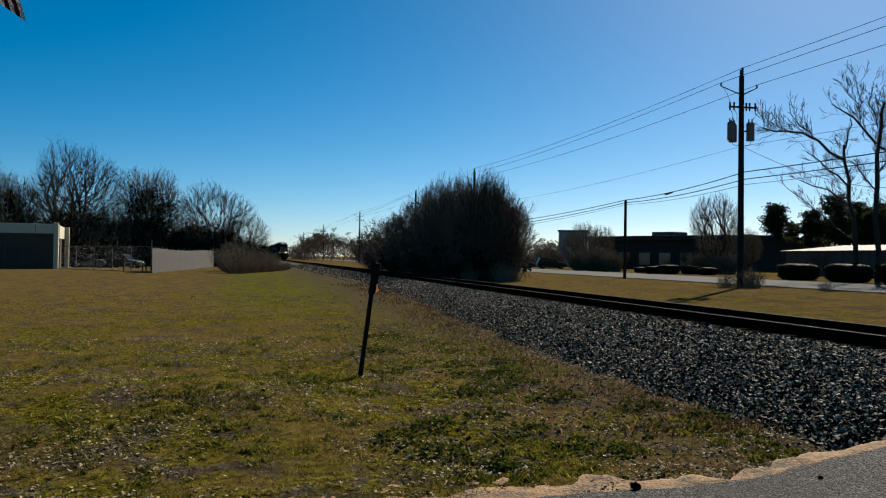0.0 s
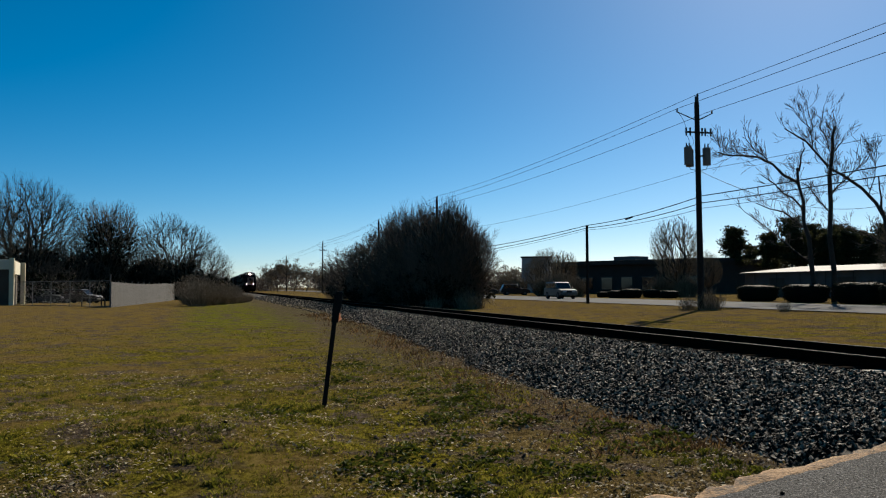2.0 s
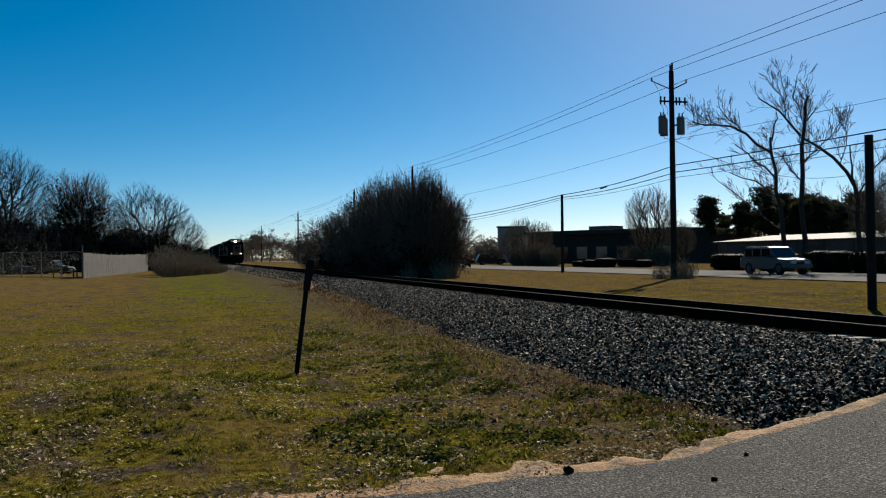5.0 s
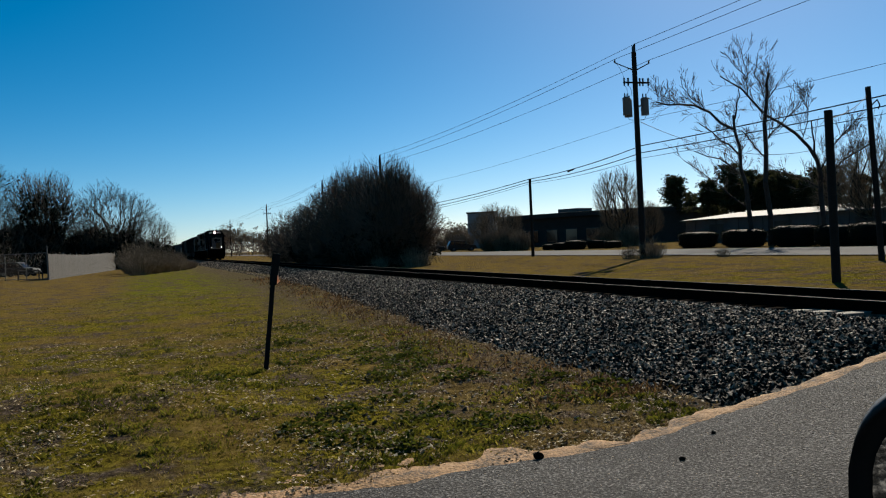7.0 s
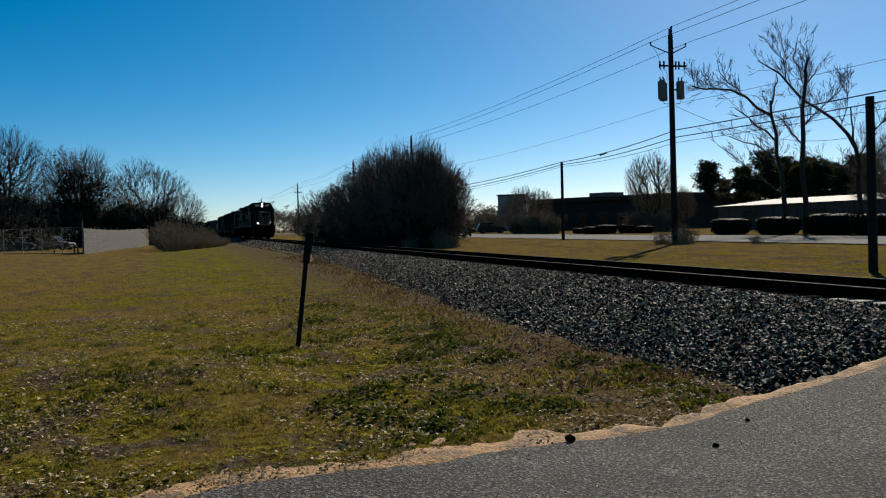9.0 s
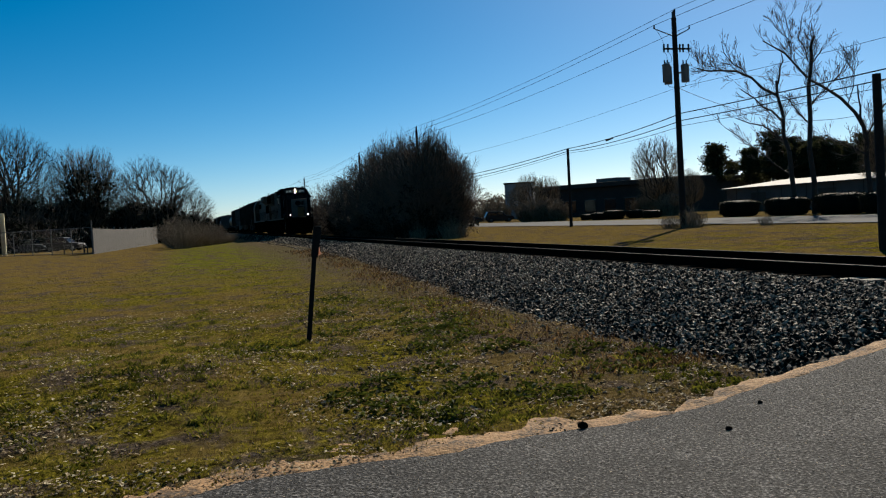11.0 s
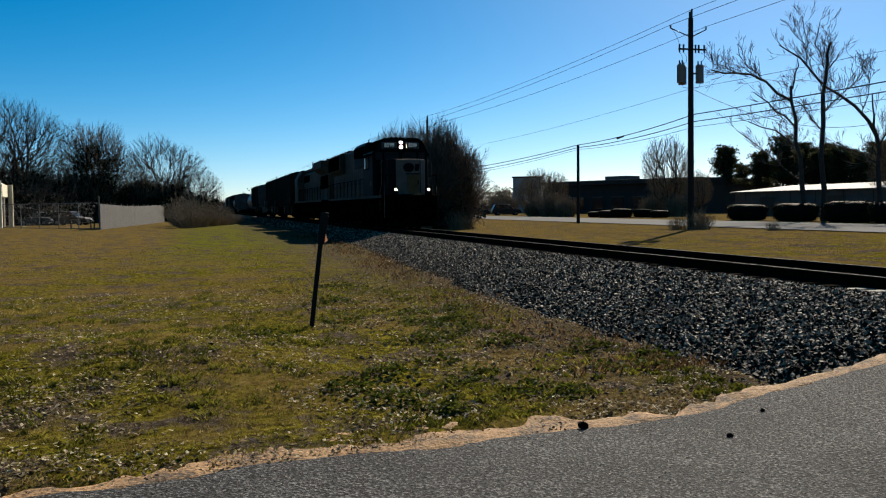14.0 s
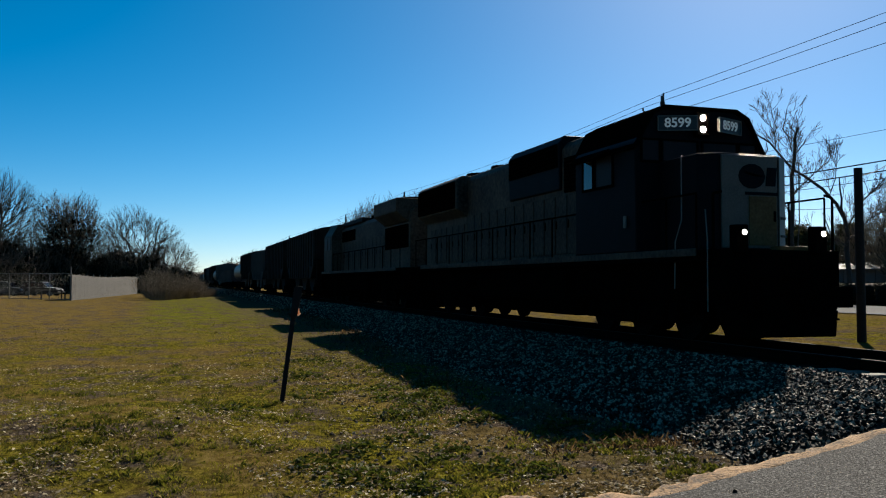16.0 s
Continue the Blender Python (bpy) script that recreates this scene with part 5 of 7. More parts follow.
def tank_car(length=15.0):
    car = thing("tank_car", pose(TRACK_X, 100, RAIL_Z), "black rounded tank car with a low dome", "freight car", "freight cars of the train")
    freight_underframe(car, length)
    bm = bmesh.new()
    rod(bm, (0, 1.2, 2.45), (0, length - 1.2, 2.45), 1.38, 1.38, 28)
    for a, b in ((1.2, 0.75), (length - 1.2, length - 0.75)):
        rod(bm, (0, a, 2.45), (0, b, 2.45), 1.38, 0.9, 28)
    part("tank", bm, CAR_BLACK, car, soft=False)
    bm = bmesh.new()
    rod(bm, (0, length / 2, 3.7), (0, length / 2, 4.25), 0.45, 0.45, 18)
    part("dome", bm, CAR_BLACK, car)
    bm = bmesh.new()
    pipe(bm, [(-0.8, length / 2 - 1, 3.7), (-0.8, length / 2 - 1, 4.4), (-0.8, length / 2 + 1, 4.4), (-0.8, length / 2 + 1, 3.7)], 0.025)
    pipe(bm, [(0.8, length / 2 - 1, 3.7), (0.8, length / 2 - 1, 4.4), (0.8, length / 2 + 1, 4.4), (0.8, length / 2 + 1, 3.7)], 0.025)
    part("safety_rail", bm, CAR_BLACK, car)
    return car


def gondola(length=16.5, top=3.0):
    car = thing("gondola_car", pose(TRACK_X, 100, RAIL_Z), "dirty grey open gondola car with ribbed sides", "freight car", "freight cars of the train")
    freight_underframe(car, length)
    bm = bmesh.new()
    box(bm, -1.5, 1.5, 0.7, length - 0.7, 1.05, 1.2)
    part("floor_plate", bm, LOCO_BLACK, car)
    for s in (-1, 1):
        bm = bmesh.new()
        box(bm, s * 1.5 - 0.04, s * 1.5 + 0.04, 0.7, length - 0.7, 1.05, top, 0.01)
        side = part("side", bm, CAR_GREY, car)
        bm = bmesh.new()
        box(bm, s * 1.55 - 0.05, s * 1.55 + 0.05, -0.05, 0.05, 1.08, top)
        rib = part("rib", bm, CAR_GREY, side)
        for i in range(11):
            r = rib if i == 0 else new("rib", rib.data)
            r.parent = side
            r.matrix_basis = pose(0, 0.9 + i * (length - 1.8) / 10, 0)
    for yy in (0.74, length - 0.74):
        bm = bmesh.new()
        box(bm, -1.46, 1.46, yy - 0.04, yy + 0.04, 1.05, top)
        part("end_wall", bm, CAR_GREY, car)
    return car


def build_train():
    at = 0.0
    TRAIN.append((lead_locomotive(), at))
    at += 21.8
    TRAIN.append((second_locomotive(), at))
    at += 22.3
    brown = hopper_car(HOPPER_BROWN, "rusty brown ribbed covered hopper car")
    grey = hopper_car(CAR_GREY, "dirty grey ribbed covered hopper car", 15.4, 4.3)
    tank, gon = tank_car(), gondola()
    stock = {"b": (brown, 16.0), "g": (grey, 15.4), "t": (tank, 15.0), "o": (gon, 16.5)}
    used = set()
    for code in "bbgbtoogtbgbto":
        car, length = stock[code]
        if code in used:
            car = copy_thing(car, car.matrix_basis)
        used.add(code)
        TRAIN.append((car, at))
        at += length


build_train()


# ---- poles and wires ----
POLE_WOOD = material("tarred_pole_wood", (0.0054, 0.0042, 0.0033), (0.015, 0.012, 0.009), 2.0, 0.9, bump=0.5, fine=25)
GALV = material("dull_galvanised_metal", (0.06, 0.06, 0.06), (0.102, 0.102, 0.099), 3.0, 0.6, 0.3, 0.05)
CAN_GREY = material("grey_transformer_paint", (0.105, 0.0896, 0.0784), (0.154, 0.1316, 0.1148), 2.0, 0.6, bump=0.05)
CABLE = material("black_cable", (0.006, 0.006, 0.006), (0.0132, 0.0132, 0.0132), 2.0, 0.7, bump=0.0)
PORCELAIN = material("brown_insulator", (0.018, 0.012, 0.009), (0.036, 0.024, 0.018), 3.0, 0.3, bump=0.0)


def utility_pole(label, transformers=True):
    ob = thing("utility_pole", pose(0, 0, 0), label, "utility pole", "poles along the highway")
    bm = bmesh.new()
    rod(bm, (0, 0, -0.3), (0, 0, 11.75), 0.185, 0.135, 14)
    part("shaft", bm, POLE_WOOD, ob)
    bm = bmesh.new()
    box(bm, -0.09, 0.09, -0.07, 0.07, 11.7, 12.1, 0.02)
    rod(bm, (0.05, 0, 12.1), (0.08, 0, 12.25), 0.07, 0.04, 10)
    part("top_insulator", bm, PORCELAIN, ob)
    for s, l in ((-1, 1.25), (1, 0.95)):
        bm = bmesh.new()
        rod(bm, (s * 0.1, 0, 10.75), (s * l, 0, 11.15), 0.035, 0.03, 8)
        arm = part("bracket", bm, GALV, ob)
        bm = bmesh.new()
        for k in range(3):
            rod(bm, (s * l, 0, 11.15 + 0.07 * k), (s * l, 0, 11.2 + 0.07 * k), 0.06, 0.04, 10)
        part("insulator", bm, PORCELAIN, arm)
    bm = bmesh.new()
    box(bm, -0.75, 0.95, -0.05, 0.05, 10.0, 10.09, 0.01)
    arm = part("crossarm", bm, POLE_WOOD, ob)
    for x in (-0.7, -0.45, 0.3, 0.5, 0.85):
        bm = bmesh.new()
        rod(bm, (x, 0, 9.85), (x, 0, 10.3), 0.045, 0.055, 8)
        part("cutout", bm, PORCELAIN, arm)
    if transformers:
        for x, y, z in ((-0.64, -0.05, 8.2), (-0.34, 0.3, 8.14), (0.56, 0.0, 8.2)):
            bm = bmesh.new()
            rod(bm, (x, y, z), (x, y, z + 0.92), 0.22, 0.22, 18)
            rod(bm, (x, y, z + 0.92), (x, y, z + 1.0), 0.24, 0.18, 18)
            can = part("transformer", bm, CAN_GREY, ob, "grey cylindrical transformer can")
            for dx in (-0.1, 0.1):
                bm = bmesh.new()
                rod(bm, (x + dx, y, z + 0.98), (x + dx, y, z + 1.22), 0.045, 0.03, 8)
                part("bushing", bm, PORCELAIN, can)
        bm = bmesh.new()
        pipe(bm, [(0.15, 0, 8.7), (0.4, 0, 8.75)], 0.05)
        part("bracket", bm, GALV, ob)
        bm = bmesh.new()
        for x0, x1 in ((-0.7, -0.6), (-0.45, -0.3), (0.85, 0.62), (-1.25, -0.7)):
            z0, z1 = (11.2, 10.2) if x0 < -1 else (9.9, 9.3)
            pts = [(x0 + (x1 - x0) * t + 0.12 * math.sin(math.pi * t), 0, z0 + (z1 - z0) * t) for t in (0, 0.25, 0.5, 0.75, 1)]
            pipe(bm, pts, 0.012, 4)
        for x in (-0.6, 0.62):
            pipe(bm, [(x, 0, 8.2), (x * 0.8, 0, 7.95), (0, 0, 7.9)], 0.014, 4)
        part("jumper_wire", bm, CABLE, ob)
    return ob


POLE_X = 26.7
main_pole = utility_pole("dark wooden utility pole with grey transformers and crossarm")
main_pole.matrix_world = pose(POLE_X, 43.0, 0.25, 0, -0.3, 0)
plain_pole = utility_pole("dark wooden utility pole farther along the highway", False)
plain_pole.matrix_world = pose(POLE_X, 100, 0.3)
for py in (-14.0, 136.0, 204.0, 298.0, 400.0):
    copy_thing(main_pole if py == 100 else plain_pole, pose(POLE_X, py, 0.3))


def hang(name, a, b, sag, r, label, category="wire"):
    """A wire hanging between two points."""
    a, b = Vector(a), Vector(b)
    pts = [a.lerp(b, k / 24) - Vector((0, 0, 4 * sag * (k / 24) * (1 - k / 24))) for k in range(25)]
    side = (b - a).cross(Vector((0, 0, 1))).normalized()
    v = [tuple(p + side * r * c + Vector((0, 0, r * d))) for p in pts for c, d in ((1, 0), (0, 1), (-1, 0), (0, -1))]
    f = [(4 * k + i, 4 * k + (i + 1) % 4, 4 * k + 4 + (i + 1) % 4, 4 * k + 4 + i) for k in range(24) for i in range(4)]
    return tagged(raw(name, v, f, CABLE), label, category, "overhead wires")


def string_wires():
    stops = [-14.0, 43.0, 100.0, 136.0, 204.0, 298.0, 400.0]
    for y0, y1 in zip(stops, stops[1:]):
        far = min(1.0, (y1 - y0) / 57)
        for dx, z in ((0.08, 12.5), (-1.25, 11.6), (0.95, 11.6)):
            hang("power_line", (POLE_X + dx, y0, z), (POLE_X + dx, y1, z), (0.15 if y0 < 0 else 0.45) * far, 0.014, "thin overhead power line between utility poles")
        hang("neutral_line", (POLE_X, y0, 8.15), (POLE_X, y1, 8.15), 0.5 * far, 0.009, "thin neutral wire between utility poles")
        for dz, r in ((6.72, 0.026), (6.32, 0.024), (6.02, 0.012)):
            if y0 != 43.0:
                z0 = 7.5 if y0 < 0 else 6.3
                hang("telephone_cable", (POLE_X + 0.15, y0, dz + (0.75 if y0 < 0 else 0)), (POLE_X + 0.15, y1, dz), 0.45 * far, r, "black telephone cable slung below the power lines")
            else:
                top = 6.05 + (dz - 6.02) * 0.5
                hang("telephone_cable", (POLE_X + 0.15, 43.0, dz), (28.6, 62.0, top), 0.2, r, "black telephone cable slung below the power lines")
                hang("telephone_cable", (28.6, 62.0, top), (POLE_X + 0.15, y1, dz - 0.9), 0.35, r, "black telephone cable slung below the power lines")
    hang("service_wire", (POLE_X, 43.0, 8.15), (44.0, 49.0, 7.0), 0.9, 0.016, "service wire drooping from a utility pole")
    hang("service_wire", (17.04, 18.11, 4.5), (26.2, 26.0, 6.6), 0.15, 0.014, "thin guy wire between two poles")
    bm = bmesh.new()
    rod(bm, (27.45, 52.4, 6.28), (27.62, 53.6, 6.22), 0.06, 0.06, 8)
    ob = thing("cable_splice", pose(0, 0, 0), "black splice case on the telephone cable", "cable")
    part("case", bm, CABLE, ob)


string_wires()


def small_poles():
    ob = thing("telephone_pole", pose(28.6, 62.0, 0.3), "thin dark telephone pole beside the highway", "pole", "short poles")
    bm = bmesh.new()
    rod(bm, (0, 0, -0.3), (0, 0, 6.1), 0.13, 0.1, 12)
    part("shaft", bm, POLE_WOOD, ob)
    ob = thing("stub_pole", pose(17.04, 18.11, 0.2, 0, -0.6, 0), "stout dark wooden stub pole in dry weeds", "pole", "short poles")
    bm = bmesh.new()
    rod(bm, (0, 0, -0.3), (0, 0, 4.5), 0.115, 0.105, 16)
    part("shaft", bm, POLE_WOOD, ob)
    ob = thing("stub_pole", pose(26.2, 25.6, 0.25, 0, -3.0, 0), "thin leaning wooden pole with a small insulator", "pole", "short poles")
    bm = bmesh.new()
    rod(bm, (0, 0, -0.3), (0, 0, 6.6), 0.12, 0.1, 12)
    part("shaft", bm, POLE_WOOD, ob)
    bm = bmesh.new()
    pipe(bm, [(0.1, 0, 5.9), (0.4, 0, 6.1), (0.5, 0, 5.9), (0.42, 0, 5.75)], 0.025)
    part("hook", bm, PORCELAIN, ob)
    ob = thing("milepost", pose(15.0, 67.8, 0.25), "short pale concrete milepost beside the track", "post")
    bm = bmesh.new()
    prism(bm, [(-0.12, 0), (0.12, 0), (0.11, 0.75), (0.0, 0.82), (-0.11, 0.75)], "y", -0.08, 0.08, 0.015)
    part("shaft", bm, TIMBER, ob)


small_poles()

# ---- buildings ----
# Cream trim and fascia are raised and warmed to imitate sunlight on shaded sides.
PALE_METAL = material("cream_metal_trim", (0.468, 0.42, 0.276), (0.516, 0.474, 0.33), 1.5, 0.55, bump=0.05)
FASCIA = material("weathered_sunlit_fascia", (0.468, 0.426, 0.312), (0.516, 0.48, 0.372), 1.0, 0.6, bump=0.05)
DARK_WALL = material("dark_ribbed_wall", (0.045, 0.0348, 0.0252), (0.069, 0.054, 0.0396), 1.0, 0.8, bump=0.1)
BROWN_WALL = material("dark_brown_wall", (0.018, 0.0144, 0.012), (0.036, 0.0288, 0.024), 0.6, 0.85, bump=0.1)
BLOCK_WALL = material("grey_block_wall", (0.06, 0.057, 0.0528), (0.096, 0.09, 0.084), 0.7, 0.85, bump=0.1)
WHITE_ROOF = material("white_metal_roof", (0.0561, 0.05445, 0.05115), (0.0825, 0.0792, 0.07425), 0.5, 0.8, bump=0.05)
PALE_WALL = material("pale_plaster_wall", (0.204, 0.204, 0.198), (0.264, 0.264, 0.252), 0.6, 0.8, bump=0.05)
WINDOW_DARK = material("dark_window_glass", (0.006, 0.0066, 0.0072), (0.012, 0.0126, 0.0138), 1.0, 0.1, bump=0.0, spec=0.6)


def metal_shed():
    """Local x runs to the left along the front, y back."""
    ob = thing("metal_shed", pose(-16.4, 83.5, 0.25, 0, 0, 6), "low dark metal shed with pale fascia and cream corner trim", "shed")
    bm = bmesh.new()
    box(bm, -16, 0, 0, 6.5, 0, 3.15)
    wall = part("wall", bm, DARK_WALL, ob)
    bm = bmesh.new()
    box(bm, -16.1, 0.0, -0.12, 6.6, 3.15, 4.02, 0.02)
    roof = part("fascia", bm, FASCIA, ob, "pale weathered metal fascia with sunlight put into its colour")
    for x in (-9.2, -5.1, -1.6):
        bm = bmesh.new()
        box(bm, x - 0.02, x + 0.02, -0.135, -0.115, 3.15, 4.0)
        part("seam", bm, DARK_WALL, roof)
    for x in (-12.0, -8.0, -4.0):
        bm = bmesh.new()
        box(bm, x - 0.04, x + 0.04, -0.04, 0.0, 0, 3.15)
        part("rib", bm, BLOCK_WALL, wall)
    for x, y, h in ((0.1, -0.1, 4.15), (0.55, 5.6, 3.9)):
        bm = bmesh.new()
        box(bm, x - 0.2, x + 0.2, y - 0.2, y + 0.2, 0, h, 0.03)
        part("corner_post", bm, PALE_METAL, ob, "cream metal corner post")
    bm = bmesh.new()
    box(bm, 0.0, 0.35, 0.1, 5.4, 2.75, 3.85)
    part("side_fascia", bm, FASCIA, ob)


metal_shed()


def warehouse():
    """Low flat-roofed dark building across the highway."""
    x, y = bearing(22.6, 158)
    x1, y1 = bearing(32.4, 140)
    length = math.hypot(x1 - x, y1 - y)
    turn = math.degrees(math.atan2(y1 - y, x1 - x))
    ob = thing("warehouse", pose(x, y, 0.2, 0, 0, turn), "low flat-roofed dark brown commercial building", "building")
    bm = bmesh.new()
    box(bm, 0, length, 0, 22, 0, 5.0)
    wall = part("wall", bm, BROWN_WALL, ob)
    bm = bmesh.new()
    box(bm, -0.3, length + 0.3, -1.2, 22, 5.0, 5.75, 0.03)
    part("roof_edge", bm, BROWN_WALL, ob)
    for k in range(7):
        bm = bmesh.new()
        xx = 2.4 + k * 4.1
        box(bm, xx, xx + 2.2, -0.06, 0.02, 0.9 if k % 3 else 0.1, 2.9)
        w = part("window" if k % 3 else "door", bm, WINDOW_DARK, wall)
        bm = bmesh.new()
        box(bm, xx - 0.1, xx + 2.3, -0.1, -0.02, 2.9, 3.02)
        part("lintel", bm, BLOCK_WALL, w)
    bm = bmesh.new()
    box(bm, 9.5, 14.0, 5, 9, 5.75, 6.6, 0.03)
    part("rooftop_unit", bm, BLOCK_WALL, ob)
    x, y = bearing(21.0, 176)
    ob = thing("office_block", pose(x, y, 0.2, 0, 0, -25), "small pale flat-roofed building behind trees", "building")
    bm = bmesh.new()
    box(bm, -1.5, 4.2, 0, 8, 0, 7.2)
    wall = part("wall", bm, PALE_WALL, ob)
    bm = bmesh.new()
    box(bm, -1.7, 4.4, -0.2, 8.2, 7.2, 7.5)
    part("parapet", bm, BROWN_WALL, ob)
    bm = bmesh.new()
    box(bm, 0.2, 2.4, -0.05, 0.02, 3.8, 5.2)
    part("window", bm, WINDOW_DARK, wall)


warehouse()


def long_building():
    ob = thing("storage_building", pose(62, 90.3, 0.3), "long low grey building with a white metal roof", "building")
    bm = bmesh.new()
    box(bm, 0, 16, -75, 0, 0, 2.75)
    wall = part("wall", bm, BLOCK_WALL, ob)
    bm = bmesh.new()
    prism(bm, [(-0.5, 2.72), (8, 3.5), (16.5, 2.72), (16.5, 2.84), (8, 3.64), (-0.5, 2.84)], "y", -75.4, 0.4)
    roof = part("roof", bm, WHITE_ROOF, ob, "white low-pitched metal roof")
    bm = bmesh.new()
    box(bm, -0.02, 0.0, -0.03, 0.03, 0, 2.72)
    rib = part("pilaster", bm, BROWN_WALL, wall)
    for k in range(18):
        r = rib if k == 0 else new("pilaster", rib.data)
        r.parent = wall
        r.matrix_basis = pose(-0.03, -2.0 - 4.0 * k, 0)
    for k in range(6):
        bm = bmesh.new()
        y = -6 - 11 * k
        box(bm, -0.04, 0.01, y - 1.3, y + 1.3, 0.1, 2.2)
        part("door", bm, DARK_WALL, wall)


long_building()


def water_tower():
    x, y = bearing(4.75, 640)
    ob = thing("water_tower", pose(x, y, 0.2), "distant grey water tower above the trees", "water tower")
    bm = bmesh.new()
    bmesh.ops.create_uvsphere(bm, u_segments=20, v_segments=12, radius=3.4, matrix=Matrix.Translation((0, 0, 15.6)) @ Matrix.Diagonal((1, 1, 0.85, 1)))
    part("tank", bm, BLOCK_WALL, ob)
    for k in range(4):
        a = k * math.pi / 2 + 0.5
        bm = bmesh.new()
        rod(bm, (3.6 * math.cos(a), 3.6 * math.sin(a), 0), (2.6 * math.cos(a), 2.6 * math.sin(a), 14.5), 0.25, 0.2, 8)
        part("leg", bm, BLOCK_WALL, ob)


water_tower()

# ---- fences and yard ----
SLAT = material("grey_fence_slats", (0.02297, 0.02099, 0.01861), (0.03762, 0.03485, 0.03089), 1.2, 0.8, bump=0.1, per_object=0.3)


def slat_fence():
    x0, y0, x1, y1 = -6.84, 70.4, -3.45, 108.0
    length = math.hypot(x1 - x0, y1 - y0)
    ob = thing("slat_fence", pose(x0, y0, 0.18, 0, 0, math.degrees(math.atan2(y1 - y0, x1 - x0))), "grey slatted privacy fence at the edge of the yard", "fence")
    for k in range(13):
        bm = bmesh.new()
        rod(bm, (k * length / 12, 0.06, -0.1), (k * length / 12, 0.06, 2.1 + (0.5 if k == 0 else 0)), 0.05, 0.05, 8)
        part("post", bm, GALV, ob)
    bm = bmesh.new()
    box(bm, -0.075, 0.075, -0.015, 0.015, 0.0, 2.02)
    first = part("slat", bm, SLAT, ob)
    n = int(length / 0.17)
    rng = random.Random(6)
    for k in range(n):
        s = first if k == 0 else new("slat", first.data)
        s.parent = ob
        s.matrix_basis = pose((k + 0.5) * length / n, 0, -0.12 * math.sin(math.pi * min(1, k / n * 1.3)) + rng.uniform(-0.015, 0.015))
    for z in (0.35, 1.8):
        bm = bmesh.new()
        rod(bm, (0, 0.05, z), (length, 0.05, z), 0.025, 0.025, 6)
        part("rail", bm, GALV, ob)


slat_fence()


def wire_fence():
    ob = thing("wire_fence", pose(-6.9, 70.6, 0.18, 0, 0, 131), "chain-link yard fence with thin steel posts", "fence")
    for k in range(6):
        bm = bmesh.new()
        rod(bm, (k * 2.6, 0, -0.1), (k * 2.6, 0, 2.15), 0.035, 0.035, 8)
        part("post", bm, GALV, ob)
    for z in (2.1, 0.15):
        bm = bmesh.new()
        rod(bm, (0, 0, z), (13.0, 0, z), 0.025, 0.025, 6)
        part("rail", bm, GALV, ob)
    segs = []
    k = -2.0
    while k < 13.0:
        for s in (1, -1):
            a, b = (k, 0.15), (k + 1.95, 2.1)
            if s < 0:
                a, b = (k, 2.1), (k + 1.95, 0.15)
            x0, x1 = max(a[0], 0), min(b[0], 13.0)
            if x1 > x0:
                z = [a[1] + (b[1] - a[1]) * (x - a[0]) / 1.95 for x in (x0, x1)]
                segs.append((x0, 0, z[0], x1, 0, z[1], 0.002, 0.002))
        k += 0.16
    v, f = tubes(segs, 3)
    raw("mesh_wire", v, f, GALV, ob, kind="stuff")
    gate = thing("pipe_frame", pose(-8.5, 74.0, 0.17, 0, 0, 12), "low black pipe frame standing in the grass", "frame")
    for x in (-0.85, 0.6, 0.85):
        bm = bmesh.new()
        rod(bm, (x, 0, 0), (x, 0, 0.82 if x < 0.8 else 0.55), 0.05, 0.05, 8)
        part("leg", bm, CABLE, gate)
    bm = bmesh.new()
    pipe(bm, [(-0.9, 0, 0.8), (0.3, 0, 0.82), (0.62, 0, 0.78), (0.9, 0, 0.5)], 0.055)
    part("top_bar", bm, CABLE, gate)
    bm = bmesh.new()
    box(bm, -0.15, 0.2, -0.1, 0.1, 0.82, 1.0, 0.03)
    part("valve", bm, CABLE, gate)


wire_fence()


# ---- marker post ----
ORANGE = material("faded_orange_reflector", (0.468, 0.18, 0.078), (0.54, 0.432, 0.348), 18.0, 0.4, bump=0.0, thin=0.7)
POST_PAINT = material("black_post_paint", (0.0018, 0.0018, 0.0018), (0.0048, 0.0045, 0.0042), 6.0, 0.9, bump=0.1)


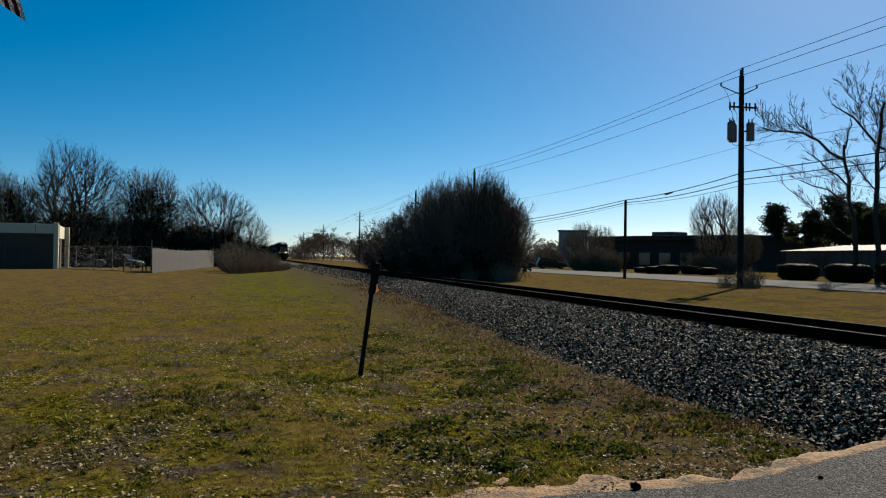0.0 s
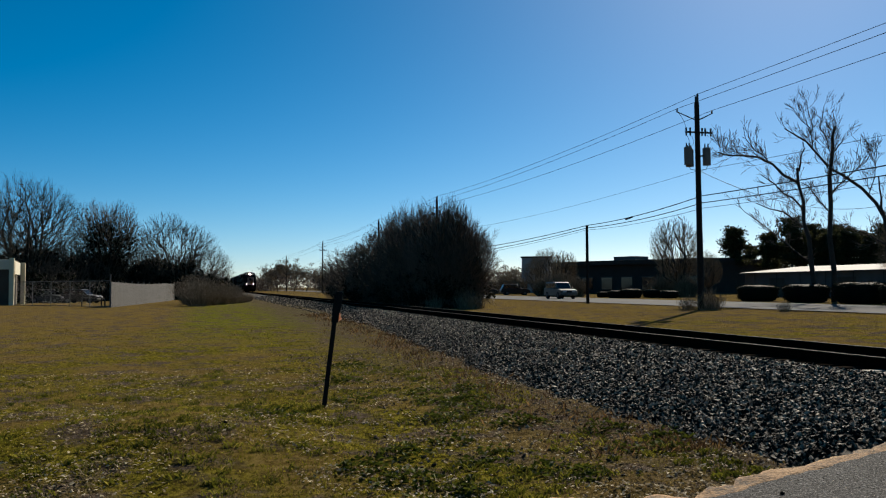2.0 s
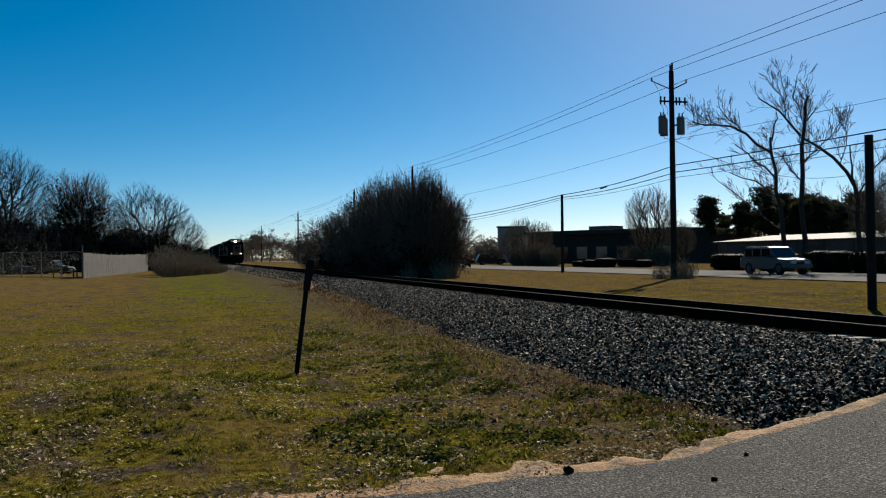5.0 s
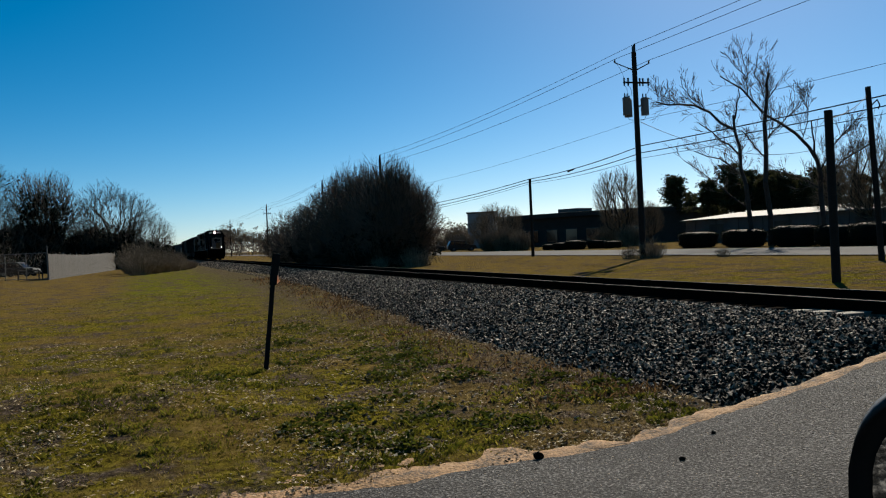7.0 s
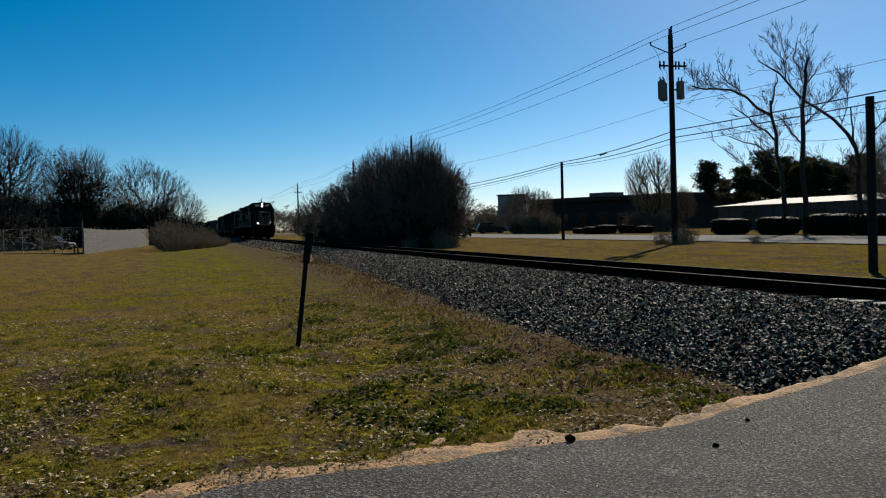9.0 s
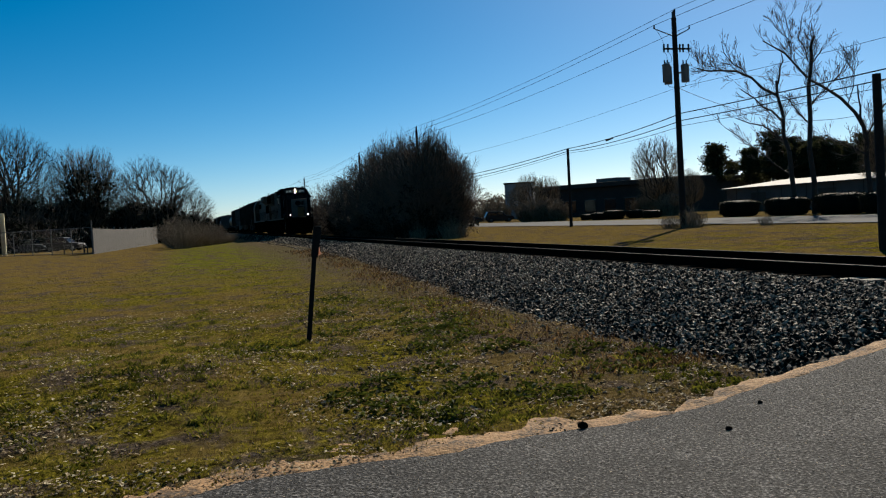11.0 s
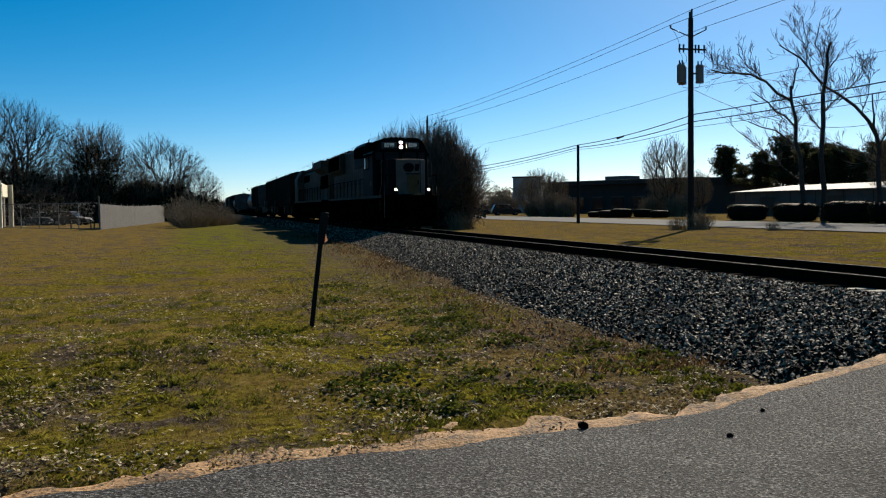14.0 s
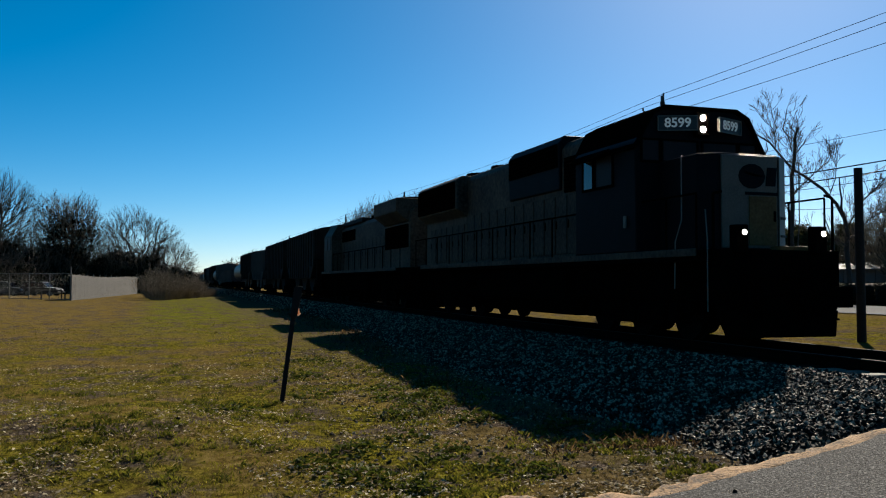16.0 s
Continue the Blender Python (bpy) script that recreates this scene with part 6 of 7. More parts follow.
def marker_post():
    ob = thing("marker_post", pose(1.62, 12.33, -0.02, 0, 7.0, 0), "thin leaning black marker post with a torn orange reflector", "post")
    bm = bmesh.new()
    prism(bm, [(-0.032, -0.012), (0.032, -0.012), (0.032, 0.012), (0.022, 0.012), (0.022, -0.002), (-0.022, -0.002), (-0.022, 0.012), (-0.032, 0.012)], "z", -0.2, 1.66)
    part("shaft", bm, POST_PAINT, ob)
    bm = bmesh.new()
    prism(bm, [(-0.05, 1.24), (0.05, 1.24), (0.075, 1.6), (0.06, 1.68), (-0.03, 1.68), (-0.045, 1.6)], "y", -0.03, -0.014, 0.004)
    head = part("plate", bm, POST_PAINT, ob)
    bm = bmesh.new()
    box(bm, 0.02, 0.075, -0.028, 0.01, 1.672, 1.69, 0.004)
    part("cap", bm, TIMBER, head)
    bm = bmesh.new()
    vs = [bm.verts.new(p) for p in ((0.052, -0.034, 1.26), (0.098, -0.046, 1.305), (0.075, -0.04, 1.325), (0.062, -0.034, 1.385), (0.052, -0.034, 1.385))]
    f = bm.faces.new(vs)
    r = bmesh.ops.extrude_face_region(bm, geom=[f])
    for v in r["geom"]:
        if isinstance(v, bmesh.types.BMVert):
            v.co.y += 0.004
    bmesh.ops.recalc_face_normals(bm, faces=bm.faces)
    part("reflector", bm, ORANGE, head, "torn orange and white reflector tape")


marker_post()

# ---- grass, leaves, weeds, stones ----
BLADE = material("grass_blades", (0.05088, 0.048, 0.006), (0.1844, 0.159, 0.018), 0.6, 0.8, bump=0.0, grain=0.2, per_island=0.3, c=(0.2926, 0.222, 0.054), spec=0.04, thin=0.5)
DRY_BLADE = material("straw_blades", (0.078, 0.054, 0.0162), (0.216, 0.156, 0.06), 1.2, 0.8, bump=0.0, per_island=0.45, c=(0.264, 0.204, 0.09), spec=0.04, thin=0.5)
WEED = material("dark_weed_leaves", (0.02272, 0.03098, 0.004406), (0.07573, 0.08951, 0.01322), 3.0, 0.7, bump=0.0, per_island=0.5, spec=0.05, thin=0.35)
FALLEN = material("fallen_pale_leaves", (0.1104, 0.07245, 0.03105), (0.3036, 0.2346, 0.1311), 3.0, 0.85, bump=0.0, per_island=0.6, c=(0.4692, 0.4002, 0.2622), thin=0.3)
PEBBLE = material("mixed_pebbles", (0.04, 0.03, 0.02), (0.15, 0.112, 0.076), 5.0, 0.9, bump=0.2, per_island=0.6, c=(0.30, 0.24, 0.17), spec=0.05)


def ground_at(x, y):
    z = land(x, y)
    if -12 <= x <= 9 and 4 <= y <= 40:
        z += 0.045 * fbm(x, y, 0.55) + 0.034 * fbm(x + 50, y, 1.5) + 0.04 * fbm(x, y + 30, 3.3) * smooth(-1.5, 1.5, x)
    return z


def blades(name, count, pick, h0, h1, mat, label, seed):
    """Upright bent blades of two triangles each."""
    rng = random.Random(seed)
    verts, faces = [], []
    while len(faces) < count * 2:
        p = pick(rng)
        if p is None:
            continue
        x, y, k = p
        z = ground_at(x, y) - 0.008
        a = rng.uniform(0, math.tau)
        h = rng.uniform(h0, h1) * k
        w = rng.uniform(0.004, 0.009) * (0.8 + y / 22)
        lx, ly = rng.gauss(0, 0.5) * h, rng.gauss(0, 0.5) * h
        dx, dy = w * math.cos(a), w * math.sin(a)
        i = len(verts)
        verts += [(x - dx, y - dy, z), (x + dx, y + dy, z), (x + lx * 0.4 + dx * 0.6, y + ly * 0.4 + dy * 0.6, z + h * 0.6), (x + lx, y + ly, z + h)]
        faces += [(i, i + 1, i + 2), (i, i + 2, i + 3)]
    return tagged(raw(name, verts, faces, mat, kind="stuff"), label, "grass")


def lawn_spot(rng):
    y = 5.9 + 38 * rng.random() ** 1.9
    x = rng.uniform(-0.32 * y - 1.2, min(5.6, 0.75 * y))
    if y < road_edge(x) + 0.25 + 0.35 * rng.random() or x > toe(y) - 0.2:
        return None
    if rng.random() < smooth(12, 42, y):
        return None
    if y < road_edge(x) + 1.5 * (0.5 + fbm(x, y, 1.5)) and rng.random() > 0.3:
        return None
    patch = 1.1 * fbm(x, y, 0.42) + 0.7 * fbm(x + 9, y, 1.7) + 0.25 * math.exp(-((x - 1.6) / 1.3) ** 2)
    thin = 1.0 if x < 2.4 else 0.6
    if rng.random() > thin * (0.30 + 2.4 * patch):
        return None
    return x, y, 0.75 + 0.6 * max(0, patch) + y * 0.012


def straw_spot(rng):
    y = 5.9 + 38 * rng.random() ** 1.7
    x = rng.uniform(-0.32 * y - 1.2, min(6.4, 0.8 * y))
    if y < road_edge(x) + 0.3 * rng.random() or x > toe(y) + 0.3:
        return None
    if rng.random() < smooth(12, 42, y):
        return None
    if rng.random() > 0.34 - 1.3 * fbm(x, y, 0.42) + 0.6 * fbm(x + 30, y, 1.6) - (0.1 if x > 2.4 else 0):
        return None
    return x, y, 0.9 + y * 0.012


blades("grass_blades", 46000, lawn_spot, 0.012, 0.034, BLADE, "short olive-green grass blades over the verge", 21)
blades("straw_blades", 22000, straw_spot, 0.012, 0.036, DRY_BLADE, "dry straw-coloured grass among the green", 22)


def toe_spot(rng):
    y = 8.0 + 40 * rng.random() ** 1.7
    x = toe(y) + rng.gauss(-0.55, 0.5)
    if y < road_edge(x) + 0.5 or rng.random() > 0.5 + 1.1 * fbm(x + 15, y, 0.7):
        return None
    return x, y, 1.0 + y * 0.01


BROWN_BLADE = material("brown_weed_stalks", (0.024, 0.015, 0.008), (0.085, 0.050, 0.022), 0.9, 0.85, bump=0.0, per_island=0.45, c=(0.19, 0.115, 0.045), spec=0.03, thin=0.45)
blades("brown_weeds", 3000, toe_spot, 0.03, 0.11, BROWN_BLADE, "rusty brown dry weeds along the foot of the ballast", 23)


def fallen_leaves():
    rng = random.Random(31)
    verts, faces = [], []
    k = 0
    while k < 12500:
        y = 5.7 + 13 * rng.random() ** 1.8
        x = rng.uniform(-0.3 * y - 1.0, min(6.2, 0.8 * y))
        if y < road_edge(x) + 0.1 or (y < sandy(x) and rng.random() < 0.75) or x > toe(y) or rng.random() > 0.2 + 1.9 * fbm(x + 70, y, 0.8) + 0.4 * (1 - smooth(6.5, 9.0, y)):
            continue
        k += 1
        z = ground_at(x, y) + rng.uniform(0.004, 0.03)
        a, s = rng.uniform(0, math.tau), rng.uniform(0.009, 0.028)
        c, d = math.cos(a) * s, math.sin(a) * s
        i = len(verts)
        t = rng.uniform(-0.5, 0.9) * s
        verts += [(x - c, y - d, z), (x - d * 0.6, y + c * 0.6, z + t), (x + c, y + d, z + rng.uniform(-0.2, 0.8) * s), (x + d * 0.6, y - c * 0.6, z + t * 0.4)]
        faces += [(i, i + 1, i + 2), (i, i + 2, i + 3)]
    tagged(raw("fallen_leaves", verts, faces, FALLEN, kind="stuff"), "small pale fallen leaves scattered over the grass", "leaves")


fallen_leaves()


def grass_tufts():
    """Small fanned tufts of turf, thick in some patches and missing in others."""
    rng = random.Random(77)
    verts, faces = [], []
    k = 0
    while k < 1500:
        y = 6.2 + 12 * rng.random() ** 1.5
        x = rng.uniform(-0.3 * y - 0.8, min(5.2, 0.75 * y))
        if y < road_edge(x) + 0.5 or x > toe(y) - 0.3 or rng.random() > 0.12 + 2.2 * fbm(x + 44, y, 0.9) + 0.25 * smooth(0.5, 2.0, x):
            continue
        k += 1
        z = ground_at(x, y) - 0.006
        size = rng.uniform(0.03, 0.085)
        for _ in range(rng.randint(10, 20)):
            a, h = rng.uniform(0, math.tau), size * rng.uniform(0.5, 1.1)
            px, py = x + rng.gauss(0, 0.5) * size, y + rng.gauss(0, 0.5) * size
            w = rng.uniform(0.004, 0.008)
            dx, dy = -math.sin(a) * w, math.cos(a) * w
            ox, oy = math.cos(a) * h * 0.7, math.sin(a) * h * 0.7
            i = len(verts)
            verts += [(px - dx, py - dy, z), (px + dx, py + dy, z), (px + ox * 0.5 + dx, py + oy * 0.5 + dy, z + h * 0.6), (px + ox, py + oy, z + h * 0.75)]
            faces += [(i, i + 1, i + 2), (i, i + 2, i + 3)]
    tagged(raw("grass_tufts", verts, faces, TUFT, kind="stuff"), "low tufts of yellow-green turf in thin grass", "grass")


TUFT = material("turf_tufts", (0.03, 0.036, 0.005), (0.13, 0.125, 0.014), 0.9, 0.8, bump=0.0, grain=0.25, per_island=0.35, c=(0.26, 0.215, 0.04), spec=0.04, thin=0.45)
grass_tufts()


def weed(x, y, size, seed, name="weed"):
    g = np.random.default_rng(seed)
    ob = thing(name, pose(x, y, ground_at(x, y) - 0.01), "low dark green weed clump in thin grass", "weed", "weeds on the verge")
    n = int(150 * size / 0.25)
    verts, faces = [], []
    for k in range(n):
        a, r = g.random() * math.tau, size * math.sqrt(g.random())
        r *= 0.75 + 0.8 * abs(math.sin(a * 1.5 + seed))
        px, py = r * math.cos(a) * 1.5, r * math.sin(a) * 1.2
        h = (0.03 + 0.16 * g.random()) * (1.15 - r / size) * (0.6 + size)
        b, s = g.random() * math.tau, 0.02 + 0.035 * g.random()
        c, d = math.cos(b) * s, math.sin(b) * s
        i = len(verts)
        verts += [(px, py, max(0.0, h - 0.02)), (px + c - d * 0.5, py + d + c * 0.5, h + 0.015), (px + 2 * c, py + 2 * d, h + 0.01 * g.normal()), (px + c + d * 0.5, py + d - c * 0.5, h + 0.012)]
        faces += [(i, i + 1, i + 2), (i, i + 2, i + 3)]
    raw("foliage", verts, faces, WEED, ob, kind="stuff")


for k, (wx, wy, ws) in enumerate(((1.43, 7.91, 0.3), (3.11, 7.52, 0.34), (5.63, 8.2, 0.24), (3.56, 11.58, 0.42), (3.2, 12.39, 0.36), (3.36, 7.21, 0.22), (1.75, 7.4, 0.3), (3.76, 10.13, 0.3), (5.06, 8.89, 0.26), (2.2, 12.9, 0.3), (2.9, 8.6, 0.2),
                                   (4.6, 8.2, 0.2), (2.6, 9.2, 0.28), (4.2, 8.3, 0.24), (2.9, 10.8, 0.3), (0.9, 11.4, 0.3), (2.4, 15.5, 0.4), (4.3, 14.0, 0.4), (3.4, 13.6, 0.34), (3.0, 18.5, 0.5), (2.1, 7.0, 0.16), (1.9, 8.6, 0.24), (2.6, 8.0, 0.26), (4.6, 9.6, 0.3), (3.9, 12.6, 0.36))):
    weed(wx, wy, ws * 0.76, 200 + k)


def pebbles():
    rng = random.Random(17)
    got = []
    for _ in range(2600):
        x = rng.uniform(-3.5, 8.6)
        y = road_edge(x) + 0.05 + abs(rng.gauss(0.1, 0.42))
        got.append((x, y, max(road_height(x) if y < road_edge(x) else ground_at(x, y), ground_at(x, y)) + 0.006, rng.uniform(0.006, 0.024)))
    for _ in range(4200):
        x, y = rng.uniform(1.8, 6.5), rng.uniform(7, 22)
        if road_edge(x) + 0.2 < y and x < toe(y) + 0.2:
            got.append((x, y, ground_at(x, y) + 0.006, rng.uniform(0.015, 0.06)))
    scatter_stones("pebbles", got, PEBBLE, "small mixed pebbles along the edge of the lane", "gravel", 0.6, 9)
    got = []
    for _ in range(26000):
        y = 2.6 + 5.4 * rng.random()
        x = rng.uniform(-2.5, 8.2)
        if y < road_edge(x) - 0.05:
            got.append((x, y, road_height(x) + 0.006, rng.uniform(0.006, 0.016)))
    scatter_stones("road_grit", got, BALLAST, "coarse grit standing out of the asphalt", "gravel", 0.5, 10)


pebbles()


def rock(x, y, s, seed, label, mat):
    ob = thing("rock", pose(x, y, road_height(x) if y < road_edge(x) else ground_at(x, y)), label, "rock", "loose rocks by the lane")
    bm = bmesh.new()
    bmesh.ops.create_icosphere(bm, subdivisions=2, radius=s)
    for v in bm.verts:
        v.co = v.co * (1 + 0.35 * noise.noise(v.co * (3 / s) * 0.5 + Vector((seed, 0, 0))))
        v.co.z = v.co.z * 0.75 + s * 0.6
    part("stone", bm, mat, ob)


rock(2.91, 6.12, 0.04, 1, "dark pointed rock on the sandy edge", TIE)
rock(3.77, 5.48, 0.024, 2, "small dark stone on the asphalt", TIE)
rock(0.21, 9.77, 0.035, 3, "dark stone in the grass", TIE)
rock(4.35, 5.9, 0.02, 4, "small dark stone on the asphalt", TIE)
rock(5.6, 7.1, 0.022, 5, "small dark stone on the asphalt", TIE)

# ---- vehicles ----
SUV_PAINT = material("pale_silver_car_paint", (0.078, 0.0732, 0.063), (0.108, 0.102, 0.0888), 0.6, 0.4, 0.1, 0.0)
DARK_PAINT = material("dark_car_paint", (0.0042, 0.00462, 0.00546), (0.00735, 0.00777, 0.00882), 0.6, 0.3, 0.0, 0.0)
WHITE_PAINT = material("white_car_paint", (0.372, 0.378, 0.384), (0.432, 0.438, 0.444), 0.6, 0.3, 0.0, 0.0)
RUBBER = material("black_tyre_rubber", (0.006, 0.006, 0.006), (0.012, 0.012, 0.012), 5.0, 0.85, bump=0.1)
BLACK_PLASTIC = material("black_plastic", (0.0036, 0.0036, 0.0036), (0.006, 0.006, 0.006), 8.0, 0.5, bump=0.05)
LAMP_CLEAR = material("clear_lamp_lens", (0.33, 0.336, 0.348), (0.42, 0.42, 0.432), 3.0, 0.15, bump=0.0)


def car(label, paint, length=4.5, width=1.76, height=1.68, name="car", category="car", group=""):
    """Nose points to -y; the wheels stand on z = 0."""
    ob = thing(name, pose(0, 0, 0), label, category, group)
    h, l = length / 2, width / 2
    bm = bmesh.new()
    prism(bm, [(-h, 0.42), (-h + 0.05, 0.78), (-h + 0.25, 0.93), (-h + 1.25, 1.02), (h - 0.1, 1.05), (h, 0.85), (h, 0.4), (h - 0.5, 0.32), (-h + 0.5, 0.32)], "x", -l, l, 0.05)
    part("body", bm, paint, ob)
    bm = bmesh.new()
    prism(bm, [(-h + 1.2, 1.02), (-h + 1.85, height - 0.06), (-h + 2.1, height), (h - 0.45, height), (h - 0.12, 1.04)], "x", -l + 0.1, l - 0.1, 0.05)
    cabin = part("cabin", bm, paint, ob)
    bm = bmesh.new()
    prism(bm, [(-h + 1.24, 1.06), (-h + 1.83, height - 0.12), (-h + 1.80, height - 0.10), (-h + 1.21, 1.07)], "x", -l + 0.2, l - 0.2)
    part("windscreen", bm, WINDOW_DARK, cabin)
    for s in (-1, 1):
        for y0, y1 in ((-h + 1.75, -h + 2.55), (-h + 2.65, -h + 3.4), (-h + 3.5, h - 0.4)):
            if y1 - y0 < 0.2:
                continue
            bm = bmesh.new()
            box(bm, s * (l - 0.1) - 0.012, s * (l - 0.1) + 0.012, y0, y1, 1.1, height - 0.14, 0.01)
            part("side_window", bm, WINDOW_DARK, cabin)
        bm = bmesh.new()
        box(bm, s * (l - 0.42) - 0.2, s * (l - 0.42) + 0.2, -h - 0.015, -h + 0.06, 0.66, 0.82, 0.02)
        part("headlight", bm, LAMP_CLEAR, ob)
        bm = bmesh.new()
        box(bm, s * (l - 0.1) - 0.08, s * (l - 0.1) + 0.08, h - 0.04, h + 0.012, 0.75, 1.0, 0.02)
        part("tail_light", bm, ORANGE, ob)
        bm = bmesh.new()
        box(bm, s * (l + 0.08) - 0.09, s * (l + 0.08) + 0.09, -h + 1.55, -h + 1.65, 1.05, 1.2, 0.03)
        part("wing_mirror", bm, BLACK_PLASTIC, ob)
        for y in (-h + 0.85, h - 0.9):
            bm = bmesh.new()
            rod(bm, (s * (l - 0.2), y, 0.36), (s * (l + 0.01), y, 0.36), 0.36, 0.36, 20)
            tyre = part("wheel", bm, RUBBER, ob)
            bm = bmesh.new()
            rod(bm, (s * (l + 0.01), y, 0.36), (s * (l + 0.03), y, 0.36), 0.22, 0.19, 14)
            part("rim", bm, GALV, tyre)
    bm = bmesh.new()
    box(bm, -l + 0.55, l - 0.55, -h - 0.012, -h + 0.05, 0.64, 0.82, 0.015)
    part("grille", bm, BLACK_PLASTIC, ob)
    bm = bmesh.new()
    box(bm, -l + 0.03, l - 0.03, -h - 0.09, -h + 0.1, 0.42, 0.58, 0.03)
    part("bumper", bm, paint, ob)
    return ob


suv = car("pale silver sport utility vehicle driving on the highway", SUV_PAINT, 4.6, 1.78, 1.72, "sport_utility_vehicle")
parked = car("dark car parked in the yard behind the fence", DARK_PAINT, group="cars parked in the yard")
place(parked, -12.0, 95.0, 0.2, 70, 0.85)
again(parked, -15.2, 96.0, 60, 0.85, 0.2)
bright = car("white car parked in the yard behind the fence", WHITE_PAINT, group="cars parked in the yard")
place(bright, -14.2, 108.0, 0.25, 80)
for px, py in ((41.5, 128), (46, 126), (39.5, 135)):
    again(parked, px, py, 80, 1.0, 0.3, "dark car parked before the commercial building")


def box_truck():
    ob = thing("box_truck", pose(0, 0, 0), "white box truck on a far side street", "truck")
    bm = bmesh.new()
    box(bm, -1.2, 1.2, -1.2, 4.2, 1.1, 3.9, 0.04)
    part("cargo_box", bm, PALE_WALL, ob)
    bm = bmesh.new()
    prism(bm, [(-3.2, 0.5), (-3.2, 1.4), (-2.4, 1.6), (-2.0, 2.5), (-1.25, 2.5), (-1.25, 0.5)], "x", -1.05, 1.05, 0.05)
    part("cab", bm, WHITE_PAINT, ob)
    bm = bmesh.new()
    box(bm, -0.5, 0.5, -1.2, 4.2, 0.7, 1.1)
    part("chassis", bm, BLACK_PLASTIC, ob)
    for s in (-1, 1):
        for y in (-2.3, 2.8):
            bm = bmesh.new()
            rod(bm, (s * 0.8, y, 0.45), (s * 1.08, y, 0.45), 0.45, 0.45, 16)
            part("wheel", bm, RUBBER, ob)
    return ob


trucks = [box_truck()]
trucks.append(tagged(copy_thing(trucks[0], pose(0, 0, 0)), "white truck turning in beside the far building"))

# ---- the pickup that the camera looks out of: low body and door mirror ----
MIRROR = bpy.data.materials.new("mirror_glass")
MIRROR.use_nodes = True
MIRROR.node_tree.nodes["Principled BSDF"].inputs["Metallic"].default_value = 1.0
MIRROR.node_tree.nodes["Principled BSDF"].inputs["Roughness"].default_value = 0.02
MIRROR.node_tree.nodes["Principled BSDF"].inputs["Base Color"].default_value = (0.75, 0.77, 0.78, 1)


def pickup():
    ob = thing("pickup_truck", pose(0, 0, 0), "dark pickup truck with a black oval door mirror", "truck")
    bm = bmesh.new()
    box(bm, -2.6, 2.6, -2.1, -0.2, 0.45, 1.08, 0.08)
    part("body", bm, DARK_PAINT, ob)
    for x in (-1.7, 1.7):
        for y in (-2.0, -0.3):
            bm = bmesh.new()
            rod(bm, (x, y - 0.12, 0.37), (x, y + 0.12, 0.37), 0.37, 0.37, 20)
            part("wheel", bm, RUBBER, ob)
    bm = bmesh.new()
    pipe(bm, [(0.92, -0.25, 1.05), (0.90, 0.4, 1.2), (0.88, 0.58, 1.36)], 0.03, 8)
    part("mirror_arm", bm, BLACK_PLASTIC, ob)
    face = Matrix.Translation((0.882, 0.566, 1.43)) @ pose(0, 0, 0, 0, 0, -48) @ pose(0, 0, 0, 105, 0, 0)
    def oval(w, h, n=40, p=2.6):
        pts = []
        for k in range(n):
            a = k * math.tau / n
            c, s = math.cos(a), math.sin(a)
            pts.append((w * math.copysign(abs(c) ** (2 / p), c), h * math.copysign(abs(s) ** (2 / p), s)))
        return pts
    bm = bmesh.new()
    rings = [(0.0, 0.158, 0.128), (0.008, 0.162, 0.132), (-0.03, 0.16, 0.13), (-0.07, 0.12, 0.10), (-0.085, 0.06, 0.05)]
    loops = [[bm.verts.new((x, y, d)) for x, y in oval(w, h)] for d, w, h in ((-0.004, 0.14, 0.11), *rings)]
    for a, b in zip(loops, loops[1:]):
        for k in range(40):
            bm.faces.new((a[k], a[(k + 1) % 40], b[(k + 1) % 40], b[k]))
    bm.faces.new(loops[-1])
    bm.faces.new(loops[0][::-1])
    bmesh.ops.recalc_face_normals(bm, faces=bm.faces)
    bmesh.ops.transform(bm, matrix=face, verts=bm.verts)
    shell = part("mirror_housing", bm, BLACK_PLASTIC, ob, "black rounded mirror housing", soft=True)
    bm = bmesh.new()
    bm.faces.new([bm.verts.new((x, y, -0.001)) for x, y in oval(0.141, 0.111)])
    bmesh.ops.transform(bm, matrix=face, verts=bm.verts)
    part("mirror_glass", bm, MIRROR, shell, "clear mirror glass")


pickup()

# ---- flag ----
FLAG_RED = material("dark_red_cloth", (0.078, 0.009, 0.0108), (0.126, 0.018, 0.018), 6.0, 0.85, bump=0.2)
FLAG_WHITE = material("white_cloth", (0.33, 0.324, 0.312), (0.408, 0.402, 0.39), 6.0, 0.85, bump=0.2)


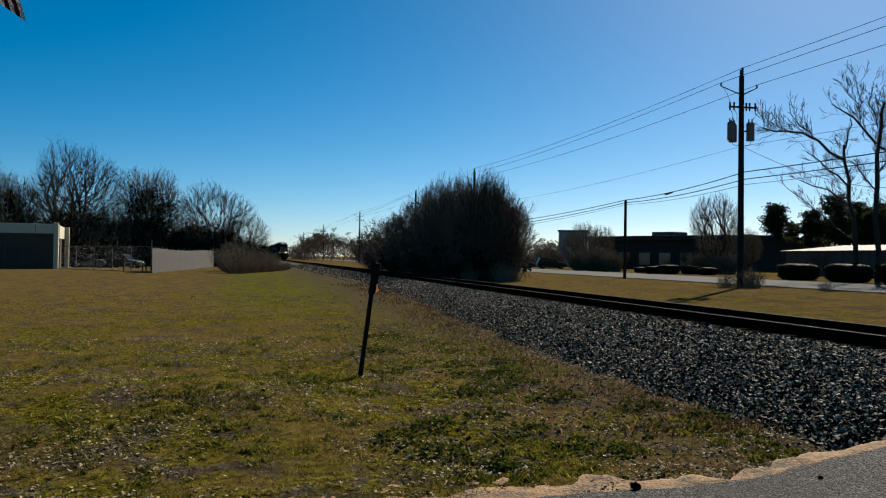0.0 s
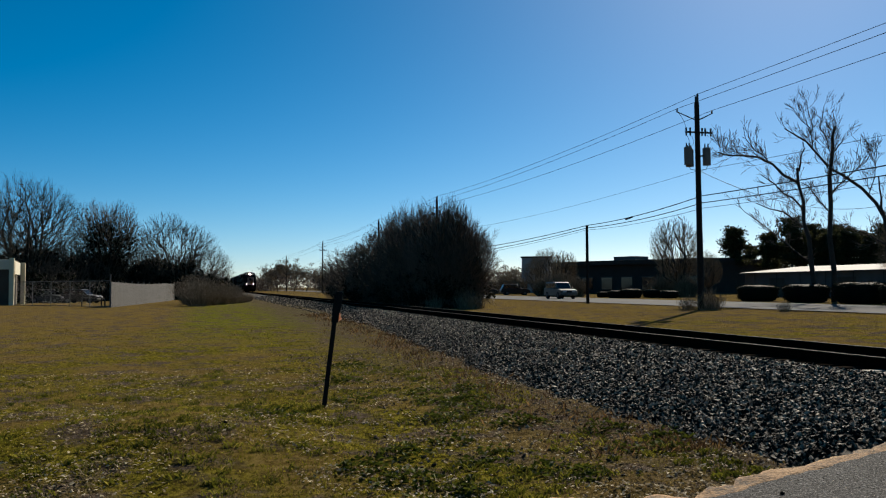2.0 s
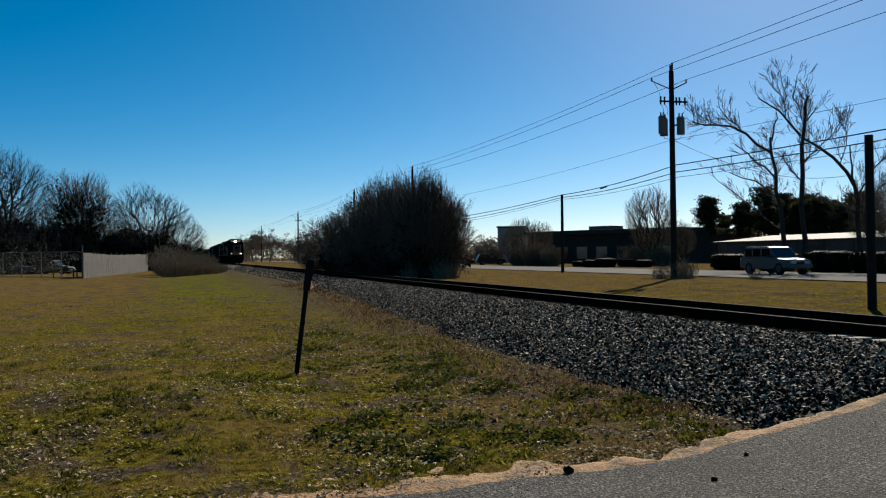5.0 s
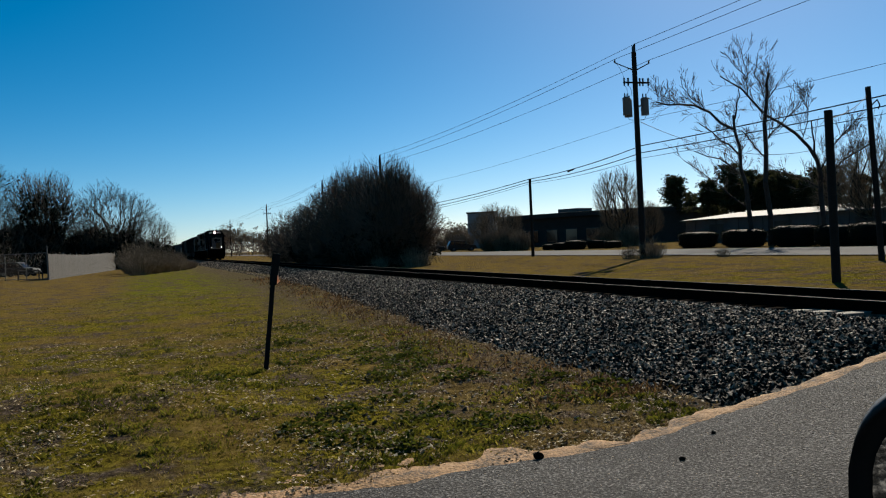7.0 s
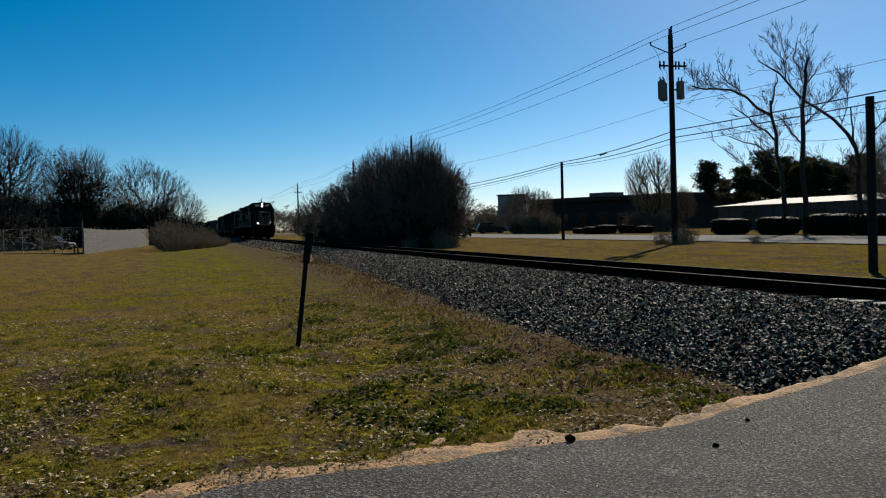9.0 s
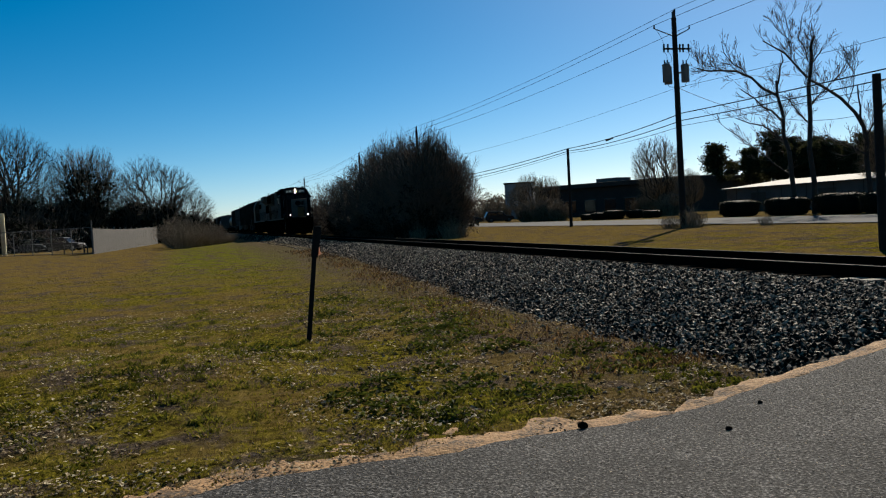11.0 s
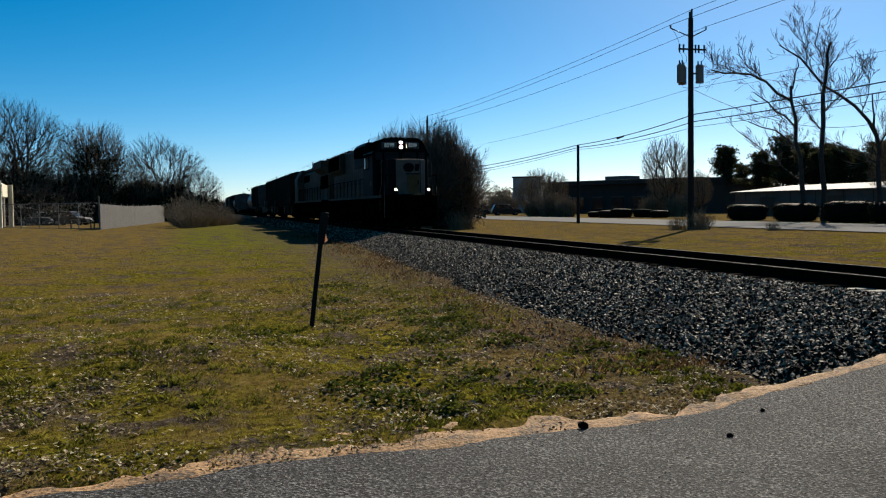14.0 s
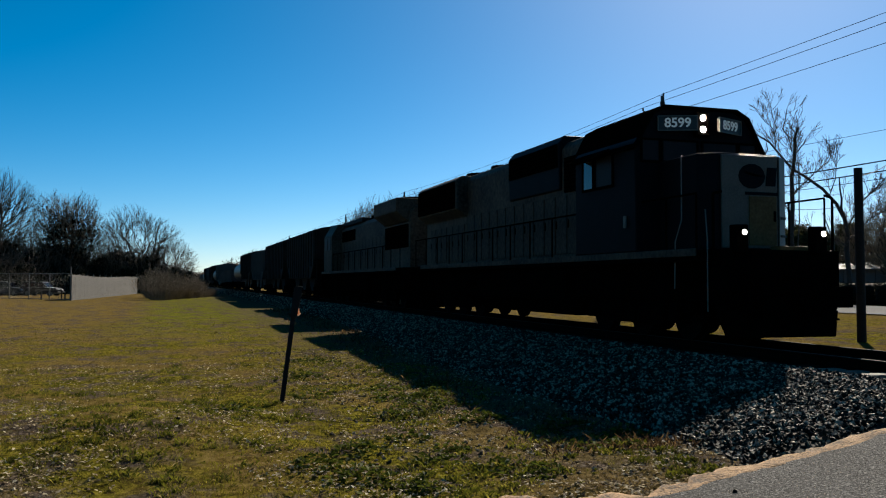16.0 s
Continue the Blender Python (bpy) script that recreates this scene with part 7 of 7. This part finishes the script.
def flag():
    """A striped cloth blown into folds; its origin is its lower free corner."""
    ob = thing("flag", pose(0, 0, 0), "striped red and white flag hanging in folds", "flag")
    for k in range(9):
        bm = bmesh.new()
        rows = []
        for i in range(13):
            u = i / 12
            row = []
            for t in (k * 0.055, (k + 1) * 0.055):
                x = -0.5 * u - 0.25 * t + 0.03 * math.sin(7 * u + 2 * t)
                z = 0.75 * u + 0.35 * t
                y = 0.09 * math.sin(9 * u + 5 * t) * (0.4 + u)
                x += -t * 0.5
                row.append(bm.verts.new((x, y, z)))
            rows.append(row)
        for a, b in zip(rows, rows[1:]):
            bm.faces.new((a[0], a[1], b[1], b[0]))
        r = bmesh.ops.solidify(bm, geom=bm.faces[:], thickness=0.004)
        part("stripe", bm, FLAG_RED if k % 2 else FLAG_WHITE, ob)
    bm = bmesh.new()
    rod(bm, (-1.05, 0.0, 1.6), (-1.05, 0.0, -3.6), 0.03, 0.03, 10)
    part("flagstaff", bm, GALV, ob, "grey metal flagstaff")
    return ob


banner = flag()


# ---- what moves ----
def motions():
    speed, last = 14.45, 11.72
    for vehicle, offset in TRAIN:
        rows = []
        for k in range(17):
            t = 1.0 * k
            drift = 0.8 * smooth(3.5, 9.0, t) * (1 - smooth(14.0, 16.0, t))
            rows.append((t, pose(TRACK_X, last + (16.0 - t) * speed + drift + offset, RAIL_Z)))
        walk(vehicle, rows)
    # the silver car comes along the highway
    walk(suv, [(t, pose(35.5, y, 0.405)) for t, y in ((0.0, 111.0), (1.0, 98.0), (1.5, 91.0), (2.5, 76.4), (3.5, 63.6), (4.5, 51.7), (6.0, 33.5), (8.0, 9.0), (16.0, -90.0))])
    # two trucks on the side street beyond the lawn
    def street(az, d=166.0):
        x, y = bearing(az, d)
        return x, y, 0.35
    walk(trucks[0], [(t, pose(*street(az), 0, 0, -az - 90)) for t, az in ((0.0, 46.0), (7.5, 37.4), (8.8, 34.4), (9.4, 33.3), (10.2, 31.9), (12.0, 28.0), (16.0, 22.0))])
    walk(trucks[1], [(t, pose(*street(az, 163.0), 0, 0, 90 - az)) for t, az in ((0.0, 25.0), (12.0, 28.5), (13.8, 31.2), (14.4, 32.3), (15.0, 33.2), (16.0, 34.8))])
    # the flag swings in the wind
    walk(banner, [(t, pose(x, y, z, 0, lean, turn)) for t, x, y, z, lean, turn in ((0.0, -1.59, 6.82, 3.41, 8, 5), (0.5, -1.52, 6.81, 3.31, -6, -8), (1.2, -1.75, 6.8, 3.5, 4, 10), (2.0, -1.78, 6.8, 3.5, -5, -5), (2.5, -1.6, 6.81, 3.5, 6, 8), (3.0, -1.47, 6.84, 3.58, 10, 0), (3.5, -1.51, 6.84, 3.25, -8, -6), (4.0, -1.40, 6.84, 3.44, 5, 6), (4.5, -1.62, 6.84, 3.5, 0, 0), (8.0, -1.7, 6.84, 3.5, 4, 6), (12.0, -1.7, 6.84, 3.48, -4, -6), (16.0, -1.75, 6.84, 3.5, 0, 0))])


motions()
